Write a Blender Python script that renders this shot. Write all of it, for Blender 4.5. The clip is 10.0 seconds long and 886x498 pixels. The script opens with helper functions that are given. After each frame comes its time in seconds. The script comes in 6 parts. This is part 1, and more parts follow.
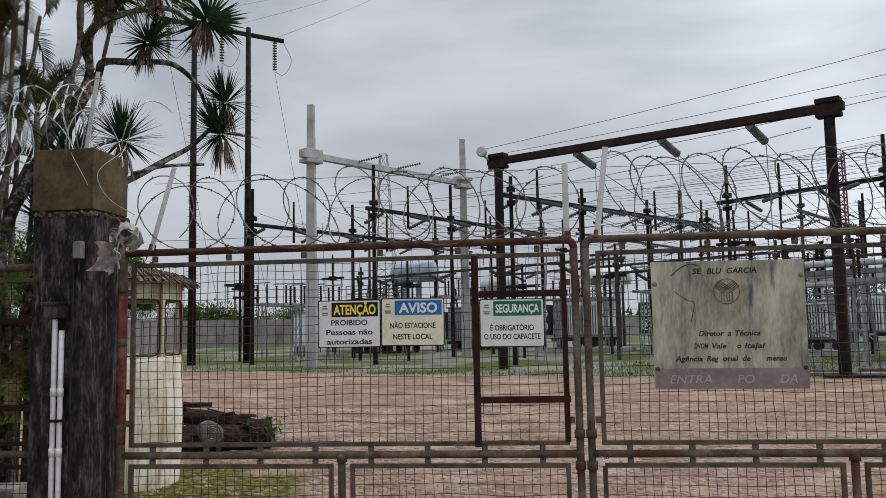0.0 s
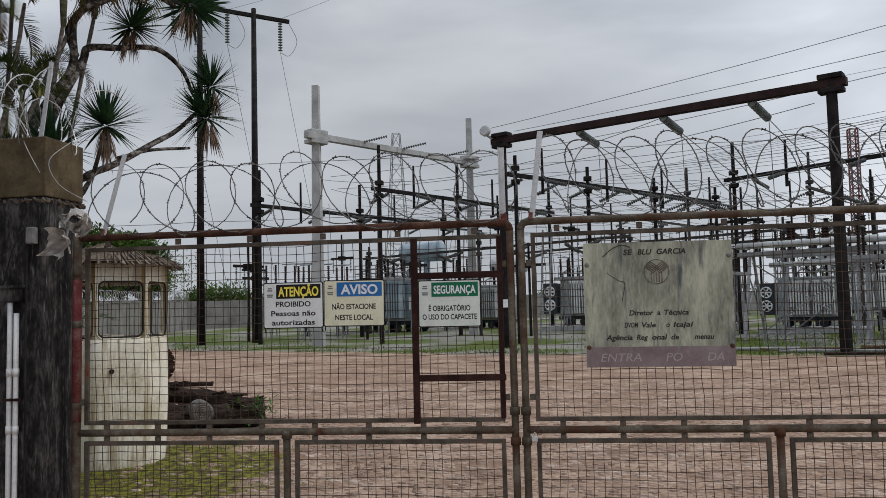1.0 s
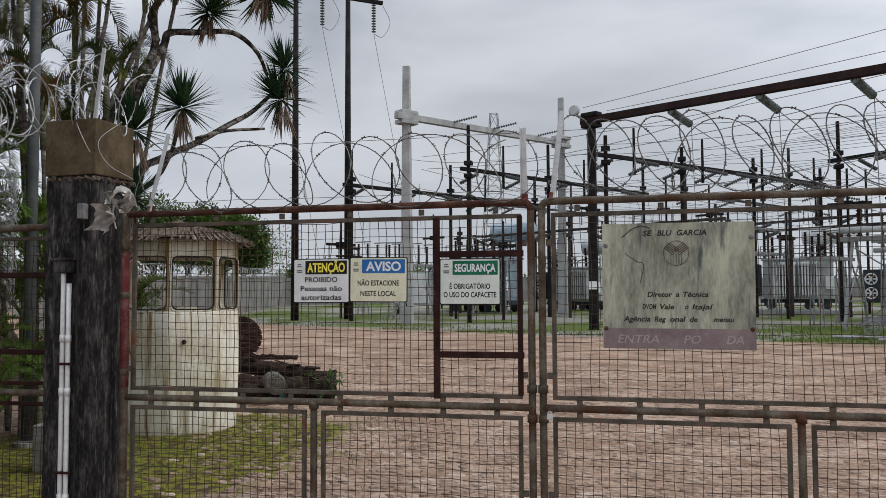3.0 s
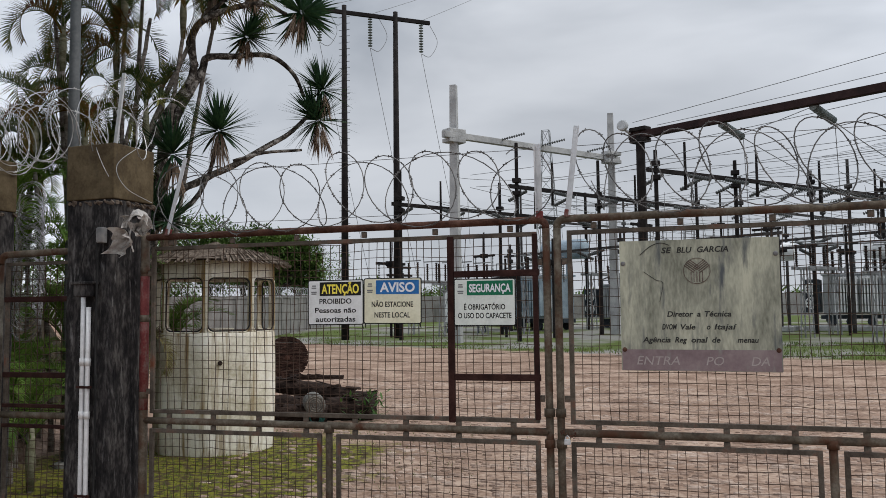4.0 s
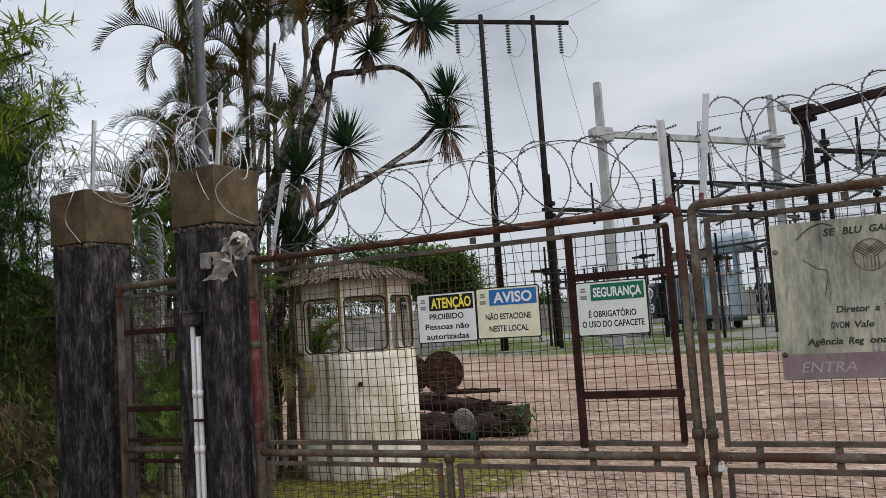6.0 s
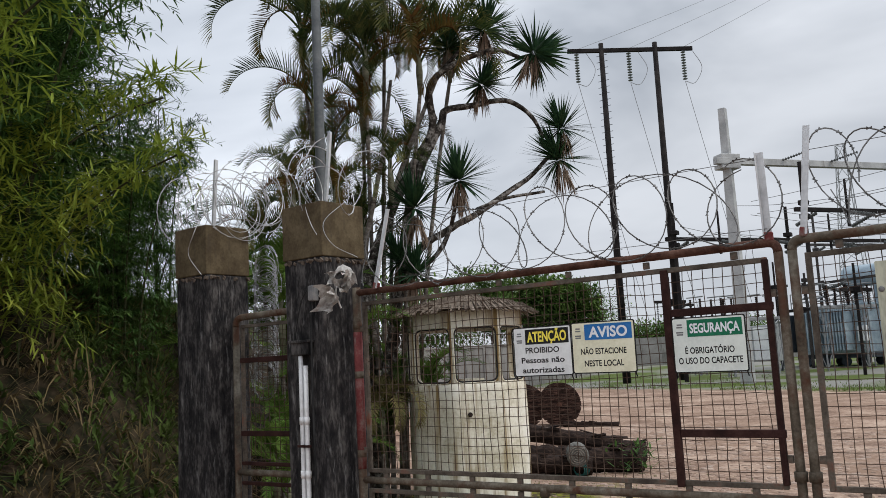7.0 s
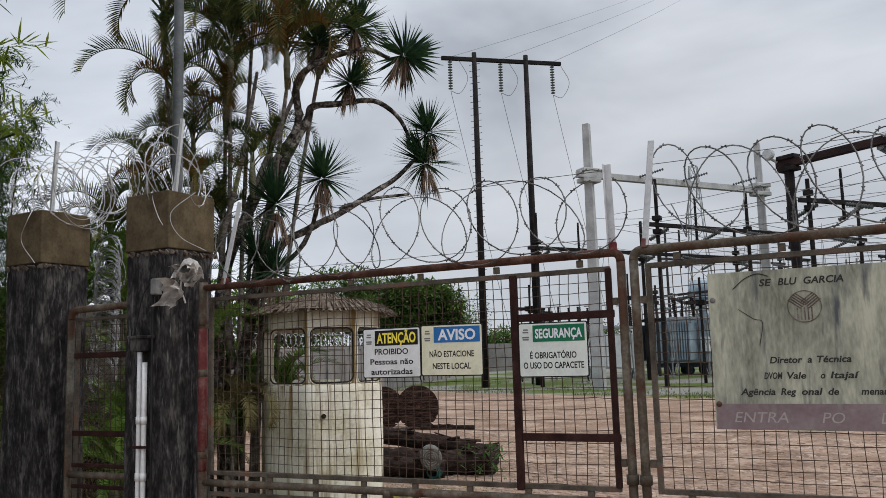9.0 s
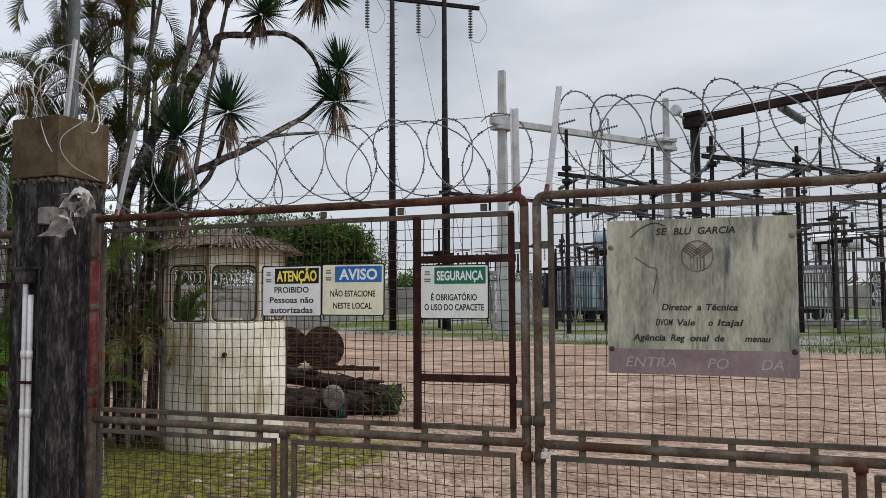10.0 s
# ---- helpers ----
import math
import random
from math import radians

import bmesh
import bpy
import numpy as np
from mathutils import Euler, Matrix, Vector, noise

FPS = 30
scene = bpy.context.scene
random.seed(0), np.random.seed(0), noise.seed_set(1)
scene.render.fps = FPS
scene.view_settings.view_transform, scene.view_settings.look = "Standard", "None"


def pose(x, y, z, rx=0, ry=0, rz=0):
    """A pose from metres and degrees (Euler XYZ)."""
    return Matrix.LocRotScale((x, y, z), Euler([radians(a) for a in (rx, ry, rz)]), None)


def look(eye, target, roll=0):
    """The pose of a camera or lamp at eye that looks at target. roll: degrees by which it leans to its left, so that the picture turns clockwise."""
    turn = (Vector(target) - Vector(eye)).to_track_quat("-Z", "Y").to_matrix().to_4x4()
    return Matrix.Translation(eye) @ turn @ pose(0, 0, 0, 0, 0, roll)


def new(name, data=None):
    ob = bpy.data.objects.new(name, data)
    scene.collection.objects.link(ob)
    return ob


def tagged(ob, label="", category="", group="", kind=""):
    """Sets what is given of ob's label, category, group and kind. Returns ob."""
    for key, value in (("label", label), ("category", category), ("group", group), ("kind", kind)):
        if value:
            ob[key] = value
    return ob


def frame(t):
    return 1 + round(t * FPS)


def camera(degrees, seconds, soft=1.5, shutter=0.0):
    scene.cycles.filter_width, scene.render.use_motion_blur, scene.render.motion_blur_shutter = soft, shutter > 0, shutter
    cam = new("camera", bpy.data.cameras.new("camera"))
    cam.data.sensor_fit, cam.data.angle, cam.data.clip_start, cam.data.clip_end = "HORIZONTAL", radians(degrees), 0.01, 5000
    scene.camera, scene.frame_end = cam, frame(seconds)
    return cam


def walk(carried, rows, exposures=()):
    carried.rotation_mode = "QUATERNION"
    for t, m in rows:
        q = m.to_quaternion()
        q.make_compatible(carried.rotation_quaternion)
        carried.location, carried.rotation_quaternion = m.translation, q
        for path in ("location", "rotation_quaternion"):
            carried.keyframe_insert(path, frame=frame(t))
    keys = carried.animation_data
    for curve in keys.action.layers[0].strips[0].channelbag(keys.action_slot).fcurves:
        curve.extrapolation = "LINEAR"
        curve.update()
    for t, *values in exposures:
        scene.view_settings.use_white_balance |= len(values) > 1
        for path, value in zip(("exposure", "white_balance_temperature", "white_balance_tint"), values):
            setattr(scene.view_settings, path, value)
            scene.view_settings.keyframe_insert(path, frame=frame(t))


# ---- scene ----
cam = camera(54.7, 10.0, soft=0.5)
PATH = [
    (0, (-0.453, 0.302, 1.796), (-0.653, 2.282, 1.992), -1.1),
    (0.5, (-0.103, 0.283, 1.798), (-0.315, 2.265, 1.951), -0.3),
    (1, (0.055, 0.21, 1.796), (-0.184, 2.19, 1.944), -1.4),
    (1.5, (0.093, 0.064, 1.783), (-0.212, 2.036, 1.924), -2.9),
    (2, (0.361, 0.125, 1.766), (-0.158, 2.051, 1.909), -3.2),
    (2.5, (0.484, 0.1, 1.772), (-0.056, 2.022, 1.893), -1.0),
    (2.7, (0.494, 0.145, 1.77), (0.065, 2.096, 1.87), -0.1),
    (3.8, (0.794, 0.33, 1.784), (0.158, 2.221, 1.923), -1.0),
    (4, (0.79, 0.395, 1.788), (0.201, 2.301, 1.937), -0.7),
    (4.5, (0.722, 0.57, 1.8), (0.018, 2.435, 1.963), -3.1),
    (5, (0.878, 0.805, 1.8), (0.099, 2.64, 1.961), -3.0),
    (5.2, (0.924, 0.89, 1.804), (0.061, 2.686, 1.969), -2.1),
    (6.3, (0.812, 1.085, 1.802), (-0.155, 2.823, 2.008), -4.9),
    (6.5, (0.884, 1.05, 1.808), (-0.184, 2.724, 2.048), -3.7),
    (7, (1.02, 1.08, 1.812), (-0.142, 2.685, 2.081), -2.9),
    (7.5, (1.01, 1.072, 1.82), (-0.1, 2.705, 2.134), -2.9),
    (8, (0.992, 1.072, 1.846), (-0.146, 2.674, 2.217), -3.9),
    (8.5, (1.056, 1.105, 1.803), (-0.003, 2.767, 2.145), -2.0),
    (9, (1.062, 1.185, 1.802), (0.161, 2.951, 2.064), -1.7),
    (9.5, (1.075, 1.218, 1.794), (0.275, 3.042, 1.976), -1.0),
    (10, (1.081, 1.247, 1.787), (0.361, 3.108, 1.915), -0.3),
]
walk(cam, [(t, look(eye, target, roll)) for t, eye, target, roll in PATH], [(0.0, -0.02), (0.5, -0.15), (1.5, -0.08), (2.5, 0.06), (4.0, 0.08), (6.5, 0.26), (7.0, 0.27), (8.0, 0.2), (9.0, 0.12), (9.5, 0.15), (10.0, 0.22)])

# ---- world, sun ----
world = bpy.data.worlds.new("overcast")
scene.world = world
world.use_nodes = True
wn, wl = world.node_tree.nodes, world.node_tree.links
wn.clear()
w_out = wn.new("ShaderNodeOutputWorld")
w_bg = wn.new("ShaderNodeBackground")
w_sky = wn.new("ShaderNodeTexSky")
w_sky.sky_type = "NISHITA"
w_sky.sun_disc = False
w_sky.sun_elevation, w_sky.sun_rotation = radians(52), radians(80)
w_co = wn.new("ShaderNodeTexCoord")
w_map = wn.new("ShaderNodeMapping")
w_map.inputs["Scale"].default_value = (1.0, 1.0, 2.6)
w_n1 = wn.new("ShaderNodeTexNoise")
w_n1.inputs["Scale"].default_value = 2.1
w_n1.inputs["Detail"].default_value = 5.0
w_n1.inputs["Roughness"].default_value = 0.5
w_n1.inputs["Distortion"].default_value = 0.3
w_ramp = wn.new("ShaderNodeValToRGB")
w_ramp.color_ramp.elements[0].position = 0.34
w_ramp.color_ramp.elements[0].color = (0.385, 0.42, 0.475, 1)
w_ramp.color_ramp.elements[1].position = 0.64
w_ramp.color_ramp.elements[1].color = (0.725, 0.76, 0.82, 1)
w_sep = wn.new("ShaderNodeSeparateXYZ")
w_hor = wn.new("ShaderNodeMapRange")
w_hor.inputs["From Min"].default_value = 0.0
w_hor.inputs["From Max"].default_value = 0.22
w_hor.inputs["To Min"].default_value = 0.75
w_hor.inputs["To Max"].default_value = 0.0
w_low = wn.new("ShaderNodeMixRGB")
w_low.inputs[2].default_value = (0.69, 0.728, 0.79, 1)
w_mul = wn.new("ShaderNodeVectorMath")
w_mul.operation = "SCALE"
w_mul.inputs["Scale"].default_value = 0.06
w_mix = wn.new("ShaderNodeMixRGB")
w_mix.inputs[0].default_value = 0.94
wl.new(w_co.outputs["Generated"], w_map.inputs["Vector"])
wl.new(w_map.outputs["Vector"], w_n1.inputs["Vector"])
wl.new(w_n1.outputs["Fac"], w_ramp.inputs["Fac"])
wl.new(w_co.outputs["Generated"], w_sep.inputs[0])
wl.new(w_sep.outputs["Z"], w_hor.inputs["Value"])
wl.new(w_hor.outputs["Result"], w_low.inputs[0])
wl.new(w_ramp.outputs["Color"], w_low.inputs[1])
wl.new(w_sky.outputs["Color"], w_mul.inputs[0])
wl.new(w_mul.outputs["Vector"], w_mix.inputs[1])
wl.new(w_low.outputs["Color"], w_mix.inputs[2])
w_zen = wn.new("ShaderNodeMapRange")
w_zen.interpolation_type = "SMOOTHSTEP"
w_zen.inputs["From Min"].default_value = 0.42
w_zen.inputs["From Max"].default_value = 1.0
w_zen.inputs["To Min"].default_value = 1.0
w_zen.inputs["To Max"].default_value = 1.75
wl.new(w_sep.outputs["Z"], w_zen.inputs["Value"])
wl.new(w_mix.outputs["Color"], w_bg.inputs["Color"])
# the cloud is thickest beyond the yard and thins out to both sides
w_thick = wn.new("ShaderNodeVectorMath")
w_thick.operation = "DOT_PRODUCT"
w_thick.inputs[1].default_value = (-0.19, 0.98, 0.0)
w_thin = wn.new("ShaderNodeMapRange")
w_thin.interpolation_type = "SMOOTHSTEP"
w_thin.inputs["From Min"].default_value = 1.0
w_thin.inputs["From Max"].default_value = 0.8
w_thin.inputs["To Min"].default_value = 0.81
w_thin.inputs["To Max"].default_value = 1.3
w_str = wn.new("ShaderNodeMath")
w_str.operation = "MULTIPLY"
wl.new(w_co.outputs["Generated"], w_thick.inputs[0])
wl.new(w_thick.outputs["Value"], w_thin.inputs["Value"])
wl.new(w_zen.outputs["Result"], w_str.inputs[0])
wl.new(w_thin.outputs["Result"], w_str.inputs[1])
wl.new(w_str.outputs[0], w_bg.inputs["Strength"])
wl.new(w_bg.outputs["Background"], w_out.inputs["Surface"])

sun = new("sun", bpy.data.lights.new("sun", "SUN"))
sun.data.energy = 1.5
sun.data.angle = radians(28)
sun.data.color = (1.0, 0.96, 0.9)
sun.matrix_world = look((17, 3, 22), (0, 0, 0))


# ---- materials ----
def mat(name, colors, rough=0.8, metal=0.0, scale=6.0, fine=60.0, bump=0.15, stretch=(1, 1, 1), vary=0.0,
        streak=None, streak_scale=(9, 9, 0.7), streak_pos=(0.5, 0.62), spec=0.1, backlit=0.0, grain=0.30):
    """Two scales of noise between three colours, an optional layer of streaks or patches, fine relief."""
    m = bpy.data.materials.new(name)
    m.use_nodes = True
    n, l = m.node_tree.nodes, m.node_tree.links
    b = n["Principled BSDF"]
    co = n.new("ShaderNodeTexCoord")
    mp = n.new("ShaderNodeMapping")
    mp.inputs["Scale"].default_value = stretch
    l.new(co.outputs["Object"], mp.inputs["Vector"])
    big = n.new("ShaderNodeTexNoise")
    big.inputs["Scale"].default_value, big.inputs["Detail"].default_value = scale, 6
    big.inputs["Roughness"].default_value = 0.62
    small = n.new("ShaderNodeTexNoise")
    small.inputs["Scale"].default_value, small.inputs["Detail"].default_value = fine, 3
    l.new(mp.outputs["Vector"], big.inputs["Vector"])
    l.new(mp.outputs["Vector"], small.inputs["Vector"])
    mixf = n.new("ShaderNodeMath")
    mixf.operation = "MULTIPLY_ADD"
    mixf.inputs[1].default_value = grain
    add = n.new("ShaderNodeMath")
    add.operation = "MULTIPLY_ADD"
    add.inputs[1].default_value, add.inputs[2].default_value = 1.0, -0.5 * grain
    l.new(small.outputs["Fac"], mixf.inputs[0])
    l.new(big.outputs["Fac"], add.inputs[0])
    l.new(add.outputs[0], mixf.inputs[2])
    ramp = n.new("ShaderNodeValToRGB")
    e = ramp.color_ramp.elements
    c = [(*x, 1) for x in colors]
    e[0].position, e[0].color = 0.33, c[0]
    e[1].position, e[1].color = 0.68, c[-1]
    if len(c) > 2:
        k = e.new(0.5)
        k.color = c[1]
    l.new(mixf.outputs[0], ramp.inputs["Fac"])
    col = ramp.outputs["Color"]
    if streak:
        mp2 = n.new("ShaderNodeMapping")
        mp2.inputs["Scale"].default_value = streak_scale
        l.new(co.outputs["Object"], mp2.inputs["Vector"])
        sn = n.new("ShaderNodeTexNoise")
        sn.inputs["Scale"].default_value, sn.inputs["Detail"].default_value = 1.0, 7
        sn.inputs["Roughness"].default_value = 0.65
        l.new(mp2.outputs["Vector"], sn.inputs["Vector"])
        sr = n.new("ShaderNodeMapRange")
        sr.inputs["From Min"].default_value, sr.inputs["From Max"].default_value = streak_pos
        l.new(sn.outputs["Fac"], sr.inputs["Value"])
        mx = n.new("ShaderNodeMixRGB")
        l.new(sr.outputs["Result"], mx.inputs[0])
        l.new(col, mx.inputs[1])
        mx.inputs[2].default_value = (*streak, 1)
        col = mx.outputs["Color"]
    if vary:
        info = n.new("ShaderNodeObjectInfo")
        geo = n.new("ShaderNodeNewGeometry")
        s = n.new("ShaderNodeMath")
        s.operation = "ADD"
        l.new(info.outputs["Random"], s.inputs[0])
        l.new(geo.outputs["Random Per Island"], s.inputs[1])
        mr = n.new("ShaderNodeMapRange")
        mr.inputs["From Max"].default_value = 2.0
        mr.inputs["To Min"].default_value, mr.inputs["To Max"].default_value = 1 - vary, 1 + vary
        l.new(s.outputs[0], mr.inputs["Value"])
        hsv = n.new("ShaderNodeHueSaturation")
        l.new(mr.outputs["Result"], hsv.inputs["Value"])
        l.new(col, hsv.inputs["Color"])
        col = hsv.outputs["Color"]
    l.new(col, b.inputs["Base Color"])
    rr = n.new("ShaderNodeMapRange")
    rr.inputs["To Min"].default_value, rr.inputs["To Max"].default_value = max(0.05, rough - 0.12), min(1, rough + 0.12)
    l.new(big.outputs["Fac"], rr.inputs["Value"])
    l.new(rr.outputs["Result"], b.inputs["Roughness"])
    b.inputs["Metallic"].default_value = metal
    b.inputs["Specular IOR Level"].default_value = spec
    if bump:
        bp = n.new("ShaderNodeBump")
        bp.inputs["Strength"].default_value, bp.inputs["Distance"].default_value = bump, 0.02
        l.new(mixf.outputs[0], bp.inputs["Height"])
        l.new(bp.outputs["Normal"], b.inputs["Normal"])
    if backlit:
        tr = n.new("ShaderNodeBsdfTranslucent")
        l.new(col, tr.inputs["Color"])
        ms = n.new("ShaderNodeMixShader")
        ms.inputs[0].default_value = backlit
        l.new(b.outputs[0], ms.inputs[1])
        l.new(tr.outputs[0], ms.inputs[2])
        l.new(ms.outputs[0], n["Material Output"].inputs["Surface"])
    return m


M = {
    "pillar": mat("soot_stained_concrete", [(0.007, 0.007, 0.008), (0.024, 0.022, 0.022), (0.085, 0.079, 0.075)], 0.9, scale=9.0, fine=46, bump=0.7, spec=0.12,
                  stretch=(1.2, 1.2, 0.42), streak=(0.22, 0.215, 0.21), streak_scale=(30, 30, 4.5), streak_pos=(0.57, 0.77), grain=0.45),
    "cap": mat("ochre_render", [(0.05, 0.036, 0.021), (0.082, 0.062, 0.036), (0.125, 0.098, 0.06)], 0.85, scale=4, fine=60, bump=0.2,
               streak=(0.05, 0.04, 0.03), streak_scale=(8, 8, 1.2), streak_pos=(0.55, 0.75)),
    "gate": mat("weathered_olive_grey_paint", [(0.045, 0.035, 0.025), (0.095, 0.078, 0.058), (0.18, 0.158, 0.125)], 0.72, scale=5, fine=60, bump=0.35,
                streak=(0.075, 0.036, 0.022), streak_scale=(5, 5, 4), streak_pos=(0.49, 0.63)),
    "gate_frame": mat("dull_brown_angle_iron", [(0.05, 0.04, 0.032), (0.09, 0.075, 0.06), (0.15, 0.13, 0.105)], 0.8, metal=0.05, scale=6, fine=70, bump=0.3,
                      streak=(0.14, 0.05, 0.03), streak_scale=(6, 6, 6), streak_pos=(0.55, 0.7)),
    "rust": mat("rusted_red_primer", [(0.042, 0.02, 0.014), (0.092, 0.044, 0.031), (0.15, 0.085, 0.062)], 0.82, metal=0.1, scale=7, fine=80, bump=0.35,
                streak=(0.22, 0.18, 0.14), streak_scale=(5, 5, 5), streak_pos=(0.6, 0.75)),
    "wicket": mat("oxide_brown_flat_bar", [(0.018, 0.008, 0.007), (0.03, 0.013, 0.011), (0.05, 0.023, 0.019)], 0.75, scale=8, fine=80, bump=0.25),
    "redpipe": mat("faded_red_paint", [(0.1, 0.022, 0.022), (0.15, 0.04, 0.038), (0.2, 0.11, 0.1)], 0.7, scale=7, fine=60, bump=0.25,
                   streak=(0.2, 0.18, 0.16), streak_scale=(8, 8, 3), streak_pos=(0.54, 0.66)),
    "mesh": mat("rusty_wire", [(0.035, 0.022, 0.016), (0.065, 0.042, 0.031), (0.11, 0.08, 0.06)], 0.8, metal=0.1, scale=9, fine=60, bump=0),
    "razor": mat("galvanised_razor_wire", [(0.26, 0.26, 0.26), (0.38, 0.38, 0.38), (0.5, 0.5, 0.5)], 0.45, metal=0.7, scale=8, fine=50, bump=0),
    "razor_dull": mat("weathered_razor_wire", [(0.06, 0.058, 0.056), (0.12, 0.116, 0.113), (0.22, 0.215, 0.21)], 0.6, metal=0.5, scale=8, fine=50, bump=0),
    "stake": mat("galvanised_angle", [(0.42, 0.43, 0.44), (0.55, 0.56, 0.57), (0.66, 0.67, 0.68)], 0.5, metal=0.45, scale=6, fine=50, bump=0.1),
    "white_sign": mat("sign_white", [(0.60, 0.61, 0.60), (0.68, 0.69, 0.68), (0.74, 0.75, 0.74)], 0.45, scale=9, fine=70, bump=0.02),
    "cream_sign": mat("sign_cream", [(0.62, 0.60, 0.44), (0.7, 0.68, 0.51), (0.75, 0.73, 0.57)], 0.45, scale=9, fine=70, bump=0.02),
    "pale_sign": mat("sign_pale_green", [(0.58, 0.62, 0.58), (0.65, 0.69, 0.64), (0.7, 0.74, 0.69)], 0.45, scale=9, fine=70, bump=0.02),
    "black": mat("sign_black", [(0.012, 0.012, 0.012), (0.02, 0.02, 0.02)], 0.5, bump=0),
    "yellow": mat("sign_yellow", [(0.75, 0.62, 0.08), (0.85, 0.72, 0.12)], 0.5, bump=0),
    "blue": mat("sign_blue", [(0.02, 0.12, 0.33), (0.04, 0.17, 0.42)], 0.5, bump=0),
    "green": mat("sign_green", [(0.01, 0.12, 0.06), (0.02, 0.16, 0.085)], 0.5, bump=0),
    "letter_white": mat("letter_white", [(0.66, 0.68, 0.7), (0.75, 0.77, 0.8)], 0.5, bump=0),
    "plate": mat("weathered_painted_plate", [(0.15, 0.155, 0.12), (0.31, 0.315, 0.25), (0.49, 0.49, 0.38)], 0.62, metal=0.05, scale=3.2, fine=40, bump=0.15,
                 stretch=(1.9, 1, 0.55), streak=(0.09, 0.1, 0.105), streak_scale=(12, 12, 1.6), streak_pos=(0.55, 0.7)),
    "pink": mat("faded_red_band", [(0.17, 0.125, 0.13), (0.22, 0.165, 0.17), (0.27, 0.22, 0.215)], 0.65, scale=5, fine=50, bump=0.08,
                streak=(0.24, 0.235, 0.215), streak_scale=(14, 14, 4), streak_pos=(0.58, 0.72)),
    "engrave": mat("faded_dark_lettering", [(0.03, 0.03, 0.03), (0.05, 0.05, 0.045)], 0.7, bump=0, fine=90),
    "faded_print": mat("faded_red_brown_print", [(0.07, 0.06, 0.05), (0.12, 0.09, 0.075), (0.24, 0.22, 0.19)], 0.7, scale=14, bump=0, fine=90),
    "pale_letter": mat("faded_pale_lettering", [(0.3, 0.26, 0.25), (0.42, 0.38, 0.36)], 0.7, bump=0),
    "booth": mat("stained_white_fibreglass", [(0.40, 0.36, 0.26), (0.63, 0.59, 0.49), (0.76, 0.74, 0.67)], 0.6, scale=1.5, fine=26, bump=0.12,
                 streak=(0.2, 0.135, 0.055), streak_scale=(5.5, 5.5, 0.3), streak_pos=(0.495, 0.62)),
    "rubber": mat("black_rubber_gasket", [(0.012, 0.012, 0.012), (0.03, 0.03, 0.03)], 0.6, bump=0.1),
    "thatch": mat("grey_straw", [(0.06, 0.045, 0.035), (0.12, 0.095, 0.075), (0.2, 0.165, 0.135)], 0.95, scale=12, fine=90, bump=0.4, vary=0.35),
    "drum": mat("red_brown_rotten_plank", [(0.007, 0.005, 0.004), (0.024, 0.013, 0.01), (0.095, 0.055, 0.042)], 0.92, spec=0.1, scale=5, fine=40, bump=0.6, stretch=(1, 4, 5), vary=0.4),
    "wood_dark": mat("rotten_dark_timber", [(0.01, 0.007, 0.006), (0.024, 0.016, 0.013), (0.06, 0.04, 0.032)], 0.9, spec=0.1, scale=6, fine=60, bump=0.6, stretch=(1, 4, 4)),
    "pvc": mat("white_pvc", [(0.5, 0.5, 0.5), (0.62, 0.62, 0.62), (0.7, 0.7, 0.7)], 0.45, scale=5, fine=40, bump=0.05,
               streak=(0.25, 0.23, 0.2), streak_scale=(20, 20, 2), streak_pos=(0.6, 0.75)),
    "greybox": mat("grey_plastic_box", [(0.1, 0.1, 0.1), (0.16, 0.16, 0.16), (0.22, 0.21, 0.2)], 0.6, scale=8, fine=50, bump=0.15),
    "shell": mat("crumpled_dirty_white_shell", [(0.3, 0.26, 0.23), (0.52, 0.49, 0.46), (0.72, 0.7, 0.67)], 0.6, scale=12, fine=60, bump=0.3),
    "concrete": mat("pale_precast_concrete", [(0.26, 0.265, 0.265), (0.34, 0.345, 0.345), (0.42, 0.425, 0.42)], 0.8, scale=1.5, fine=20, bump=0.1,
                    streak=(0.22, 0.21, 0.2), streak_scale=(3, 3, 0.2), streak_pos=(0.58, 0.75)),
    "wall": mat("grey_block_wall", [(0.15, 0.145, 0.14), (0.2, 0.195, 0.185), (0.25, 0.245, 0.235)], 0.9, scale=0.9, fine=14, bump=0.2,
                streak=(0.1, 0.1, 0.09), streak_scale=(1, 1, 0.2), streak_pos=(0.55, 0.7)),
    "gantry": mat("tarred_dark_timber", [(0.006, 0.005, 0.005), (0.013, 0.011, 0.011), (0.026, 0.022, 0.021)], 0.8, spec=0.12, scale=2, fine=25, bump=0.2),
    # same tarred timber, with distance haze put into a paler colour
    "gantry_far": mat("hazed_dark_timber", [(0.02, 0.018, 0.018), (0.04, 0.036, 0.035), (0.07, 0.065, 0.063)], 0.8, spec=0.12, scale=2, fine=25, bump=0.2),
    "gantry_red": mat("dark_red_brown_beam", [(0.012, 0.007, 0.007), (0.022, 0.011, 0.011), (0.036, 0.02, 0.019)], 0.75, spec=0.15, scale=2, fine=25, bump=0.2),
    "insul": mat("grey_green_insulator", [(0.05, 0.054, 0.055), (0.085, 0.09, 0.09), (0.13, 0.136, 0.135)], 0.35, scale=6, fine=30, bump=0),
    "insul_pale": mat("pale_grey_green_insulator", [(0.09, 0.11, 0.105), (0.14, 0.165, 0.16), (0.2, 0.22, 0.215)], 0.35, scale=6, fine=30, bump=0),
    "insul_brown": mat("brown_porcelain", [(0.014, 0.009, 0.008), (0.026, 0.017, 0.014)], 0.35, scale=6, fine=30, bump=0),
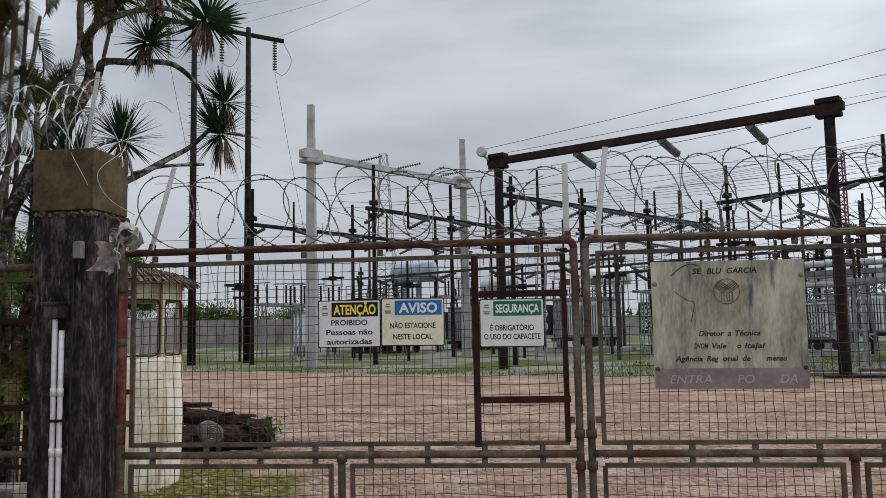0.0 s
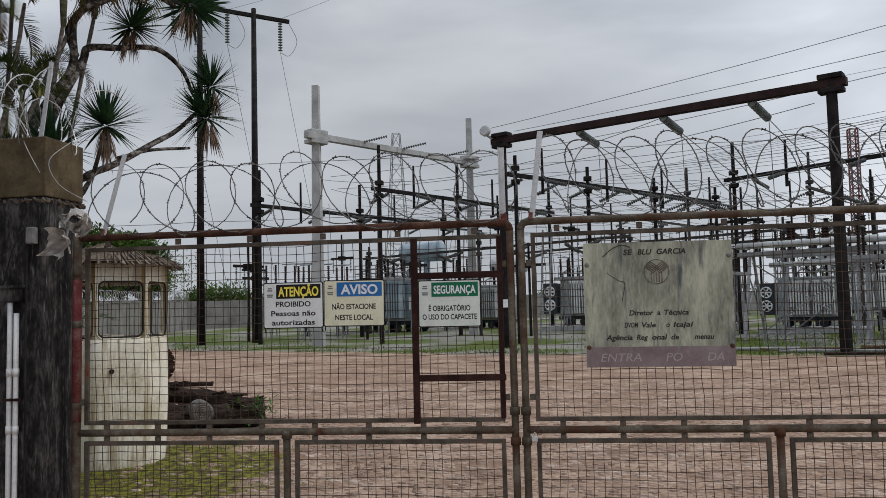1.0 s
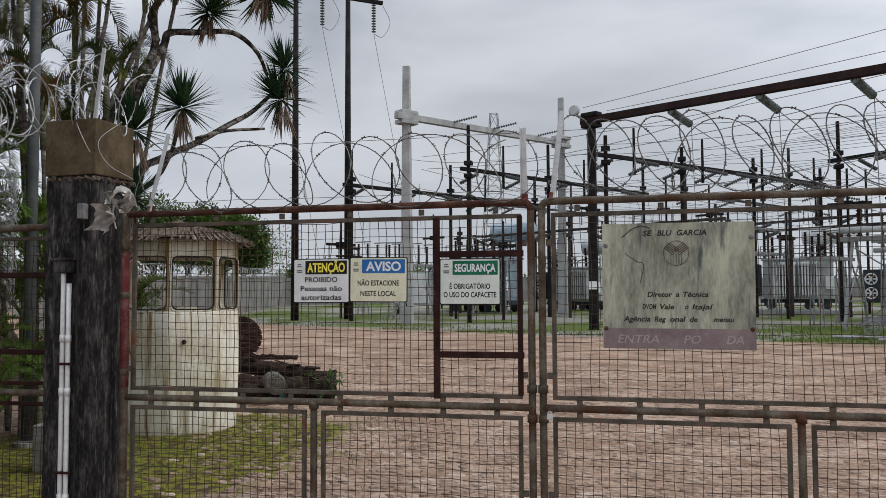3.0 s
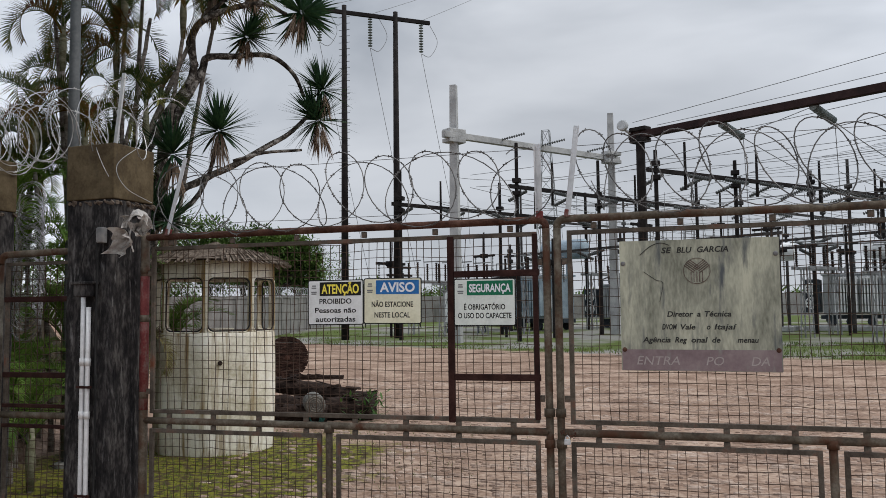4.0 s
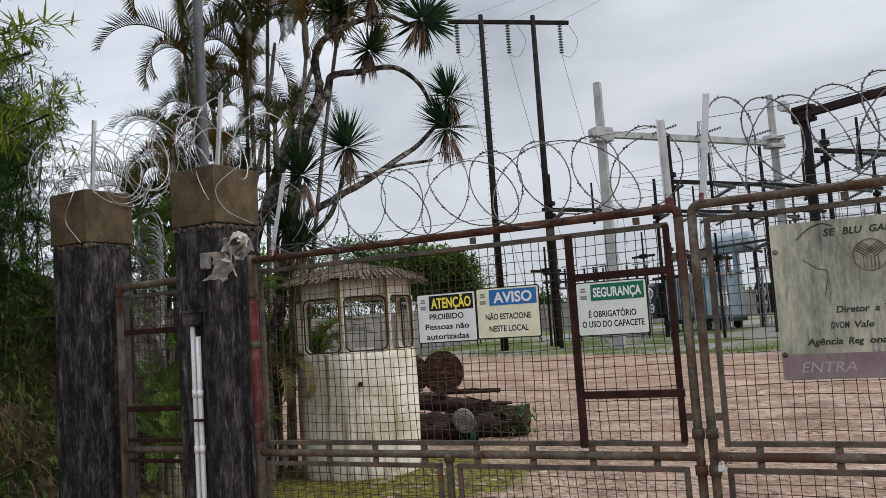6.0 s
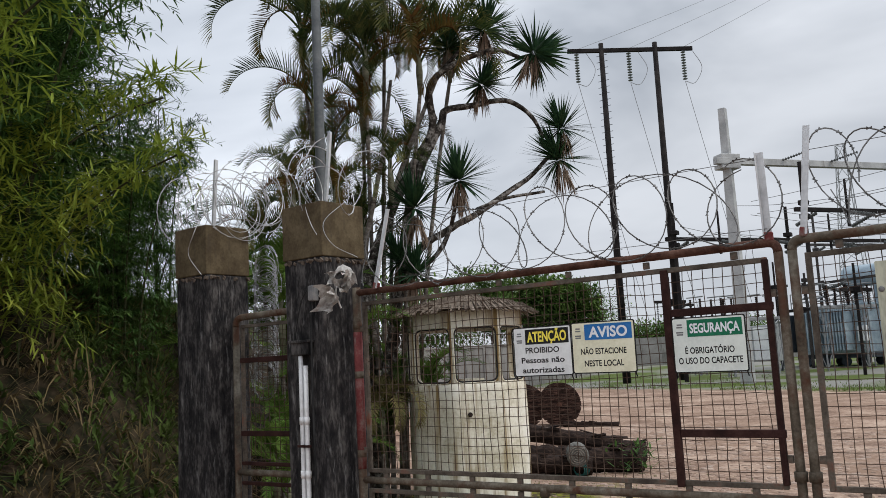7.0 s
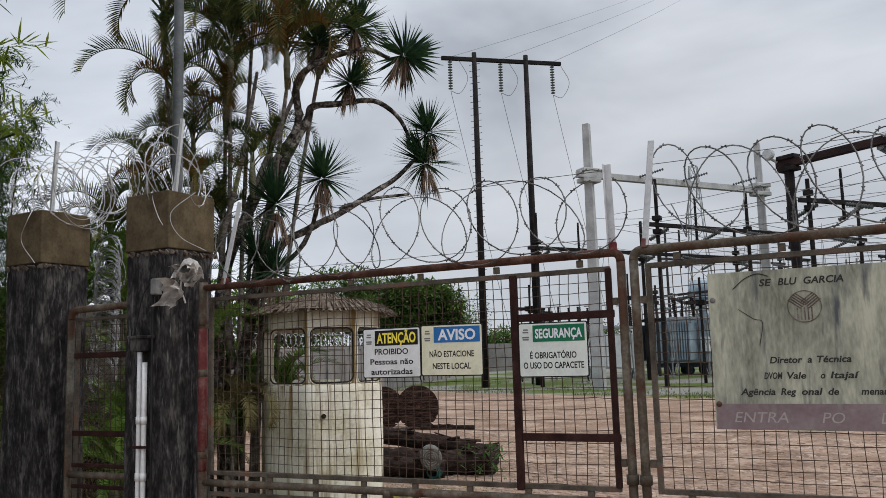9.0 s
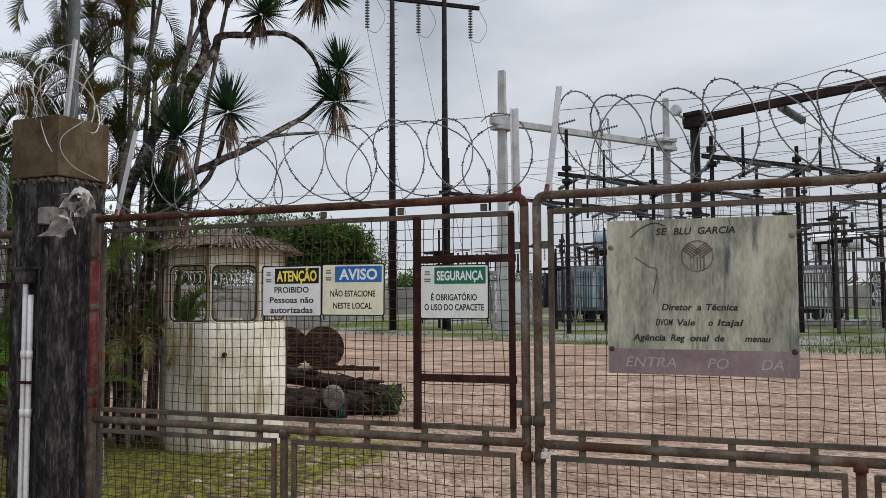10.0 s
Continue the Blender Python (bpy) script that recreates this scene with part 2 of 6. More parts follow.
    "line": mat("aluminium_line", [(0.12, 0.12, 0.12), (0.2, 0.2, 0.2)], 0.6, metal=0.5, bump=0),
    "steel_pale": mat("galvanised_steel_frame", [(0.16, 0.165, 0.17), (0.23, 0.235, 0.24), (0.31, 0.315, 0.32)], 0.6, metal=0.2, scale=3, fine=20, bump=0.05),
    "tank_blue": mat("blue_grey_tank", [(0.2, 0.26, 0.31), (0.28, 0.35, 0.4), (0.37, 0.44, 0.49)], 0.5, metal=0.1, scale=1.5, fine=15, bump=0.05),
    "tank_grey": mat("grey_tank_paint", [(0.3, 0.315, 0.32), (0.38, 0.395, 0.4), (0.46, 0.47, 0.47)], 0.5, metal=0.1, scale=1.5, fine=15, bump=0.05),
    "tank_white": mat("white_tank_paint", [(0.62, 0.63, 0.63), (0.74, 0.75, 0.75), (0.82, 0.83, 0.82)], 0.5, scale=1.5, fine=15, bump=0.05),
    "tank_dark": mat("dark_cooler", [(0.03, 0.037, 0.045), (0.05, 0.06, 0.07)], 0.5, bump=0.05),
    "pole": mat("grey_steel_pole", [(0.07, 0.076, 0.08), (0.1, 0.108, 0.112), (0.14, 0.148, 0.152)], 0.65, scale=2, fine=30, bump=0.05),
    "bark": mat("pale_ringed_bark", [(0.075, 0.06, 0.05), (0.16, 0.14, 0.12), (0.29, 0.265, 0.235)], 0.9, scale=7, fine=40, bump=0.6, stretch=(1, 1, 2.5)),
    "bark_dark": mat("dark_mottled_bark", [(0.012, 0.01, 0.009), (0.055, 0.047, 0.04), (0.34, 0.315, 0.29)], 0.92, scale=9, fine=40, bump=0.6),
    # culm green darkened in the colour for the shade inside the thicket
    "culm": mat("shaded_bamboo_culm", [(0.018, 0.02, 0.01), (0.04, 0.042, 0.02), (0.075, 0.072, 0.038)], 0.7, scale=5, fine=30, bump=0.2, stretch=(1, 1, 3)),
    "cane": mat("green_grey_cane", [(0.09, 0.085, 0.05), (0.15, 0.15, 0.1), (0.23, 0.22, 0.16)], 0.75, scale=5, fine=30, bump=0.2, stretch=(1, 1, 3)),
    "yucca": mat("dark_yucca_leaf", [(0.012, 0.032, 0.016), (0.025, 0.058, 0.026), (0.05, 0.1, 0.04)], 0.5, scale=4, fine=30, bump=0, vary=0.3, backlit=0.2),
    "deadleaf": mat("dead_hanging_leaf", [(0.1, 0.065, 0.045), (0.18, 0.125, 0.09), (0.26, 0.2, 0.15)], 0.9, scale=5, fine=30, bump=0, vary=0.3, backlit=0.15),
    "palm": mat("olive_palm_leaf", [(0.014, 0.03, 0.011), (0.048, 0.07, 0.02), (0.16, 0.15, 0.042)], 0.6, spec=0.15, scale=1.1, fine=9, bump=0, vary=0.5, backlit=0.3),
    "palm_dry": mat("browning_palm_leaf", [(0.10, 0.035, 0.012), (0.12, 0.075, 0.022), (0.06, 0.065, 0.02)], 0.7, scale=1.6, fine=9, bump=0, vary=0.4, backlit=0.3),
    "palm_khaki": mat("khaki_hanging_palm_leaf", [(0.07, 0.06, 0.022), (0.13, 0.11, 0.045), (0.21, 0.18, 0.08)], 0.7, scale=1.2, fine=14, bump=0, vary=0.35, backlit=0.3),
    "palm_young": mat("bright_young_palm_leaf", [(0.042, 0.09, 0.018), (0.085, 0.15, 0.028), (0.17, 0.21, 0.048)], 0.6, scale=1.2, fine=14, bump=0, vary=0.4, backlit=0.35),
    "bamboo": mat("bamboo_leaf", [(0.016, 0.046, 0.011), (0.055, 0.114, 0.026), (0.125, 0.2, 0.052)], 0.55, spec=0.2, scale=1.4, fine=9, bump=0, vary=0.6, backlit=0.3),
    # yellow-green young leaf, its colour brightened to read as lit
    "bamboo_lit": mat("lit_young_bamboo_leaf", [(0.12, 0.17, 0.022), (0.19, 0.24, 0.036), (0.3, 0.31, 0.055)], 0.55, scale=0.8, fine=9, bump=0, vary=0.3, backlit=0.4),
    "leaf": mat("broad_leaf", [(0.03, 0.062, 0.014), (0.075, 0.13, 0.03), (0.15, 0.21, 0.055)], 0.6, scale=0.5, fine=6, bump=0, vary=0.4, backlit=0.25),
    # darker copy of the grass green, thicket shade put into the colour
    "weed": mat("shaded_bank_weed", [(0.026, 0.05, 0.012), (0.058, 0.092, 0.022), (0.115, 0.15, 0.04)], 0.8, scale=0.6, fine=8, bump=0, vary=0.35, backlit=0.2),
    "grass": mat("grass_blade", [(0.06, 0.095, 0.022), (0.1, 0.145, 0.034), (0.17, 0.2, 0.06)], 0.8, scale=0.6, fine=8, bump=0, vary=0.35, backlit=0.25),
    "dry_grass": mat("dry_bank_grass", [(0.06, 0.048, 0.02), (0.125, 0.094, 0.046), (0.24, 0.175, 0.095)], 0.9, scale=0.8, fine=9, bump=0, vary=0.4, backlit=0.2),
    "hose": mat("teal_hose", [(0.02, 0.085, 0.075), (0.035, 0.12, 0.105)], 0.7, bump=0),
    "yard_stone": mat("pinkish_broken_stone", [(0.17, 0.115, 0.088), (0.285, 0.205, 0.16), (0.42, 0.335, 0.28)], 0.95, scale=1.2, fine=30, bump=0.3, vary=0.35),
    "log_end": mat("weathered_end_grain", [(0.06, 0.058, 0.052), (0.12, 0.116, 0.105), (0.2, 0.195, 0.178)], 0.9, scale=7, fine=40, bump=0.5),
    "stone": mat("grey_boulder", [(0.1, 0.1, 0.09), (0.18, 0.175, 0.16), (0.26, 0.255, 0.235)], 0.9, scale=5, fine=40, bump=0.5),
}


# ---- small mesh helpers ----
def part(name, bm, material, parent=None, label="", smooth=False):
    me = bpy.data.meshes.new(name)
    bm.to_mesh(me)
    bm.free()
    me.materials.append(material)
    if smooth:
        me.polygons.foreach_set("use_smooth", [True] * len(me.polygons))
    ob = new(name, me)
    ob.parent = parent
    if label:
        tagged(ob, label)
    return ob


def share(name, me, parent, m, label=""):
    ob = new(name, me)
    ob.parent = parent
    ob.matrix_basis = m
    if label:
        tagged(ob, label)
    return ob


def as_mesh(name, bm, material):
    me = bpy.data.meshes.new(name)
    bm.to_mesh(me)
    bm.free()
    me.materials.append(material)
    return me


def thing(name, m, label, category, group="", kind=""):
    ob = new(name)
    ob.empty_display_size = 0.1
    ob.matrix_basis = m
    return tagged(ob, label, category, group, kind)


def box(bm, c, s, rot=None, bevel=0.0):
    m = Matrix.Translation(c) @ (rot.to_4x4() if rot else Matrix.Identity(4)) @ Matrix.Diagonal((*s, 1))
    r = bmesh.ops.create_cube(bm, size=1.0, matrix=m)
    if bevel:
        ed = list({e for v in r["verts"] for e in v.link_edges})
        bmesh.ops.bevel(bm, geom=ed, offset=bevel, segments=2, affect="EDGES", profile=0.5)
    return bm


def sweep(bm, pts, r, seg=8, caps=True):
    """A tube along points; r a number or one radius a point."""
    pts = [Vector(p) for p in pts]
    rr = r if isinstance(r, (list, tuple)) else [r] * len(pts)
    rings, ref = [], None
    for i, p in enumerate(pts):
        d = (pts[min(i + 1, len(pts) - 1)] - pts[max(i - 1, 0)])
        if d.length < 1e-9:
            d = Vector((0, 0, 1))
        d.normalize()
        if ref is None:
            ref = d.orthogonal().normalized()
        ref = (ref - d * ref.dot(d))
        ref = ref.normalized() if ref.length > 1e-6 else d.orthogonal().normalized()
        s = d.cross(ref)
        rings.append([bm.verts.new(p + (ref * math.cos(2 * math.pi * k / seg) + s * math.sin(2 * math.pi * k / seg)) * rr[i]) for k in range(seg)])
    for a, b in zip(rings, rings[1:]):
        for k in range(seg):
            bm.faces.new((a[k], a[(k + 1) % seg], b[(k + 1) % seg], b[k]))
    if caps and seg > 2:
        bm.faces.new(rings[0][::-1])
        bm.faces.new(rings[-1])
    return bm


def lathe(bm, prof, m=None, seg=16):
    """Turns (radius, height) pairs round z."""
    m = m or Matrix.Identity(4)
    rings = [[bm.verts.new(m @ Vector((r * math.cos(2 * math.pi * k / seg), r * math.sin(2 * math.pi * k / seg), z))) for k in range(seg)] for r, z in prof]
    for a, b in zip(rings, rings[1:]):
        for k in range(seg):
            bm.faces.new((a[k], a[(k + 1) % seg], b[(k + 1) % seg], b[k]))
    bm.faces.new(rings[0][::-1])
    bm.faces.new(rings[-1])
    return bm


def blade(bm, base, tip, width, sag=0.0, fold=0.25, up=Vector((0, 0, 1)), n=3):
    """A tapering folded leaf of n lengths."""
    base, tip = Vector(base), Vector(tip)
    d = tip - base
    side = d.cross(up)
    side = side.normalized() if side.length > 1e-6 else Vector((1, 0, 0))
    nrm = side.cross(d).normalized()
    rows = []
    for i in range(n + 1):
        f = i / n
        c = base + d * f + Vector((0, 0, -sag * f * f))
        w = width * 0.5 * (0.55 + 1.2 * f if f < 0.35 else 1.0 * (1 - (f - 0.35) / 0.65)) if i < n else 0
        if w <= 0:
            rows.append([bm.verts.new(c)])
        else:
            rows.append([bm.verts.new(c - side * w + nrm * w * fold), bm.verts.new(c), bm.verts.new(c + side * w + nrm * w * fold)])
    for a, b in zip(rows, rows[1:]):
        if len(b) == 3:
            bm.faces.new((a[0], a[1], b[1], b[0]))
            bm.faces.new((a[1], a[2], b[2], b[1]))
        else:
            bm.faces.new((a[0], a[1], b[0]))
            bm.faces.new((a[1], a[2], b[0]))


def arc(a, b, c, n=6):
    """Points of a rounded corner from a to c round b."""
    a, b, c = Vector(a), Vector(b), Vector(c)
    return [a * (1 - f) ** 2 + b * 2 * f * (1 - f) + c * f * f for f in [i / n for i in range(n + 1)]]


def smooth_path(pts, n=6):
    """Catmull-Rom through the points."""
    p = [Vector(v) for v in pts]
    p = [p[0] * 2 - p[1]] + p + [p[-1] * 2 - p[-2]]
    out = []
    for i in range(1, len(p) - 2):
        for k in range(n):
            f = k / n
            a, b, c, d = p[i - 1], p[i], p[i + 1], p[i + 2]
            out.append(0.5 * (2 * b + (c - a) * f + (2 * a - 5 * b + 4 * c - d) * f * f + (3 * b - a - 3 * c + d) * f ** 3))
    return out + [p[-2]]


def letters(text, width, height, bold=0.0, shear=0.0):
    """The built-in font as a flat mesh centred on the origin in x and z, scaled to a width and a capital height."""
    cu = bpy.data.curves.new("lettering", "FONT")
    cu.body, cu.size, cu.offset, cu.shear, cu.extrude = text, 1.0, bold, shear, 0.0
    cu.resolution_u = 3
    ob = new("lettering", cu)
    me = bpy.data.meshes.new_from_object(ob.evaluated_get(bpy.context.evaluated_depsgraph_get()))
    bpy.data.objects.remove(ob)
    bm = bmesh.new()
    bm.from_mesh(me)
    bpy.data.meshes.remove(me)
    xs = [v.co.x for v in bm.verts]
    x0, x1 = min(xs), max(xs)
    for v in bm.verts:
        v.co = Vector(((v.co.x - (x0 + x1) / 2) * width / (x1 - x0), 0, (v.co.y - 0.35) * height / 0.70))
    return bm


# ---- ground ----
def bank(x, y):
    """The grassy bank beside the fence."""
    s = (-x - 5.35) * 0.80 - max(0.0, y - 5.5) * 0.52
    if s <= 0:
        return 0.0
    h = 3.4 * (1 - math.exp(-(s * 0.8) ** 1.3))
    h *= max(0.0, min(1.0, (y + 9.0) / 6.0)) * max(0.0, min(1.0, (26.0 - y) / 10.0))
    return h + 0.14 * noise.noise((x * 1.3, y * 1.3, 0)) * min(1, s)


def rise(x, y):
    """The yard climbs gently away from the gate."""
    d = math.hypot(x - 0.3, y - 0.7)
    return 0.0 if y < 2 else 0.021 * max(0.0, min(d, 75.0) - 19.0)


def dirt_material():
    m = mat("packed_pinkish_earth", [(0.14, 0.088, 0.064), (0.25, 0.17, 0.125), (0.38, 0.285, 0.222)], 0.95, scale=1.1, fine=17, bump=0.6, stretch=(0.8, 1.0, 1), grain=0.75,
            streak=(0.2, 0.13, 0.09), streak_scale=(0.3, 0.45, 1), streak_pos=(0.5, 0.75))
    n, l = m.node_tree.nodes, m.node_tree.links
    b = n["Principled BSDF"]
    col = b.inputs["Base Color"].links[0].from_socket
    geo = n.new("ShaderNodeNewGeometry")
    sep = n.new("ShaderNodeSeparateXYZ")
    l.new(geo.outputs["Position"], sep.inputs[0])

    def math_node(op, a, c, d=None):
        k = n.new("ShaderNodeMath")
        k.operation = op
        for i, v in enumerate((a, c, d)):
            if v is None:
                continue
            if isinstance(v, (int, float)):
                k.inputs[i].default_value = v
            else:
                l.new(v, k.inputs[i])
        return k.outputs[0]

    nz = n.new("ShaderNodeTexNoise")
    nz.inputs["Scale"].default_value, nz.inputs["Detail"].default_value = 1.3, 7
    l.new(geo.outputs["Position"], nz.inputs["Vector"])
    nz2 = n.new("ShaderNodeTexNoise")
    nz2.inputs["Scale"].default_value, nz2.inputs["Detail"].default_value = 9, 4
    l.new(geo.outputs["Position"], nz2.inputs["Vector"])
    wob = math_node("MULTIPLY_ADD", nz.outputs["Fac"], 2.6, -1.3)
    # moss round the booth: an ellipse with a ragged rim
    ex = math_node("POWER", math_node("ABSOLUTE", math_node("DIVIDE", math_node("ADD", sep.outputs["X"], 5.2), 2.3), 0), 2.0)
    ey = math_node("POWER", math_node("ABSOLUTE", math_node("DIVIDE", math_node("SUBTRACT", sep.outputs["Y"], 9.0), 3.4), 0), 2.0)
    moss = math_node("SUBTRACT", 1.15, math_node("ADD", math_node("ADD", ex, ey), math_node("MULTIPLY", wob, 0.8)))
    moss = math_node("MULTIPLY", moss, 2.2)
    k = n.new("ShaderNodeClamp")
    l.new(moss, k.inputs[0])
    mr = n.new("ShaderNodeValToRGB")
    mr.color_ramp.elements[0].position, mr.color_ramp.elements[0].color = 0.43, (0.055, 0.038, 0.023, 1)
    mr.color_ramp.elements[1].position, mr.color_ramp.elements[1].color = 0.56, (0.145, 0.145, 0.02, 1)
    l.new(nz2.outputs["Fac"], mr.inputs["Fac"])
    mx = n.new("ShaderNodeMixRGB")
    l.new(k.outputs[0], mx.inputs[0])
    l.new(col, mx.inputs[1])
    l.new(mr.outputs["Color"], mx.inputs[2])
    # grass and gravel beyond the yard
    far = math_node("ADD", math_node("MULTIPLY", sep.outputs["X"], 0.32), math_node("MULTIPLY", sep.outputs["Y"], 0.95))
    far = math_node("ADD", math_node("SUBTRACT", far, 28.8), math_node("MULTIPLY", wob, 1.2))
    k2 = n.new("ShaderNodeClamp")
    l.new(far, k2.inputs[0])
    gr = n.new("ShaderNodeValToRGB")
    gr.color_ramp.elements[0].position, gr.color_ramp.elements[0].color = 0.44, (0.075, 0.1, 0.024, 1)
    gr.color_ramp.elements[1].position, gr.color_ramp.elements[1].color = 0.56, (0.2, 0.195, 0.175, 1)
    nz3 = n.new("ShaderNodeTexNoise")
    nz3.inputs["Scale"].default_value, nz3.inputs["Detail"].default_value = 0.22, 6
    l.new(geo.outputs["Position"], nz3.inputs["Vector"])
    l.new(nz3.outputs["Fac"], gr.inputs["Fac"])
    mx2 = n.new("ShaderNodeMixRGB")
    l.new(k2.outputs[0], mx2.inputs[0])
    l.new(mx.outputs["Color"], mx2.inputs[1])
    l.new(gr.outputs["Color"], mx2.inputs[2])
    # leaf litter on the bank, its colours darkened for the thicket's shade
    hi = math_node("MULTIPLY", sep.outputs["Z"], 5.0)
    near = math_node("LESS_THAN", sep.outputs["Y"], 17.0)
    hi = math_node("MULTIPLY", hi, math_node("MULTIPLY", near, math_node("LESS_THAN", sep.outputs["X"], -5.0)))
    k3 = n.new("ShaderNodeClamp")
    l.new(hi, k3.inputs[0])
    br = n.new("ShaderNodeValToRGB")
    br.color_ramp.elements[0].position, br.color_ramp.elements[0].color = 0.4, (0.012, 0.012, 0.006, 1)
    br.color_ramp.elements[1].position, br.color_ramp.elements[1].color = 0.65, (0.045, 0.032, 0.019, 1)
    l.new(nz2.outputs["Fac"], br.inputs["Fac"])
    mx3 = n.new("ShaderNodeMixRGB")
    l.new(k3.outputs[0], mx3.inputs[0])
    l.new(mx2.outputs["Color"], mx3.inputs[1])
    l.new(br.outputs["Color"], mx3.inputs[2])
    l.new(mx3.outputs["Color"], b.inputs["Base Color"])
    return m


xs = [-2000, -600, -250, -120, -80, -60, -50] + [-40 + 2 * i for i in range(9)] + [-22 + 0.5 * i for i in range(45)] + [2 + 2 * i for i in range(15)] + [36, 44, 56, 80, 200, 600, 2000]
ys = [-2000, -500, -150, -60, -25] + [-12 + 0.5 * i for i in range(81)] + [30 + 2 * i for i in range(20)] + [74, 82, 95, 120, 150, 300, 800, 2500]
bm = bmesh.new()
gv = [[bm.verts.new((x, y, bank(x, y) + rise(x, y))) for x in xs] for y in ys]
for r0, r1 in zip(gv, gv[1:]):
    for i in range(len(xs) - 1):
        bm.faces.new((r0[i], r0[i + 1], r1[i + 1], r1[i]))
ground = part("ground", bm, dirt_material(), smooth=True)
tagged(ground, "pinkish packed earth yard with moss, grass margin and bank", "ground", kind="structure")


# ---- gate pillars ----
def pillar(x0, y0, rot, label):
    """Front right corner at x0, y0."""
    t = thing("gate_pillar", pose(x0, y0, 0, 0, 0, rot), label, "pillar", "gate pillars")
    bm = bmesh.new()
    box(bm, (-0.205, 0.205, 1.31), (0.41, 0.41, 2.64), bevel=0.012)
    bmesh.ops.subdivide_edges(bm, edges=[e for e in bm.edges if e.calc_length() > 0.3], cuts=9, use_grid_fill=True)
    for v in bm.verts:
        d = noise.noise(v.co * 5.0 + Vector((x0, 0, 0)))
        v.co += Vector((d * 0.006, d * 0.006, 0))
    part("shaft", bm, M["pillar"], t, "blackened rain-streaked concrete shaft")
    bm = bmesh.new()
    box(bm, (-0.205, 0.205, 2.83), (0.428, 0.428, 0.40), bevel=0.008)
    part("cap", bm, M["cap"], t, "ochre rendered block on top")
    bm = bmesh.new()
    for i in range(40):
        f = random.random()
        s = random.choice([0, 1])
        c = (-0.41 * f, -0.004, 2.615 - 0.02 * random.random()) if s else (0.004, 0.44 * f, 2.615 - 0.02 * random.random())
        box(bm, c, (0.015 + 0.025 * random.random(), 0.01, 0.012 + 0.02 * random.random()), Euler((random.random(), random.random(), random.random())).to_matrix(), 0.004)
    part("mortar_rim", bm, M["thatch"], t, "crumbling mortar under the cap")
    return t


pillar(-3.225, 5.475, -3, "blackened square concrete gate pillar with an ochre block cap")
pillar(-4.50, 5.47, -3, "dark streaked concrete pillar beside the narrow side gate")


# ---- gate leaves ----
def wire_mesh(bm, x0, x1, z0, z1, y, step=0.056, r=0.0026, seed=1):
    rnd = random.Random(seed)
    nx, nz = round((x1 - x0) / step), round((z1 - z0) / (step * 1.05))

    def warp(x, z):
        return (x + 0.018 * noise.noise((x * 2.7, z * 2.1, seed)) + 0.008 * noise.noise((x * 9, z * 9, seed + 4)),
                y + 0.012 * noise.noise((x * 1.9, z * 1.9, seed + 9)), z + 0.018 * noise.noise((x * 1.7, z * 3.1, seed + 17)) + 0.008 * noise.noise((x * 8, z * 8, seed)))
    for i in range(nx + 1):
        x = x0 + (x1 - x0) * i / nx + rnd.uniform(-0.006, 0.006)
        k = max(4, nz // 2)
        sweep(bm, [warp(x, z0 + (z1 - z0) * j / k) for j in range(k + 1)], r, 4, False)
    for i in range(nz + 1):
        z = z0 + (z1 - z0) * i / nz + rnd.uniform(-0.006, 0.006)
        k = max(4, nx // 2)
        sweep(bm, [warp(x0 + (x1 - x0) * j / k, z) for j in range(k + 1)], r, 4, False)


def rect_frame(bm, x0, x1, z0, z1, y, w=0.028):
    for c, s in (((x0 + w / 2, y, (z0 + z1) / 2), (w, w, z1 - z0)), ((x1 - w / 2, y, (z0 + z1) / 2), (w, w, z1 - z0)),
                 (((x0 + x1) / 2, y, z0 + w / 2), (x1 - x0 - 2 * w, w * 0.96, w)), (((x0 + x1) / 2, y, z1 - w / 2), (x1 - x0 - 2 * w, w * 0.96, w))):
        box(bm, c, s, bevel=0.003)


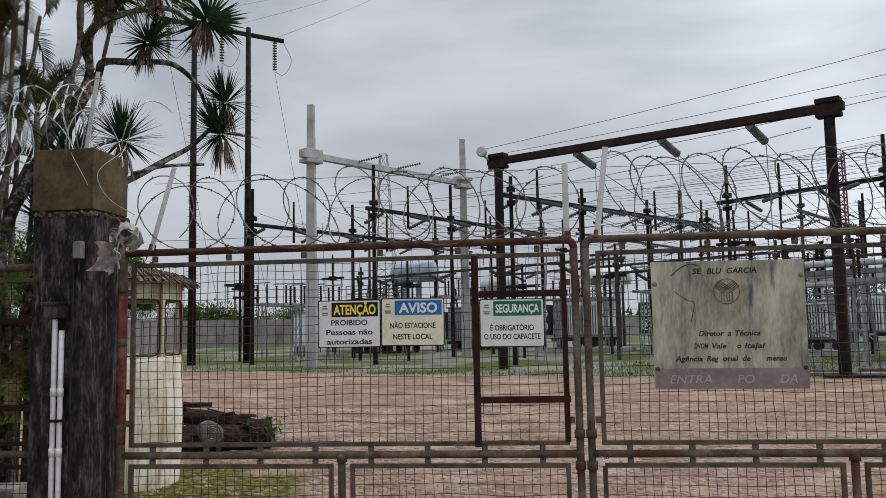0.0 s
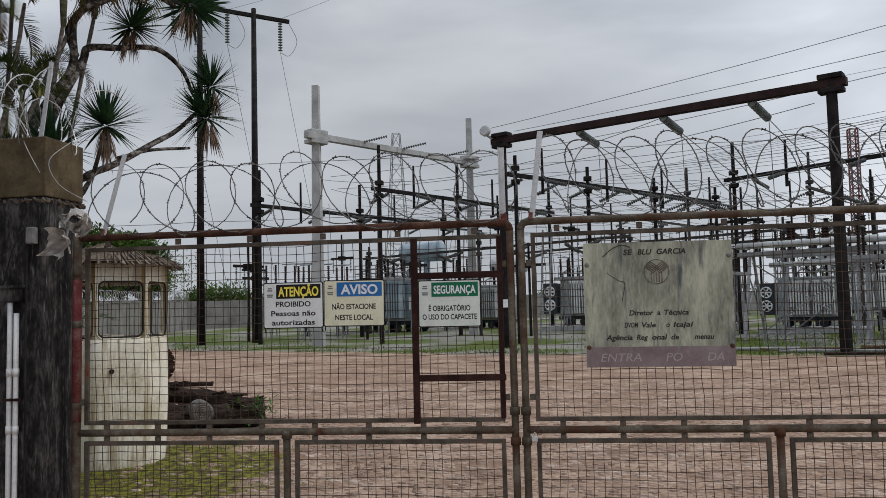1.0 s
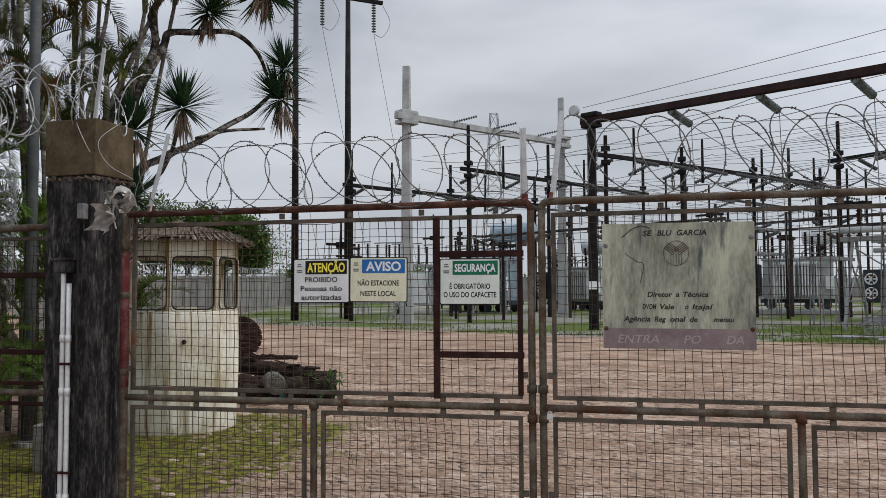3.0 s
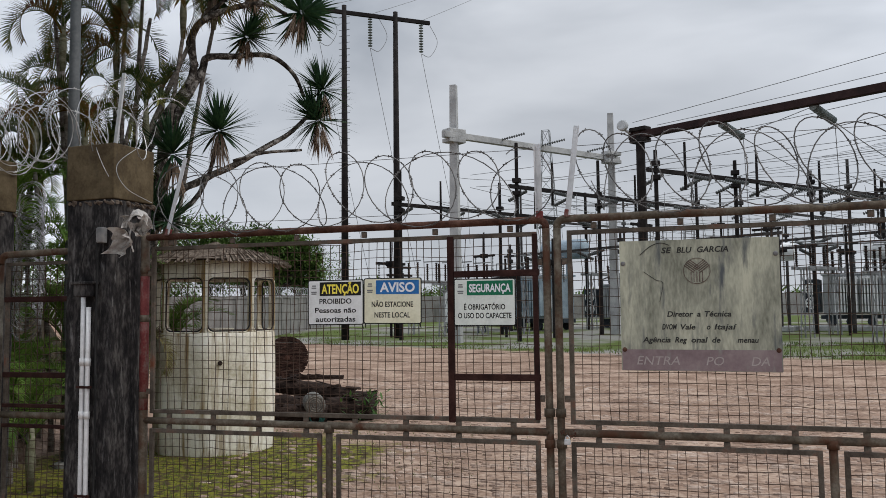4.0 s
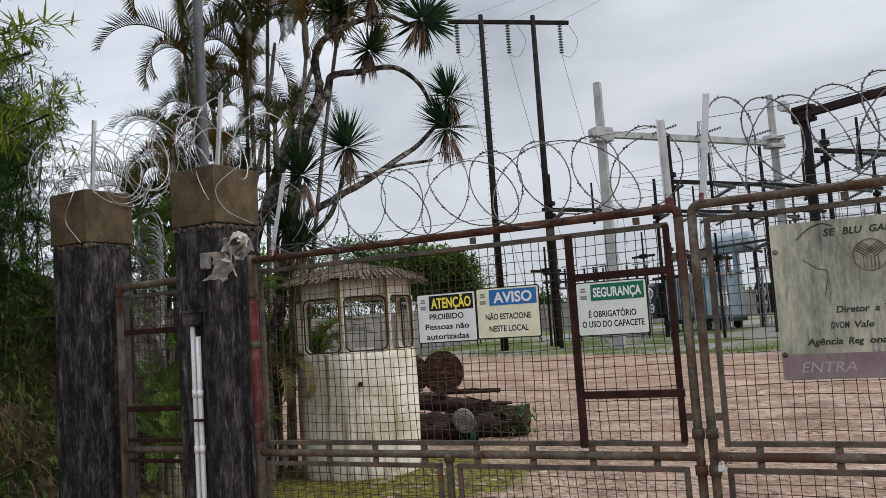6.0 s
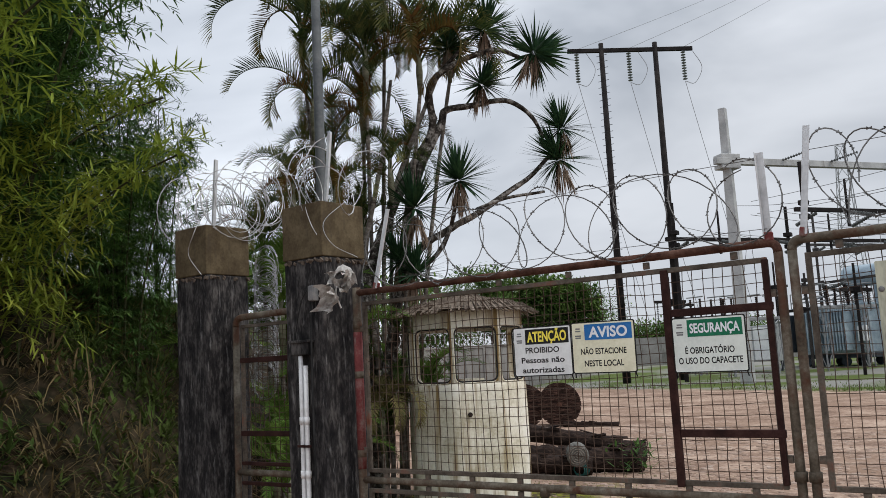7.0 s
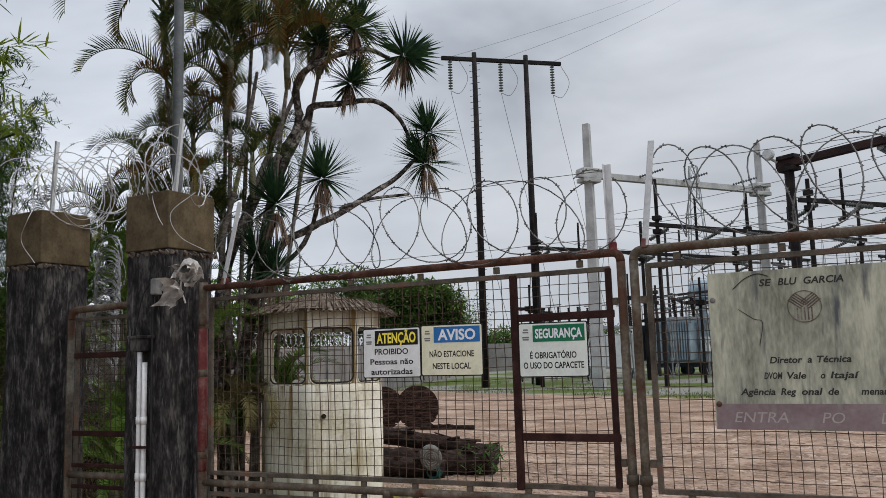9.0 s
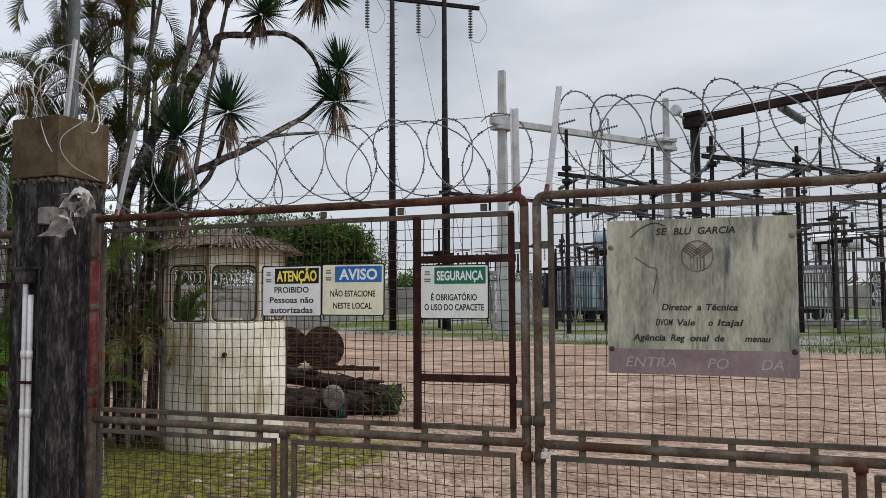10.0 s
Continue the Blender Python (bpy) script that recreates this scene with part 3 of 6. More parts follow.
def gate_leaf(label, x, y, rot, length, flip, top_mat, seed):
    """A leaf with its hinge at x, y; along +x, or along -x when flip is -1."""
    t = thing("gate_leaf", pose(x, y, 0, 0, 0, rot), label, "gate", "gate leaves")
    f, L = flip, length
    r = 0.024
    bm = bmesh.new()
    sweep(bm, [(0.02 * f, 0, 2.362), (f * (L - 0.055), 0, 2.362 + 0.004)] + arc((f * (L - 0.055), 0, 2.366), (f * L, 0, 2.366), (f * L, 0, 2.31))[1:], r, 12)
    part("top_tube", bm, top_mat, t, "rusting round top tube", True)
    for nm, px, z0, z1 in (("hinge_stile", 0.0, 0.05, 2.40), ("meeting_stile", f * L, 0.05, 2.312), ("lower_post", f * L * 0.495, 0.06, 1.03)):
        bm = bmesh.new()
        sweep(bm, [(px, 0, z0 + (z1 - z0) * i / 6) for i in range(7)], r if nm != "hinge_stile" else 0.03, 12)
        for z in ((0.45, 1.2, 1.75, 2.1) if nm == "hinge_stile" else (1.0,) if nm == "lower_post" else (0.95, 1.14)):
            sweep(bm, [(px, 0, z), (px, 0, z + 0.05)], r + 0.009, 12)
        st = part(nm, bm, M["gate"], t, smooth=True)
        if nm == "hinge_stile" and f > 0:
            bm = bmesh.new()
            sweep(bm, [(px, 0, 1.12), (px, 0, 1.6), (px, 0, 2.08)], 0.032, 12)
            part("red_sleeve", bm, M["redpipe"], st, "faded red painted sleeve", True)
    bm = bmesh.new()
    sweep(bm, [(f * L * i / 10, 0, 1.045 + 0.004 * noise.noise((i, seed, 0))) for i in range(11)], r, 12)
    part("middle_tube", bm, M["gate"], t, "mossy grey-green middle tube", True)
    bm = bmesh.new()
    sweep(bm, [(0, 0, 0.09), (f * L, 0, 0.09)], r, 12)
    part("bottom_tube", bm, M["gate"], t, "", True)
    xa, xb = sorted((f * 0.062, f * (L - 0.062)))
    panels = [(xa, xb, 1.098, 2.292)]
    mid = f * L * 0.495
    panels += [(*sorted((f * 0.062, mid - f * 0.055)), 0.15, 0.99), (*sorted((mid + f * 0.055, f * (L - 0.062))), 0.15, 0.99)]
    for i, (a, b, z0, z1) in enumerate(panels):
        bm = bmesh.new()
        rect_frame(bm, a, b, z0, z1, 0.0)
        fr = part("panel_frame", bm, M["gate_frame"], t, "angle-iron panel frame")
        bm = bmesh.new()
        wire_mesh(bm, a + 0.02, b - 0.02, z0 + 0.02, z1 - 0.02, 0.004, seed=seed + i)
        part("wire_mesh", bm, M["mesh"], fr, "rusty warped welded wire mesh")
    bm = bmesh.new()
    box(bm, (0, 0, 0), (0.036, 0.02, 0.04), bevel=0.003)
    lug = as_mesh("lug", bm, M["gate_frame"])
    for z, k in ((2.317, 6), (1.0, 8), (1.083, 8)):
        for i in range(k):
            share("lug", lug, t, pose(f * (0.22 + (L - 0.45) * i / (k - 1)), 0, z))
    for z in (0.5, 1.25, 2.1):
        for px in (f * 0.045, f * (L - 0.045)):
            share("lug", lug, t, pose(px, 0, z))
    return t


left_leaf = gate_leaf("rusty tubular gate leaf with mesh panels and signs", -3.13, 5.715, 0.0, 2.955, 1, M["rust"], 3)
right_leaf = gate_leaf("olive-grey tubular gate leaf carrying a weathered plate", 2.93, 5.66, -1.0, 3.035, -1, M["gate"], 23)

# dark bars of the wicket in the first leaf
bm = bmesh.new()
box(bm, (-0.80 + 3.13, -0.012, 1.685), (0.042, 0.03, 1.19), bevel=0.004)
part("wicket_post", bm, M["wicket"], left_leaf, "dark oxide-brown upright bar")
for z in (2.035, 1.378):
    bm = bmesh.new()
    box(bm, (-0.50 + 3.13, -0.012, z), (0.555, 0.028, 0.042), bevel=0.004)
    part("wicket_rail", bm, M["wicket"], left_leaf, "dark oxide-brown cross bar")
bm = bmesh.new()
box(bm, (-0.245 + 3.13, -0.01, 1.7), (0.03, 0.03, 1.16), bevel=0.003)
part("wicket_stile", bm, M["wicket"], left_leaf)

# narrow side gate
side = thing("side_gate", pose(-4.46, 5.70, 0, 0, 0, 0), "narrow rusty tubular side gate with mesh between pillars", "gate")
bm = bmesh.new()
sweep(bm, [(0.03, 0, 0.05), (0.03, 0, 2.20)] + arc((0.03, 0, 2.20), (0.03, 0, 2.27), (0.10, 0, 2.275)) + [(0.83, 0, 2.29)], 0.027, 12)
part("tube_frame", bm, M["gate"], side, "", True)
for z in (1.06, 0.09):
    bm = bmesh.new()
    sweep(bm, [(0.03, 0, z), (0.83, 0, z)], 0.025, 12)
    part("cross_tube", bm, M["gate"], side, "", True)
for z in (1.93, 1.36, 1.13, 0.98):
    bm = bmesh.new()
    box(bm, (0.45, -0.005, z), (0.72, 0.028, 0.04 if z > 1.3 else 0.028), bevel=0.003)
    part("cross_bar", bm, M["wicket"], side)
bm = bmesh.new()
rect_frame(bm, 0.085, 0.81, 0.15, 2.215, 0.01, 0.026)
part("panel_frame", bm, M["gate_frame"], side)
bm = bmesh.new()
wire_mesh(bm, 0.1, 0.80, 0.17, 2.2, 0.03, seed=51)
part("wire_mesh", bm, M["mesh"], side, "rusty wire mesh")


# ---- signs ----
def rounded_plate(w, h, d, rad=0.02):
    bm = bmesh.new()
    loop = []
    for cx, cz, a0 in ((w / 2 - rad, h / 2 - rad, 0), (-w / 2 + rad, h / 2 - rad, 90), (-w / 2 + rad, -h / 2 + rad, 180), (w / 2 - rad, -h / 2 + rad, 270)):
        for i in range(5):
            a = radians(a0 + 22.5 * i)
            loop.append((cx + rad * math.cos(a), cz + rad * math.sin(a)))
    fr = [bm.verts.new((x, -d / 2, z)) for x, z in loop]
    bk = [bm.verts.new((x, d / 2, z)) for x, z in loop]
    bm.faces.new(fr)
    bm.faces.new(bk[::-1])
    for i in range(len(loop)):
        j = (i + 1) % len(loop)
        bm.faces.new((fr[j], fr[i], bk[i], bk[j]))
    return bm


def put_text(parent, text, x, z, y, w, h, material, bold=0.0, shear=0.0, name="lettering"):
    bm = letters(text, w, h, bold, shear)
    ob = part(name, bm, material, parent)
    ob.matrix_basis = pose(x, y, z)
    return ob


def put_words(parent, text, x, z, y, w, h, material, bold=0.0, shear=0.0):
    """One line of lettering, each word a part of its own."""
    n, at = len(text), 0
    for run in text.split(" "):
        word = run.strip()
        if not word:
            continue
        at = text.index(word, at)
        put_text(parent, word, x + w * ((at + len(word) / 2) / n - 0.5), z, y, w * len(word) / n, h, material, bold, shear)
        at += len(word)


def flat_bar(parent, x, z, y, w, h, material, name="bar"):
    bm = bmesh.new()
    box(bm, (0, 0, 0), (w, 0.001, h))
    ob = part(name, bm, material, parent)
    ob.matrix_basis = pose(x, y, z)
    return ob


def safety_sign(cx, cz, tilt, base_mat, head_mat, head, head_mat_text, lines, label, group="safety signs"):
    t = thing("safety_sign", pose(cx, 5.688, cz, 0, tilt, 0), label, "sign", group)
    part("border", rounded_plate(0.405, 0.302, 0.004, 0.012), M["black"], t)
    ob = part("panel", rounded_plate(0.392, 0.289, 0.006, 0.009), base_mat, t)
    ob.matrix_basis = pose(0, -0.001, 0)
    hb = flat_bar(t, 0.035, 0.09, -0.0046, 0.30, 0.092, head_mat, "header")
    put_text(t, head, 0.035, 0.09, -0.0056, 0.272 if len(head) > 5 else 0.245, 0.06 if len(head) < 8 else 0.05, head_mat_text, 0.03)
    for s, z, w in lines:
        put_text(t, s, 0.0, z, -0.0046, w, 0.034, M["black"], 0.022)
    for z, w in ((0.112, 0.028), (0.098, 0.034), (0.07, 0.04), (0.058, 0.036)):
        flat_bar(t, -0.158, z, -0.0046, w, 0.008, M["greybox"], "emblem_bar")
    for x in (-0.19, 0.19):
        bm = bmesh.new()
        sweep(bm, [(x, 0, -0.145), (x * 1.02, 0.012, -0.175)], 0.004, 6)
        part("tie", bm, M["black"], t)
    return t


safety_sign(-1.605, 1.868, 0.0, M["white_sign"], M["black"], "ATENÇÃO", M["yellow"],
            (("PROIBIDO", 0.008, 0.235), ("Pessoas não", -0.052, 0.30), ("autorizadas", -0.112, 0.29)), "white warning sign with black and yellow heading on the gate")
safety_sign(-1.198, 1.872, 0.5, M["cream_sign"], M["blue"], "AVISO", M["letter_white"],
            (("NÃO ESTACIONE", -0.022, 0.29), ("NESTE LOCAL", -0.092, 0.25)), "cream notice sign with blue heading on the gate")
safety_sign(-0.573, 1.854, 0.3, M["pale_sign"], M["green"], "SEGURANÇA", M["letter_white"],
            (("É OBRIGATÓRIO", -0.03, 0.27), ("O USO DO CAPACETE", -0.085, 0.35)), "pale safety sign with green heading on the wicket")

plate = thing("name_plate", pose(0.732, 5.635, 1.817, 0, 0.3, -1), "large weathered grey-green metal plate with faded lettering on the gate", "sign")
bm = rounded_plate(0.9, 0.772, 0.006, 0.006)
bmesh.ops.triangulate(bm, faces=bm.faces[:])
part("sheet", bm, M["plate"], plate)
flat_bar(plate, 0, -0.322, -0.0045, 0.89, 0.122, M["pink"], "faded_band")
put_words(plate, "SE BLU GARCIA", -0.015, 0.325, -0.0045, 0.38, 0.033, M["engrave"], 0.025, 0.2)
put_words(plate, "Diretor a Técnica", 0.0, -0.052, -0.0045, 0.36, 0.031, M["engrave"], 0.025, 0.2)
put_words(plate, "DVOM Vale   o Itajaí", 0.0, -0.127, -0.0045, 0.42, 0.031, M["engrave"], 0.022, 0.2)
put_words(plate, "Agência Reg onal de    menau", 0.0, -0.203, -0.0045, 0.65, 0.031, M["engrave"], 0.025, 0.2)
put_words(plate, "ENTRA   PO   DA", 0.01, -0.325, -0.006, 0.74, 0.05, M["pale_letter"], 0.0, 0.2)
bm = bmesh.new()
sweep(bm, [(0.075 * math.cos(a), 0, 0.075 * math.sin(a)) for a in [2 * math.pi * i / 40 for i in range(41)]], 0.0025, 4, False)
for i in range(5):
    o = -0.032 + 0.016 * i
    box(bm, (o, 0, -0.035), (0.006, 0.002, 0.06))
    box(bm, (-0.028 + o * 0.5, 0, 0.028 + o * 0.5), (0.07, 0.002, 0.006), Matrix.Rotation(radians(38), 3, "Y"))
    box(bm, (0.030 + o * 0.5, 0, 0.028 - o * 0.5), (0.07, 0.002, 0.006), Matrix.Rotation(radians(-38), 3, "Y"))
em = part("emblem", bm, M["faded_print"], plate, "worn round emblem of bars")
em.matrix_basis = pose(-0.005, -0.0045, 0.20)
for x, z in ((-0.43, -0.262), (0.43, -0.262), (0.43, 0.29), (-0.43, 0.25)):
    bm = bmesh.new()
    lathe(bm, [(0.014, 0), (0.014, 0.004), (0.008, 0.009), (0.001, 0.010)], pose(x, -0.004, z, 90), 10)
    part("bolt", bm, M["rust"] if z < 0 else M["greybox"], plate)
for pts, r in (([(-0.33, 0, 0.30), (-0.27, 0, 0.35), (-0.21, 0, 0.37), (-0.16, 0, 0.355)], 0.003), ([(-0.31, 0, 0.20), (-0.24, 0, 0.15), (-0.2, 0, 0.13), (-0.22, 0, 0.02)], 0.002)):
    bm = bmesh.new()
    sweep(bm, smooth_path(pts), r, 4)
    cr = part("crack", bm, M["engrave"], plate)
    cr.matrix_basis = pose(0, -0.004, 0)

lock = thing("padlock", pose(-0.055, 5.63, 1.0) @ Matrix.Diagonal((0.75, 0.75, 0.75, 1)), "steel padlock on a short chain at the meeting stiles", "padlock")
bm = bmesh.new()
box(bm, (0, 0, 0), (0.05, 0.025, 0.045), bevel=0.006)
part("lock_body", bm, M["stake"], lock)
bm = bmesh.new()
sweep(bm, [(0.016 * math.cos(a), 0, 0.02 + 0.03 * math.sin(a)) for a in [math.pi * i / 8 for i in range(9)]], 0.004, 6)
part("shackle", bm, M["stake"], lock)
bm = bmesh.new()
for i in range(12):
    a = 2 * math.pi * i / 12
    c = Vector((0.055 * math.cos(a), 0.06 * math.sin(a) + 0.06, 0.06 + 0.02 * math.sin(a * 2)))
    sweep(bm, [c + Vector((0.011 * math.cos(b) * (1 if i % 2 else 0.2), 0.008 * math.cos(b), 0.014 * math.sin(b))) for b in [2 * math.pi * k / 8 for k in range(9)]], 0.003, 5, False)
part("chain", bm, M["rust"], lock)


# ---- razor wire and stakes ----
def coil(x0, x1, r, pitch, c, hand=1, seed=0, jitter=0.05, squash=1.0, tube=0.0042, barb=0.075, axis=Vector((1, 0, 0)), flat=0.0):
    """A concertina coil along the axis with its barbs."""
    rnd = random.Random(seed)
    bm = bmesh.new()
    side = axis.cross(Vector((0, 0, 1))).normalized()
    n = int(abs(x1 - x0) / pitch * 26)
    pts, ph = [], rnd.uniform(0, 6)
    for i in range(n + 1):
        f = i / n
        a = hand * 2 * math.pi * (x1 - x0) * f / pitch + ph
        rr = r * (1 + jitter * 1.6 * noise.noise((i * 0.05, seed, 0)))
        p = Vector(c) + axis * ((x1 - x0) * f + 0.09 * noise.noise((i * 0.045, seed, 5)) + flat * rr * math.sin(a + 0.3)) + side * (rr * squash * math.cos(a)) + Vector((0, 0, rr * math.sin(a - (1.57 if flat else 0)) + 0.05 * noise.noise((i * 0.03, seed, 9))))
        pts.append(p)
    sweep(bm, pts, tube, 4, False)
    gone = 0.0
    for a, b in zip(pts, pts[1:]):
        gone += (b - a).length
        if gone > barb:
            gone = 0
            d = (b - a).normalized()
            o = Vector((rnd.uniform(-1, 1), rnd.uniform(-1, 1), rnd.uniform(-1, 1))).cross(d).normalized()
            q = [bm.verts.new(a + v) for v in (-d * 0.014 + o * 0.011, d * 0.002 + o * 0.003, d * 0.014 + o * 0.011, d * 0.014 - o * 0.011, -d * 0.002 - o * 0.003, -d * 0.014 - o * 0.011)]
            bm.faces.new((q[0], q[1], q[4], q[5]))
            bm.faces.new((q[1], q[2], q[3], q[4]))
    return bm


def razor(name_label, coils, material, m=None):
    t = thing("razor_wire", m or Matrix.Identity(4), name_label, "razor wire", "razor wire")
    for bm in coils:
        part("coil", bm, material, t)
    return t


w1 = razor("weathered razor wire coil along the rusty top tube", [coil(-2.95, -0.24, 0.25, 0.32, (-2.95, 5.715, 2.625), 1, 1, 0.2, 0.3, tube=0.0039, flat=1.0), coil(-2.95, -0.24, 0.235, 0.62, (-2.95, 5.73, 2.60), -1, 2, 0.2, 0.4, tube=0.0039, flat=0.9)], M["razor_dull"])
w2 = razor("weathered razor wire coil above the plate-bearing leaf", [coil(0.02, 2.9, 0.26, 0.27, (0.05, 5.68, 2.645), 1, 3, 0.1, 0.3, tube=0.0041, flat=0.8), coil(0.0, 2.9, 0.24, 0.6, (0.0, 5.70, 2.63), -1, 4, 0.1, 0.4, tube=0.0041, flat=0.5)], M["razor_dull"])
for w, a, b in ((w1, -2.92, -0.22), (w2, 0.0, 2.9)):
    for z in (2.44, 2.82):
        bm = bmesh.new()
        sweep(bm, [(a + (b - a) * i / 8, 5.71, z + 0.012 * noise.noise((i, z, a))) for i in range(9)], 0.0022, 4)
        part("tension_wire", bm, M["razor_dull"], w)
razor("bright tangled razor wire over the pillar tops", [
    coil(-5.15, -3.25, 0.27, 0.25, (-5.15, 5.72, 3.26), 1, 5, 0.2, tube=0.0034), coil(-5.1, -3.2, 0.24, 0.36, (-5.1, 5.66, 3.2), -1, 6, 0.22, tube=0.0034),
    coil(-5.1, -4.2, 0.24, 0.1, (-5.1, 5.85, 3.22), 1, 7, 0.25, tube=0.0034), coil(-3.7, -2.85, 0.2, 0.4, (-3.7, 5.62, 3.13), 1, 8, 0.25, tube=0.0034)], M["razor"])
razor("bright bundle of razor wire hanging behind the side gate", [
    coil(0, 1.1, 0.14, 0.02, (-4.64, 6.2, 1.72), 1, 9, 0.45, tube=0.0022, axis=Vector((0, 0.02, 1)).normalized())], M["razor"])
for pts in ([(-3.42, 5.52, 3.06), (-3.36, 5.46, 2.98), (-3.27, 5.42, 2.85), (-3.24, 5.44, 2.78)], [(-3.1, 5.6, 3.02), (-3.18, 5.45, 2.86), (-3.12, 5.47, 2.7), (-3.0, 5.6, 2.6)],
            [(-4.62, 5.5, 3.08), (-4.6, 5.42, 2.95), (-4.66, 5.42, 2.8), (-4.5, 5.42, 2.62)]):
    bm = bmesh.new()
    sweep(bm, smooth_path(pts), 0.0026, 5)
    part("loose_wire", bm, M["razor"], w1, "loose bright wire end")


def stake(a, b, label="galvanised angle stake holding the razor wire"):
    a, b = Vector(a), Vector(b)
    t = thing("wire_stake", Matrix.Translation(a), label, "stake", "razor wire stakes")
    d = b - a
    q = d.to_track_quat("Z", "Y").to_matrix()
    bm = bmesh.new()
    box(bm, d / 2 + q @ Vector((0, 0.018, 0)), (0.038, 0.004, d.length), q, 0.001)
    box(bm, d / 2 + q @ Vector((-0.018, 0.0, 0)), (0.004, 0.032, d.length), q, 0.001)
    part("angle", bm, M["stake"], t)
    bm = bmesh.new()
    box(bm, q @ Vector((0, 0.01, 0.012)), (0.05, 0.03, 0.05), q, 0.008)
    part("weld", bm, M["redpipe"], t, "rusty red weld")


stake((-0.215, 5.70, 2.385), (-0.215, 5.68, 2.85))
stake((-0.025, 5.69, 2.385), (0.045, 5.68, 2.94))
stake((-2.92, 5.70, 2.38), (-2.76, 5.68, 2.92))
stake((-3.40, 5.72, 3.03), (-3.31, 5.70, 3.60))
stake((-4.68, 5.70, 3.03), (-4.61, 5.68, 3.62))

# ---- fixtures on the pillars ----
cond = thing("conduit_run", pose(-3.385, 5.445, 0), "pair of white plastic conduits with clamps on the pillar", "conduit")
for dx, top in ((0.0, 1.93), (0.045, 1.86)):
    bm = bmesh.new()
    sweep(bm, [(dx - 0.055, 0, 0.02 + (top - 0.02) * i / 5) for i in range(6)], 0.017, 10)
    for z in (0.35, 1.08, 1.45):
        sweep(bm, [(dx - 0.055, 0, z), (dx - 0.055, 0, z + 0.05)], 0.021, 10)
    part("pipe", bm, M["pvc"], cond, "dirty white pipe", True)
for z in (0.55, 1.30):
    bm = bmesh.new()
    box(bm, (-0.03, -0.012, z), (0.12, 0.022, 0.018), bevel=0.003)
    part("clamp", bm, M["wicket"], cond)
bm = bmesh.new()
box(bm, (-0.04, 0, 1.985), (0.16, 0.06, 0.1), bevel=0.006)
box(bm, (-0.04, -0.004, 2.03), (0.19, 0.08, 0.02), bevel=0.004)
part("hood", bm, M["pillar"], cond, "rusted metal hood over the pipes")
bm = bmesh.new()
sweep(bm, smooth_path([(0.055, 0.0, 2.42), (0.06, -0.004, 2.1), (0.055, 0, 1.6), (0.06, 0, 0.9), (0.05, 0, 0.05)]), 0.008, 6)
sweep(bm, smooth_path([(0.05, 0.0, 2.42), (-0.02, -0.02, 2.3), (-0.1, -0.01, 2.05)]), 0.004, 6)
part("cable", bm, M["rubber"], cond)
jb = thing("junction_box", pose(-3.29, 5.44, 2.345), "small grey junction box on the pillar", "junction box")
bm = bmesh.new()
box(bm, (0, 0, 0.02), (0.055, 0.05, 0.11), bevel=0.006)
part("body", bm, M["greybox"], jb)
bm = bmesh.new()
box(bm, (0, -0.028, 0.02), (0.05, 0.008, 0.10), bevel=0.003)
part("cover", bm, M["greybox"], jb)

lamp = thing("broken_lamp", pose(-3.02, 5.44, 2.34, 0, 0, 22) @ Matrix.Diagonal((0.98, 0.98, 1.02, 1)), "smashed dirty white lamp housing hanging off the pillar", "lamp")


def crumpled(w, h, amp, seed, cup=0.0):
    bm = bmesh.new()
    n = 9
    g = []
    for j in range(n + 1):
        row = []
        for i in range(n + 1):
            u, v = i / n - 0.5, j / n - 0.5
            k = 1 + 0.35 * noise.noise((u * 3, v * 3, seed))
            d = amp * noise.noise((u * 4, v * 4, seed + 3)) + amp * 0.5 * noise.noise((u * 11, v * 11, seed)) - cup * (u * u + v * v)
            row.append(bm.verts.new((u * w * k, d, v * h * k)))
        g.append(row)
    for j in range(n):
        for i in range(n):
            bm.faces.new((g[j][i], g[j][i + 1], g[j + 1][i + 1], g[j + 1][i]))
    geom = bmesh.ops.solidify(bm, geom=bm.faces[:], thickness=0.004)
    return bm


for nm, w, h, p, sd in (("reflector", 0.16, 0.19, (-0.02, -0.05, -0.03, 10, 18, -20), 2), ("side_shell", 0.13, 0.12, (0.055, -0.06, 0.03, -15, -30, 25), 7),
                        ("bracket_plate", 0.15, 0.1, (0.02, -0.02, 0.13, 20, 8, 0), 12), ("hood", 0.19, 0.07, (0.03, -0.06, 0.185, 60, -8, 10), 19)):
    ob = part(nm, crumpled(w * 0.85, h * 0.85, 0.05, sd, 0.35), M["shell"], lamp, "crumpled painted metal")
    ob.matrix_basis = pose(*p)
bm = bmesh.new()
lathe(bm, [(0.03, 0), (0.032, 0.03), (0.022, 0.04), (0.02, 0.012)], pose(0.02, -0.075, 0.1, 80, 0, 20), 14)
part("socket", bm, M["greybox"], lamp)
bm = bmesh.new()
sweep(bm, smooth_path([(0.0, -0.02, -0.1), (-0.01, -0.08, 0.0), (0.02, -0.08, 0.08), (0.09, -0.05, 0.1)]), 0.006, 6)
part("wire", bm, M["pvc"], lamp)


# ---- guard booth ----
booth = thing("guard_booth", pose(-5.70, 10.75, 0, 0, 0, -44.5), "eight-sided stained white guard booth with thatched roof", "guard booth")


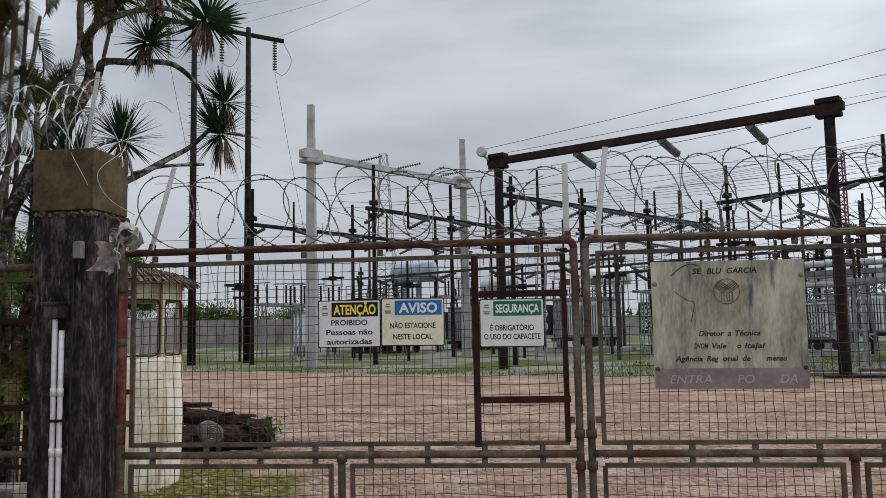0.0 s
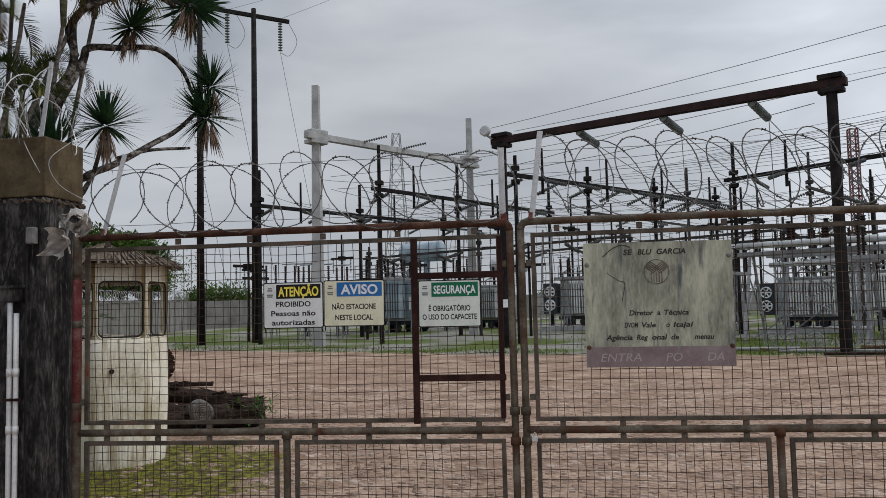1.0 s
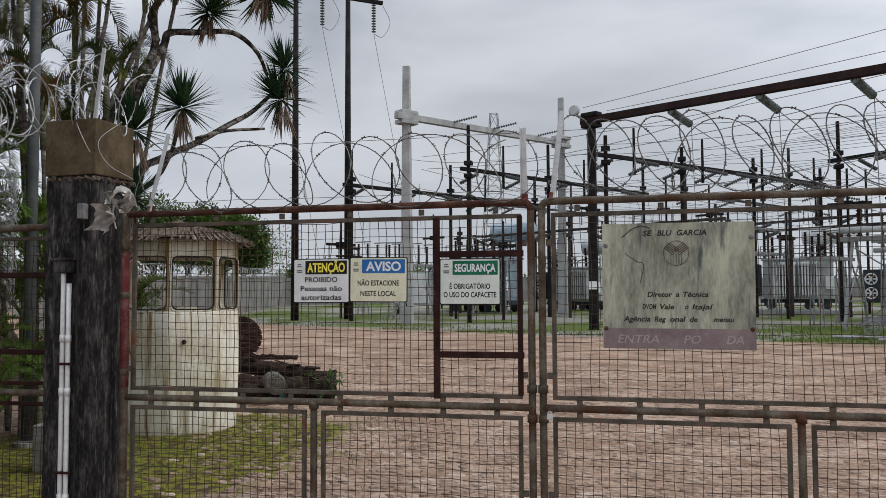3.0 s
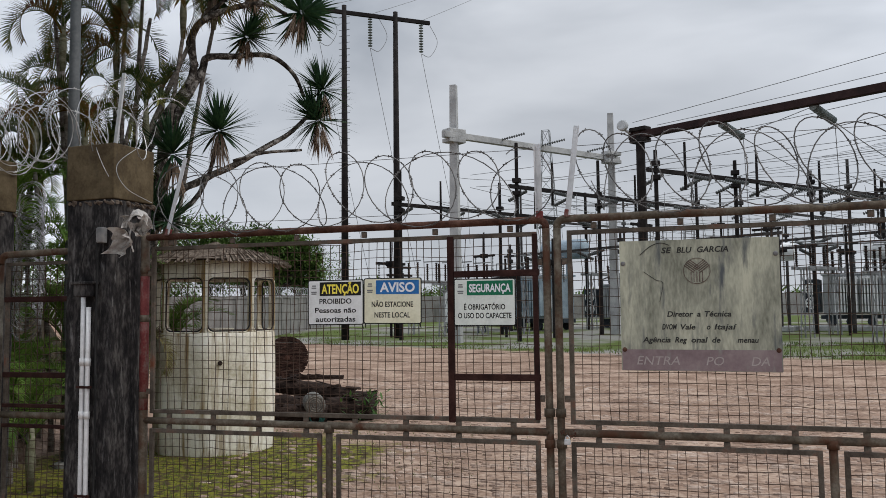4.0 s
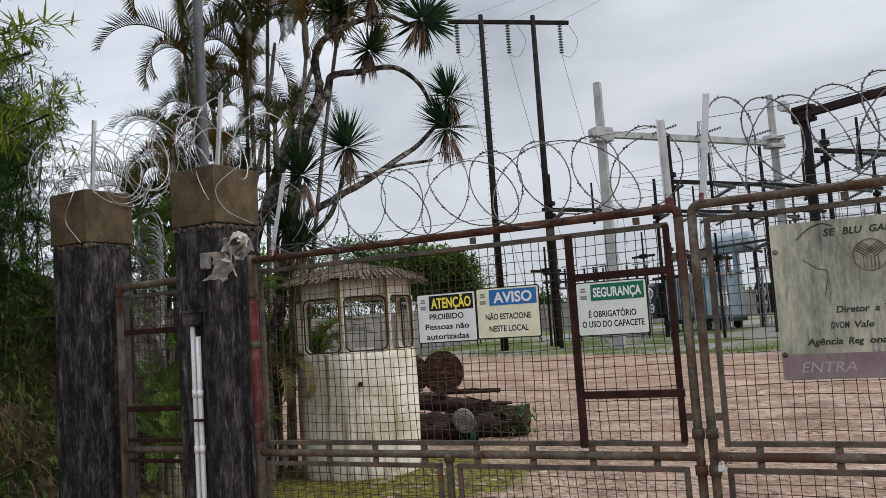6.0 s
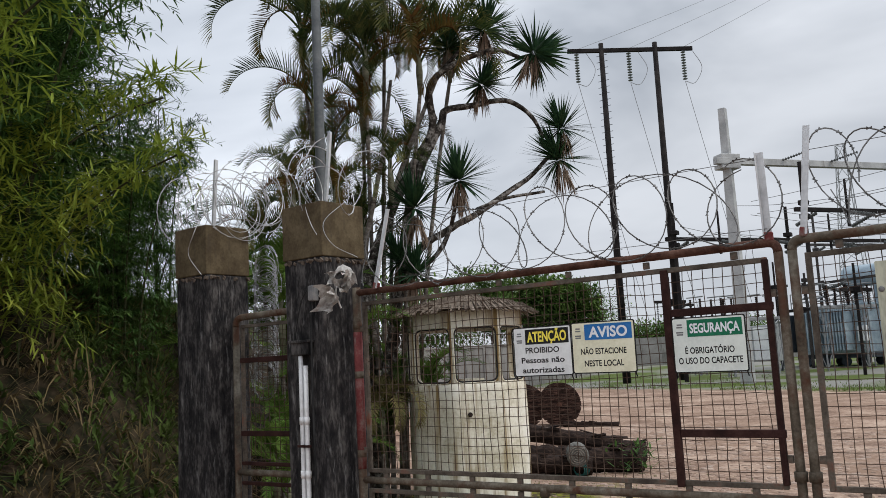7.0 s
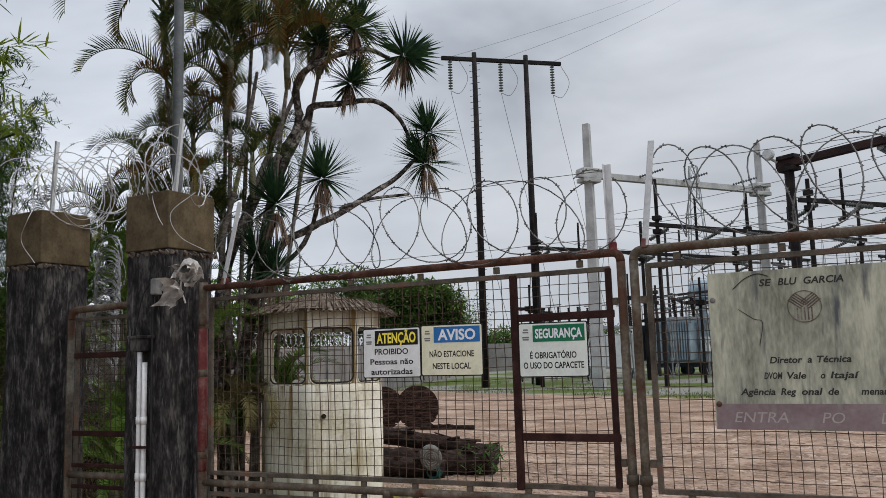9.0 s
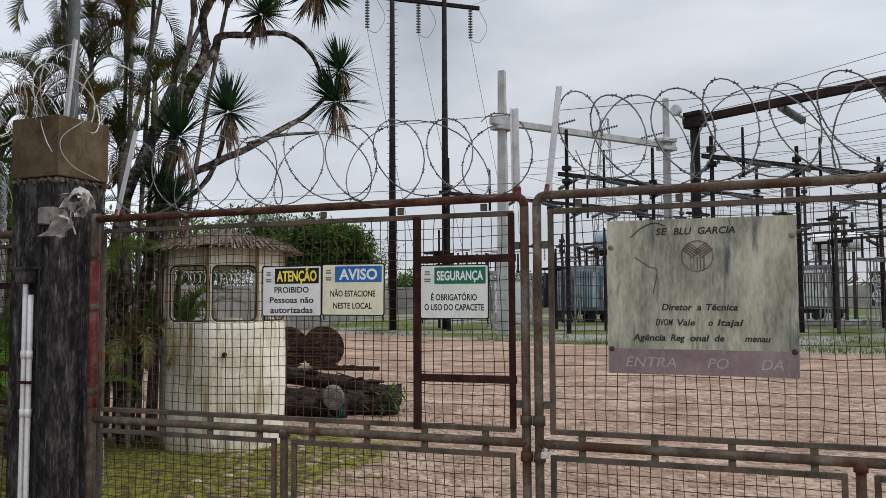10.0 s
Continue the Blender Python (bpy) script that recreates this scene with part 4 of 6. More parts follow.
def window_panel(w, h, x0, x1, z0, z1, rad, thick):
    """A wall panel with a rounded opening, front at y 0."""
    bm = bmesh.new()
    loop = []
    for cx, cz, a0 in ((x1 - rad, z1 - rad, 0), (x0 + rad, z1 - rad, 90), (x0 + rad, z0 + rad, 180), (x1 - rad, z0 + rad, 270)):
        for i in range(7):
            a = radians(a0 + 15 * i)
            loop.append(Vector((cx + rad * math.cos(a), 0, cz + rad * math.sin(a))))
    outer = []
    for q, (cx, cz) in enumerate(((w / 2, h), (-w / 2, h), (-w / 2, 0), (w / 2, 0))):
        px, pz = loop[q * 7], loop[q * 7 + 6]
        e0 = Vector((cx, 0, px.z)) if q % 2 == 0 else Vector((px.x, 0, cz))
        e1 = Vector((pz.x, 0, cz)) if q % 2 == 0 else Vector((cx, 0, pz.z))
        k = Vector((cx, 0, cz))
        outer += [e0.lerp(k, i / 3) for i in range(3)] + [k] + [k.lerp(e1, (i + 1) / 3) for i in range(3)]
    rows = []
    for y in (0, thick):
        rows.append(([bm.verts.new(p + Vector((0, y, 0))) for p in outer], [bm.verts.new(p + Vector((0, y, 0))) for p in loop]))
    n = len(loop)
    for i in range(n):
        j = (i + 1) % n
        (o, l), (o2, l2) = rows
        bm.faces.new((o[i], l[i], l[j], o[j]))
        bm.faces.new((o2[j], l2[j], l2[i], o2[i]))
        bm.faces.new((l[i], l2[i], l2[j], l[j]))
        bm.faces.new((o[j], o2[j], o2[i], o[i]))
    return bm, loop


AP = 0.74
SIDE = 2 * AP * math.tan(math.pi / 8)
for k in range(8):
    m = pose(0, 0, 1.575, 0, 0, 45 * k + 90) @ pose(0, -AP, 0)
    if k in (3, 4, 5):
        # the open back: a lintel over a wide doorway
        bm = bmesh.new()
        box(bm, (0, 0.025, 0.815), (SIDE - 0.004, 0.05, 0.23), bevel=0.004)
        lintel = part("lintel", bm, M["booth"], booth)
        lintel.matrix_basis = m
        continue
    bm, loop = window_panel(SIDE, 0.93, -SIDE / 2 + 0.035, SIDE / 2 - 0.035, 0.015, 0.70, 0.085, 0.07)
    pn = part("window_panel", bm, M["booth"], booth)
    pn.matrix_basis = m
    bm = bmesh.new()
    sweep(bm, loop + [loop[0]], 0.011, 6, False)
    part("gasket", bm, M["rubber"], pn, "perished black rubber gasket")
    bm = bmesh.new()
    sweep(bm, [p + Vector((0, -0.004, 0)) + Vector((p.x, 0, p.z - 0.36)).normalized() * 0.022 for p in loop + [loop[0]]], 0.012, 6, False)
    part("moulding", bm, M["booth"], pn, "raised lip round the opening", True)
# skirt: eight-sided with soft edges, swelling towards the foot
bm = bmesh.new()
rings = []
prof = [(0.785, 1.575), (0.797, 1.56), (0.803, 1.5), (0.81, 1.2), (0.815, 0.8), (0.81, 0.4), (0.80, 0.12), (0.785, 0.0)]
for s, z in prof:
    ring = []
    for i in range(64):
        a = 2 * math.pi * i / 64
        aa = (a + math.pi / 8) % (math.pi / 4) - math.pi / 8
        octo = (s - 0.045) / math.cos(aa)
        f = min(1, max(0, (1.4 - z) / 1.4))
        rr = min(octo, s - 0.045 + 0.052) * (1 - 0.55 * f) + (s - 0.01) * 0.55 * f
        ring.append(bm.verts.new((rr * math.cos(a), rr * math.sin(a), z)))
    rings.append(ring)
for a, b in zip(rings, rings[1:]):
    for i in range(64):
        bm.faces.new((a[i], b[i], b[(i + 1) % 64], a[(i + 1) % 64]))
bm.faces.new(rings[0])
part("skirt", bm, M["booth"], booth, "stained moulded lower body", True)
bm = bmesh.new()
lathe(bm, [(0.86, 2.505), (0.88, 2.52), (0.88, 2.545), (0.2, 2.6)], None, 24)
part("ceiling_ring", bm, M["wood_dark"], booth, "dark soffit under the thatch")
bm = bmesh.new()
rnd = random.Random(8)
for layer in range(9):
    f = layer / 8
    r0, z0 = 1.03 - 0.80 * f, 2.50 + 0.19 * f
    for i in range(int(150 * (1.1 - 0.75 * f))):
        a = rnd.uniform(0, 2 * math.pi)
        r1 = r0 - rnd.uniform(0.2, 0.3)
        ln = rnd.uniform(-0.05, 0.03)
        w = rnd.uniform(0.01, 0.028)
        o = Vector((math.cos(a), math.sin(a), 0))
        s = Vector((-math.sin(a), math.cos(a), 0))
        p0 = o * (r0 + ln) + Vector((0, 0, z0 - 0.03 + rnd.uniform(-0.015, 0.015)))
        p1 = o * max(0.02, r1) + Vector((0, 0, z0 + 0.085 + rnd.uniform(0, 0.03)))
        d = (p1 - p0).normalized()
        q = Matrix((s, d, s.cross(d))).transposed()
        box(bm, (p0 + p1) / 2, (w, (p1 - p0).length, 0.012), q)
part("thatch", bm, M["thatch"], booth, "weathered grey straw thatch")
bm = bmesh.new()
lathe(bm, [(0.95, 2.52), (0.35, 2.69), (0.02, 2.73)], None, 24)
part("roof_shell", bm, M["thatch"], booth)
bm = bmesh.new()
lathe(bm, [(0.03, 0), (0.03, 0.02), (0.02, 0.025)], pose(0.775, -0.12, 1.18, 0, 90, 0), 10)
part("latch", bm, M["wood_dark"], booth)
bm = bmesh.new()
box(bm, (0, 0, 1.60), (0.5, 0.4, 0.04), bevel=0.01)
sweep(bm, [(0, 0, 0.02), (0, 0, 1.58)], 0.04, 8)
part("desk", bm, M["booth"], booth)

# ---- timber, spool and boulder beside the booth ----
def spool(p, rz, tilt, r, label):
    t = thing("cable_drum", pose(*p, 0, 0, rz) @ pose(0, 0, 0, tilt, 0, 0), label, "cable drum", "cable drums")
    for y in (-0.28, 0.28):
        for k in range(7):
            z0, z1 = -r + k * 2 * r / 7 + 0.011, -r + (k + 1) * 2 * r / 7 - 0.011
            zs = [z0 + (z1 - z0) * q / 5 for q in range(6)]
            rim = [(math.sqrt(max(0.002, r * r - z * z)), z) for z in zs] + [(-math.sqrt(max(0.002, r * r - z * z)), z) for z in reversed(zs)]
            bm = bmesh.new()
            fr = [bm.verts.new((x, y - 0.022, z)) for x, z in rim]
            bk = [bm.verts.new((x, y + 0.022, z)) for x, z in rim]
            bm.faces.new(fr)
            bm.faces.new(bk[::-1])
            for q in range(len(rim)):
                bm.faces.new((fr[(q + 1) % len(rim)], fr[q], bk[q], bk[(q + 1) % len(rim)]))
            part("flange_plank", bm, M["drum"], t)
    bm = bmesh.new()
    lathe(bm, [(r * 0.5, -0.27), (r * 0.5, 0.27)], pose(0, 0, 0, 90), 16)
    part("barrel", bm, M["wood_dark"], t)
    bm = bmesh.new()
    lathe(bm, [(0.07, -0.31), (0.05, -0.31), (0.05, 0.31), (0.07, 0.31)], pose(0, 0, 0, 90), 10)
    part("hub", bm, M["rust"], t)


spool((-10.15, 21.4, 0.56 + rise(-10.15, 21.4)), 29, 0, 0.56, "dark rotting wooden cable drum standing on the yard")
spool((-11.0, 21.0, 0.56 + rise(-11.0, 21.0)), 34, 0, 0.56, "broken dark cable drum behind the booth")


def log(a, b, r, label, seed):
    a, b = Vector(a), Vector(b)
    t = thing("timber", Matrix.Translation(a), label, "timber", "old timbers")
    bm = bmesh.new()
    d = b - a
    n = 12
    sweep(bm, [d * i / n + Vector((0, 0, 0.02 * noise.noise((i, seed, 0)))) for i in range(n + 1)], [r * (1 + 0.25 * noise.noise((i * 0.7, seed, 3))) for i in range(n + 1)], 12)
    for v in bm.verts:
        v.co += v.co.normalized() * 0.03 * noise.noise(v.co * 7 + Vector((seed, 0, 0)))
    part("trunk", bm, M["wood_dark"], t, "", True)
    rnd = random.Random(seed)
    for i in range(14):
        bm = bmesh.new()
        c = d * rnd.uniform(0.05, 0.95) + Vector((rnd.uniform(-r, r), rnd.uniform(-r, r) * 0.6, r * rnd.uniform(0.4, 1.0)))
        box(bm, c, (rnd.uniform(0.1, 0.4), rnd.uniform(0.03, 0.08), rnd.uniform(0.015, 0.05)), Euler((rnd.uniform(-0.5, 0.5), rnd.uniform(-0.3, 0.3), rnd.uniform(-0.6, 0.6))).to_matrix(), 0.006)
        part("splinter", bm, M["wood_dark"], t)


log((-6.35, 13.35, 0.26), (-4.7, 14.15, 0.15), 0.2, "thick rotten log lying on the earth", 3)
log((-6.6, 13.75, 0.62), (-5.15, 14.3, 0.36), 0.14, "split dark timber leaning on the log pile", 5)
log((-6.5, 13.0, 0.2), (-5.3, 13.5, 0.14), 0.15, "dark crumbling beam in the timber pile", 9)
log((-6.2, 14.2, 0.3), (-4.9, 14.7, 0.24), 0.17, "dark crumbling beam in the timber pile", 14)
log((-9.9, 21.1, 0.14), (-8.5, 21.4, 0.12), 0.07, "flat plank end lying on the yard", 12)
cut = thing("log_round", pose(-5.40, 13.22, 0.34, 0, 0, 30), "short cut log showing pale growth rings", "log")
bm = bmesh.new()
lathe(bm, [(0.15, -0.2), (0.17, -0.19), (0.17, 0.3)], pose(0, 0, 0, -90), 18)
part("bark", bm, M["log_end"], cut)
for k in range(4):
    bm = bmesh.new()
    sweep(bm, [((0.03 + 0.035 * k) * math.cos(a), -0.202, (0.03 + 0.035 * k) * math.sin(a)) for a in [2 * math.pi * i / 20 for i in range(21)]], 0.008, 5, False)
    part("growth_ring", bm, M["bark"], cut)
bm = bmesh.new()
for k in range(5):
    sweep(bm, [(0.12 * math.cos(a) * (1 + 0.1 * k), 0.05 * k, 0.14 + 0.12 * math.sin(a)) for a in [2 * math.pi * i / 20 for i in range(21)]], 0.014, 6, False)
hose = part("garden_hose", bm, M["hose"], smooth=True)
hose.matrix_basis = pose(-5.4, 13.25, 0) @ Matrix.Diagonal((0.75, 0.75, 0.75, 1))
tagged(hose, "coiled teal hose lying against the timbers", "hose")

# ---- street pole behind the pillars ----
pole = thing("lamp_pole", pose(-6.64, 9.03, 0), "tall plain grey tubular pole rising behind the pillars", "pole")
bm = bmesh.new()
sweep(bm, [(0, 0, 0), (0.0, 0, 4.5), (0.0, 0, 11.5)], [0.07, 0.066, 0.045], 14)
part("shaft", bm, M["pole"], pole, "", True)
bm = bmesh.new()
lathe(bm, [(0.16, 0), (0.16, 0.05), (0.09, 0.07)], None, 14)
part("foot", bm, M["stone"], pole)
box_b = thing("concrete_planter", pose(-5.35, 7.9, 0, 0, 0, 12), "small pale weathered concrete block by the fence", "block")
bm = bmesh.new()
box(bm, (0, 0, 0.24), (0.36, 0.36, 0.48), bevel=0.02)
part("block", bm, M["stone"], box_b)


# ---- yucca tree ----
def rosette(n, length, width, seed, lo=-35, hi=85):
    rnd = random.Random(seed)
    bm = bmesh.new()
    for i in range(n):
        a = rnd.uniform(0, 2 * math.pi)
        e = radians(lo + (hi - lo) * (i / n) ** 0.85 + rnd.uniform(-7, 7))
        L = length * rnd.uniform(0.8, 1.1)
        d = Vector((math.cos(a) * math.cos(e), math.sin(a) * math.cos(e), math.sin(e)))
        b = d * 0.04
        blade(bm, b, b + d * L, width * rnd.uniform(0.8, 1.15), sag=0.08 * L * (1 - math.sin(e)), n=3)
    return bm


def skirt_leaves(n, length, seed):
    rnd = random.Random(seed)
    bm = bmesh.new()
    for i in range(n):
        a = rnd.uniform(0, 2 * math.pi)
        b = Vector((math.cos(a) * 0.07, math.sin(a) * 0.07, -rnd.uniform(0, 0.22)))
        d = Vector((math.cos(a) * rnd.uniform(0.1, 0.45), math.sin(a) * rnd.uniform(0.1, 0.45), -1)).normalized()
        blade(bm, b, b + d * length * rnd.uniform(0.6, 1.1), 0.03, n=2)
    return bm


ROS = [as_mesh("rosette", rosette(120, 0.60, 0.05, s), M["yucca"]) for s in (1, 2, 3)]
SKI = [as_mesh("dead_leaves", skirt_leaves(60, 0.42, s), M["deadleaf"]) for s in (4, 5)]
yuc = thing("yucca_tree", pose(-6.9, 10.3, 0), "branching yucca tree with spiky rosettes and mottled bark", "tree")


def limb(pts, r0, r1, material=None):
    pts = [Vector(p) - Vector((-6.9, 10.3, 0)) for p in pts]
    path = smooth_path(pts, 5)
    bm = bmesh.new()
    n = len(path)
    sweep(bm, [p + Vector((0.02 * noise.noise(p * 3), 0.02 * noise.noise(p * 3 + Vector((5, 0, 0))), 0)) for p in path],
          [0.8 * (r0 + (r1 - r0) * i / n) * (1 + 0.18 * noise.noise((i * 0.9, r0 * 99, 0))) for i in range(n)], 9)
    part("limb", bm, material or M["bark_dark"], yuc, smooth=True)


limb([(-6.9, 10.3, 0), (-6.95, 10.2, 1.2), (-6.92, 10.13, 2.82), (-6.79, 10.51, 3.88), (-6.64, 10.89, 4.66), (-6.40, 11.2, 5.34), (-6.28, 11.03, 5.92), (-5.98, 11.25, 6.26), (-5.52, 11.66, 6.48), (-5.25, 11.95, 6.38)], 0.12, 0.035)
limb([(-6.9, 10.35, 0.3), (-6.7, 10.5, 2.4), (-6.58, 10.85, 4.3), (-6.36, 11.35, 5.40), (-6.28, 11.4, 5.65), (-5.96, 11.62, 5.70), (-5.57, 11.99, 5.78), (-5.3, 12.26, 5.54), (-5.18, 12.44, 5.2)], 0.10, 0.03)
limb([(-6.9, 10.2, 0.4), (-6.7, 10.4, 2.2), (-6.48, 10.75, 3.38), (-6.23, 11.19, 3.76), (-5.96, 11.62, 4.03), (-5.62, 12.08, 4.40), (-5.36, 12.34, 4.66), (-5.12, 12.6, 5.0)], 0.09, 0.035)
limb([(-5.96, 11.62, 4.10), (-5.6, 11.9, 4.25), (-5.22, 12.42, 4.36)], 0.035, 0.025)
limb([(-6.6, 10.5, 2.9), (-6.0, 10.8, 3.5), (-5.72, 10.83, 4.25)], 0.05, 0.03)
limb([(-6.7, 10.4, 2.5), (-6.3, 10.3, 3.2), (-6.1, 10.3, 3.85)], 0.05, 0.03)
limb([(-6.38, 11.25, 5.5), (-6.5, 11.3, 6.0), (-5.9, 11.6, 6.75)], 0.06, 0.03)
limb([(-6.85, 10.3, 1.8), (-7.1, 10.5, 3.2), (-6.75, 10.8, 4.6), (-6.5, 11.3, 5.9), (-6.3, 11.6, 6.6)], 0.07, 0.03, M["bark"])
limb([(-6.8, 10.2, 2.0), (-7.05, 10.3, 3.4), (-6.9, 10.6, 4.9), (-7.0, 11.0, 6.2)], 0.06, 0.03, M["bark"])
HEADS = [((-5.05, 12.05, 6.42), 62, 70, 1.0), ((-5.67, 11.69, 6.85), 10, 0, 0.95), ((-5.80, 11.72, 6.02), 25, -60, 0.85), ((-4.98, 12.66, 5.35), 15, 80, 0.9), ((-5.03, 12.60, 4.85), 25, 40, 1.05),
         ((-5.71, 10.83, 4.38), 5, 0, 0.98), ((-6.1, 10.3, 3.98), 8, -60, 1.0), ((-6.06, 10.19, 3.05), 10, 30, 0.8), ((-6.3, 11.6, 6.7), 15, 90, 0.9), ((-6.5, 10.4, 3.3), 20, 170, 0.8)]
for i, (p, tilt, az, s) in enumerate(HEADS):
    m = Matrix.Translation(Vector(p) - Vector((-6.9, 10.3, 0))) @ pose(0, 0, 0, 0, 0, az) @ pose(0, 0, 0, 0, tilt, 50 * i) @ Matrix.Diagonal((s, s, s, 1))
    h = share("leaf_head", ROS[i % 3], yuc, m, "spiky dark green rosette")
    share("dead_skirt", SKI[i % 2], h, pose(0, 0, -0.05, 0, -tilt * 0.8, 0), "hanging dead brown leaves")


# ---- palms ----
def frond(length, n, lw, seed, droop=1.0, first=74, fold=0.72):
    """A feather leaf that rises along +x and arches over, its leaflets standing up from it in a V like a comb."""
    rnd = random.Random(seed)
    bm = bmesh.new()
    pts = []
    for i in range(n + 1):
        f = i / n
        a = radians(first - 158 * droop * max(0.0, f - 0.08) ** 1.25)
        p = pts[-1] + Vector((math.cos(a), 0, math.sin(a))) * length / n if pts else Vector((0, 0, 0))
        pts.append(p)
    sweep(bm, pts, [0.019 * (1 - 0.85 * i / n) for i in range(n + 1)], 5)
    for i in range(n // 5, n):
        f = i / n
        d = (pts[i + 1] - pts[i]).normalized()
        up = Vector((0, 1, 0)).cross(d) * -1
        L = lw * (0.55 + 1.2 * f if f < 0.38 else 1.0 - 0.62 * (f - 0.38) / 0.62)
        for s in (-1, 1):
            v = (Vector((0, s, 0)) * (0.62 + rnd.uniform(-0.1, 0.1)) + d * (0.45 + 0.35 * f) + up * (fold + rnd.uniform(-0.12, 0.12))).normalized()
            blade(bm, pts[i], pts[i] + v * L * rnd.uniform(0.88, 1.08), 0.03, sag=L * rnd.uniform(0.06, 0.24), n=3, up=up if abs(v.dot(up)) < 0.95 else Vector((0, 1, 0)))
    return bm


FRO = [as_mesh("frond", frond(1.95, 52, 0.5, s, dr, e), M["palm"]) for s, dr, e in ((1, 1.1, 76), (2, 1.25, 74), (3, 0.85, 80), (4, 1.0, 70))]
FDRY = [as_mesh("frond", frond(1.85, 50, 0.46, 9, 1.3, 66), M["palm_dry"])]
FKHA = as_mesh("frond", frond(1.9, 50, 0.46, 9, 1.35, 62, 0.4), M["palm_khaki"])
FYNG = [as_mesh("frond", frond(1.7, 46, 0.42, s, dr, 76, 0.5), M["palm_young"]) for s, dr in ((21, 0.75), (22, 0.95))]


def palm(p, h, n, seed, label, size=1.0, lean=(0, 0), young=False):
    rnd = random.Random(seed)
    t = thing("cane_palm", pose(*p), label, "palm", "cane palms")
    bm = bmesh.new()
    k = 22
    sweep(bm, [(lean[0] * (i / k) ** 1.5, lean[1] * (i / k) ** 1.5, h * i / k) for i in range(k + 1)], [0.036 * (1 - 0.3 * i / k) * (1.14 if i % 2 else 1.0) for i in range(k + 1)], 10)
    part("trunk", bm, M["bark"], t, "slender ringed trunk", True)
    bm = bmesh.new()
    sweep(bm, [(lean[0], lean[1], h - 0.05), (lean[0], lean[1], h + 0.3), (lean[0], lean[1], h + 0.7)], [0.035, 0.052, 0.025], 10)
    part("crown_shaft", bm, M["cane"], t, "", True)
    for i in range(n):
        a = 360 * i / n + rnd.uniform(-18, 18)
        s = size * rnd.uniform(0.7, 0.98)
        me = rnd.choice(FYNG) if young else FDRY[0] if rnd.random() < 0.2 else rnd.choice(FRO)
        share("frond", me, t, pose(lean[0], lean[1], h + 0.35 + 0.3 * rnd.random(), 0, rnd.uniform(-14, 30), a) @ Matrix.Diagonal((s, s, s, 1)))
    return t


PAL = "slender cane palm with arching olive and browning fronds"
# (foot, height of the crown, leaves, size, lean)
for k, (x, y, z, n, size, lx, ly) in enumerate(((-7.88, 10.0, 7.0, 12, 1.12, -0.25, -0.3), (-6.98, 10.4, 6.45, 11, 0.95, 0.2, -0.2), (-6.36, 10.9, 6.4, 12, 1.08, 0.5, 0.2),
                                                (-6.30, 11.6, 6.75, 10, 1.0, 0.6, 0.5), (-7.68, 10.0, 5.8, 9, 0.92, -0.2, -0.2), (-7.42, 10.8, 5.85, 9, 0.9, 0.0, 0.1),
                                                (-7.40, 11.4, 7.8, 13, 1.0, -0.1, 0.5), (-8.25, 11.0, 5.3, 8, 0.85, -0.3, 0.2),
                                                (-7.75, 9.6, 4.35, 9, 0.75, -0.1, -0.3), (-7.2, 9.9, 4.3, 8, 0.7, 0.0, -0.2),
                                                (-8.3, 9.5, 3.7, 10, 0.8, -0.2, 0.0), (-6.75, 10.6, 4.7, 8, 0.62, 0.1, 0.1), (-7.4, 10.7, 3.9, 9, 0.7, 0.0, 0.2), (-8.6, 10.6, 4.2, 10, 0.8, -0.2, 0.1),
                                                (-7.0, 11.3, 5.2, 7, 0.65, 0.0, 0.3))):
    palm((x - lx, y - ly, 0), z - 0.55, n, k + 1, PAL, size, (lx, ly))
LOW = "low bushy young palm with bright green fronds behind the fence"
for k, (x, y, h, size) in enumerate(((-7.3, 8.9, 2.1, 0.75), (-6.9, 9.3, 1.9, 0.7), (-7.75, 9.2, 2.5, 0.8), (-8.3, 8.9, 2.3, 0.8), (-6.55, 9.45, 1.6, 0.65), (-8.9, 9.0, 2.4, 0.85), (-8.1, 9.9, 2.9, 0.8))):
    palm((x, y, bank(x, y)), h - bank(x, y), 11, 80 + k, LOW, size, young=True)
for k, (x, y, h, s) in enumerate(((-7.1, 8.7, 0.5, 0.8), (-6.45, 9.0, 0.15, 0.75), (-7.9, 8.6, 1.2, 0.85), (-5.95, 7.7, 0.05, 0.6), (-6.5, 8.0, 0.3, 0.7), (-7.2, 9.6, 1.1, 0.8),
                                  (-6.75, 11.3, 0.9, 0.75), (-7.4, 8.0, 0.8, 0.75), (-8.3, 9.9, 1.6, 0.8))):
    palm((x, y, bank(x, y)), h, 10, 40 + k, LOW, s, young=True)
palm((-6.85, 10.35, 0), 0.4, 9, 61, LOW, 0.7, young=True)
palm((-7.0, 10.95, 0), 1.0, 9, 62, LOW, 0.75, young=True)
palm((-7.3, 11.9, 0), 0.6, 9, 63, LOW, 0.8, young=True)
palm((-8.2, 11.4, 0), 1.0, 9, 64, LOW, 0.9, young=True)
t = palm((-6.5, 9.9, 0), 0.75, 12, 60, "small dying palm with hanging khaki fronds by the booth", 0.75)
for o in t.children:
    if o.data.name.startswith("frond"):
        o.data = FKHA


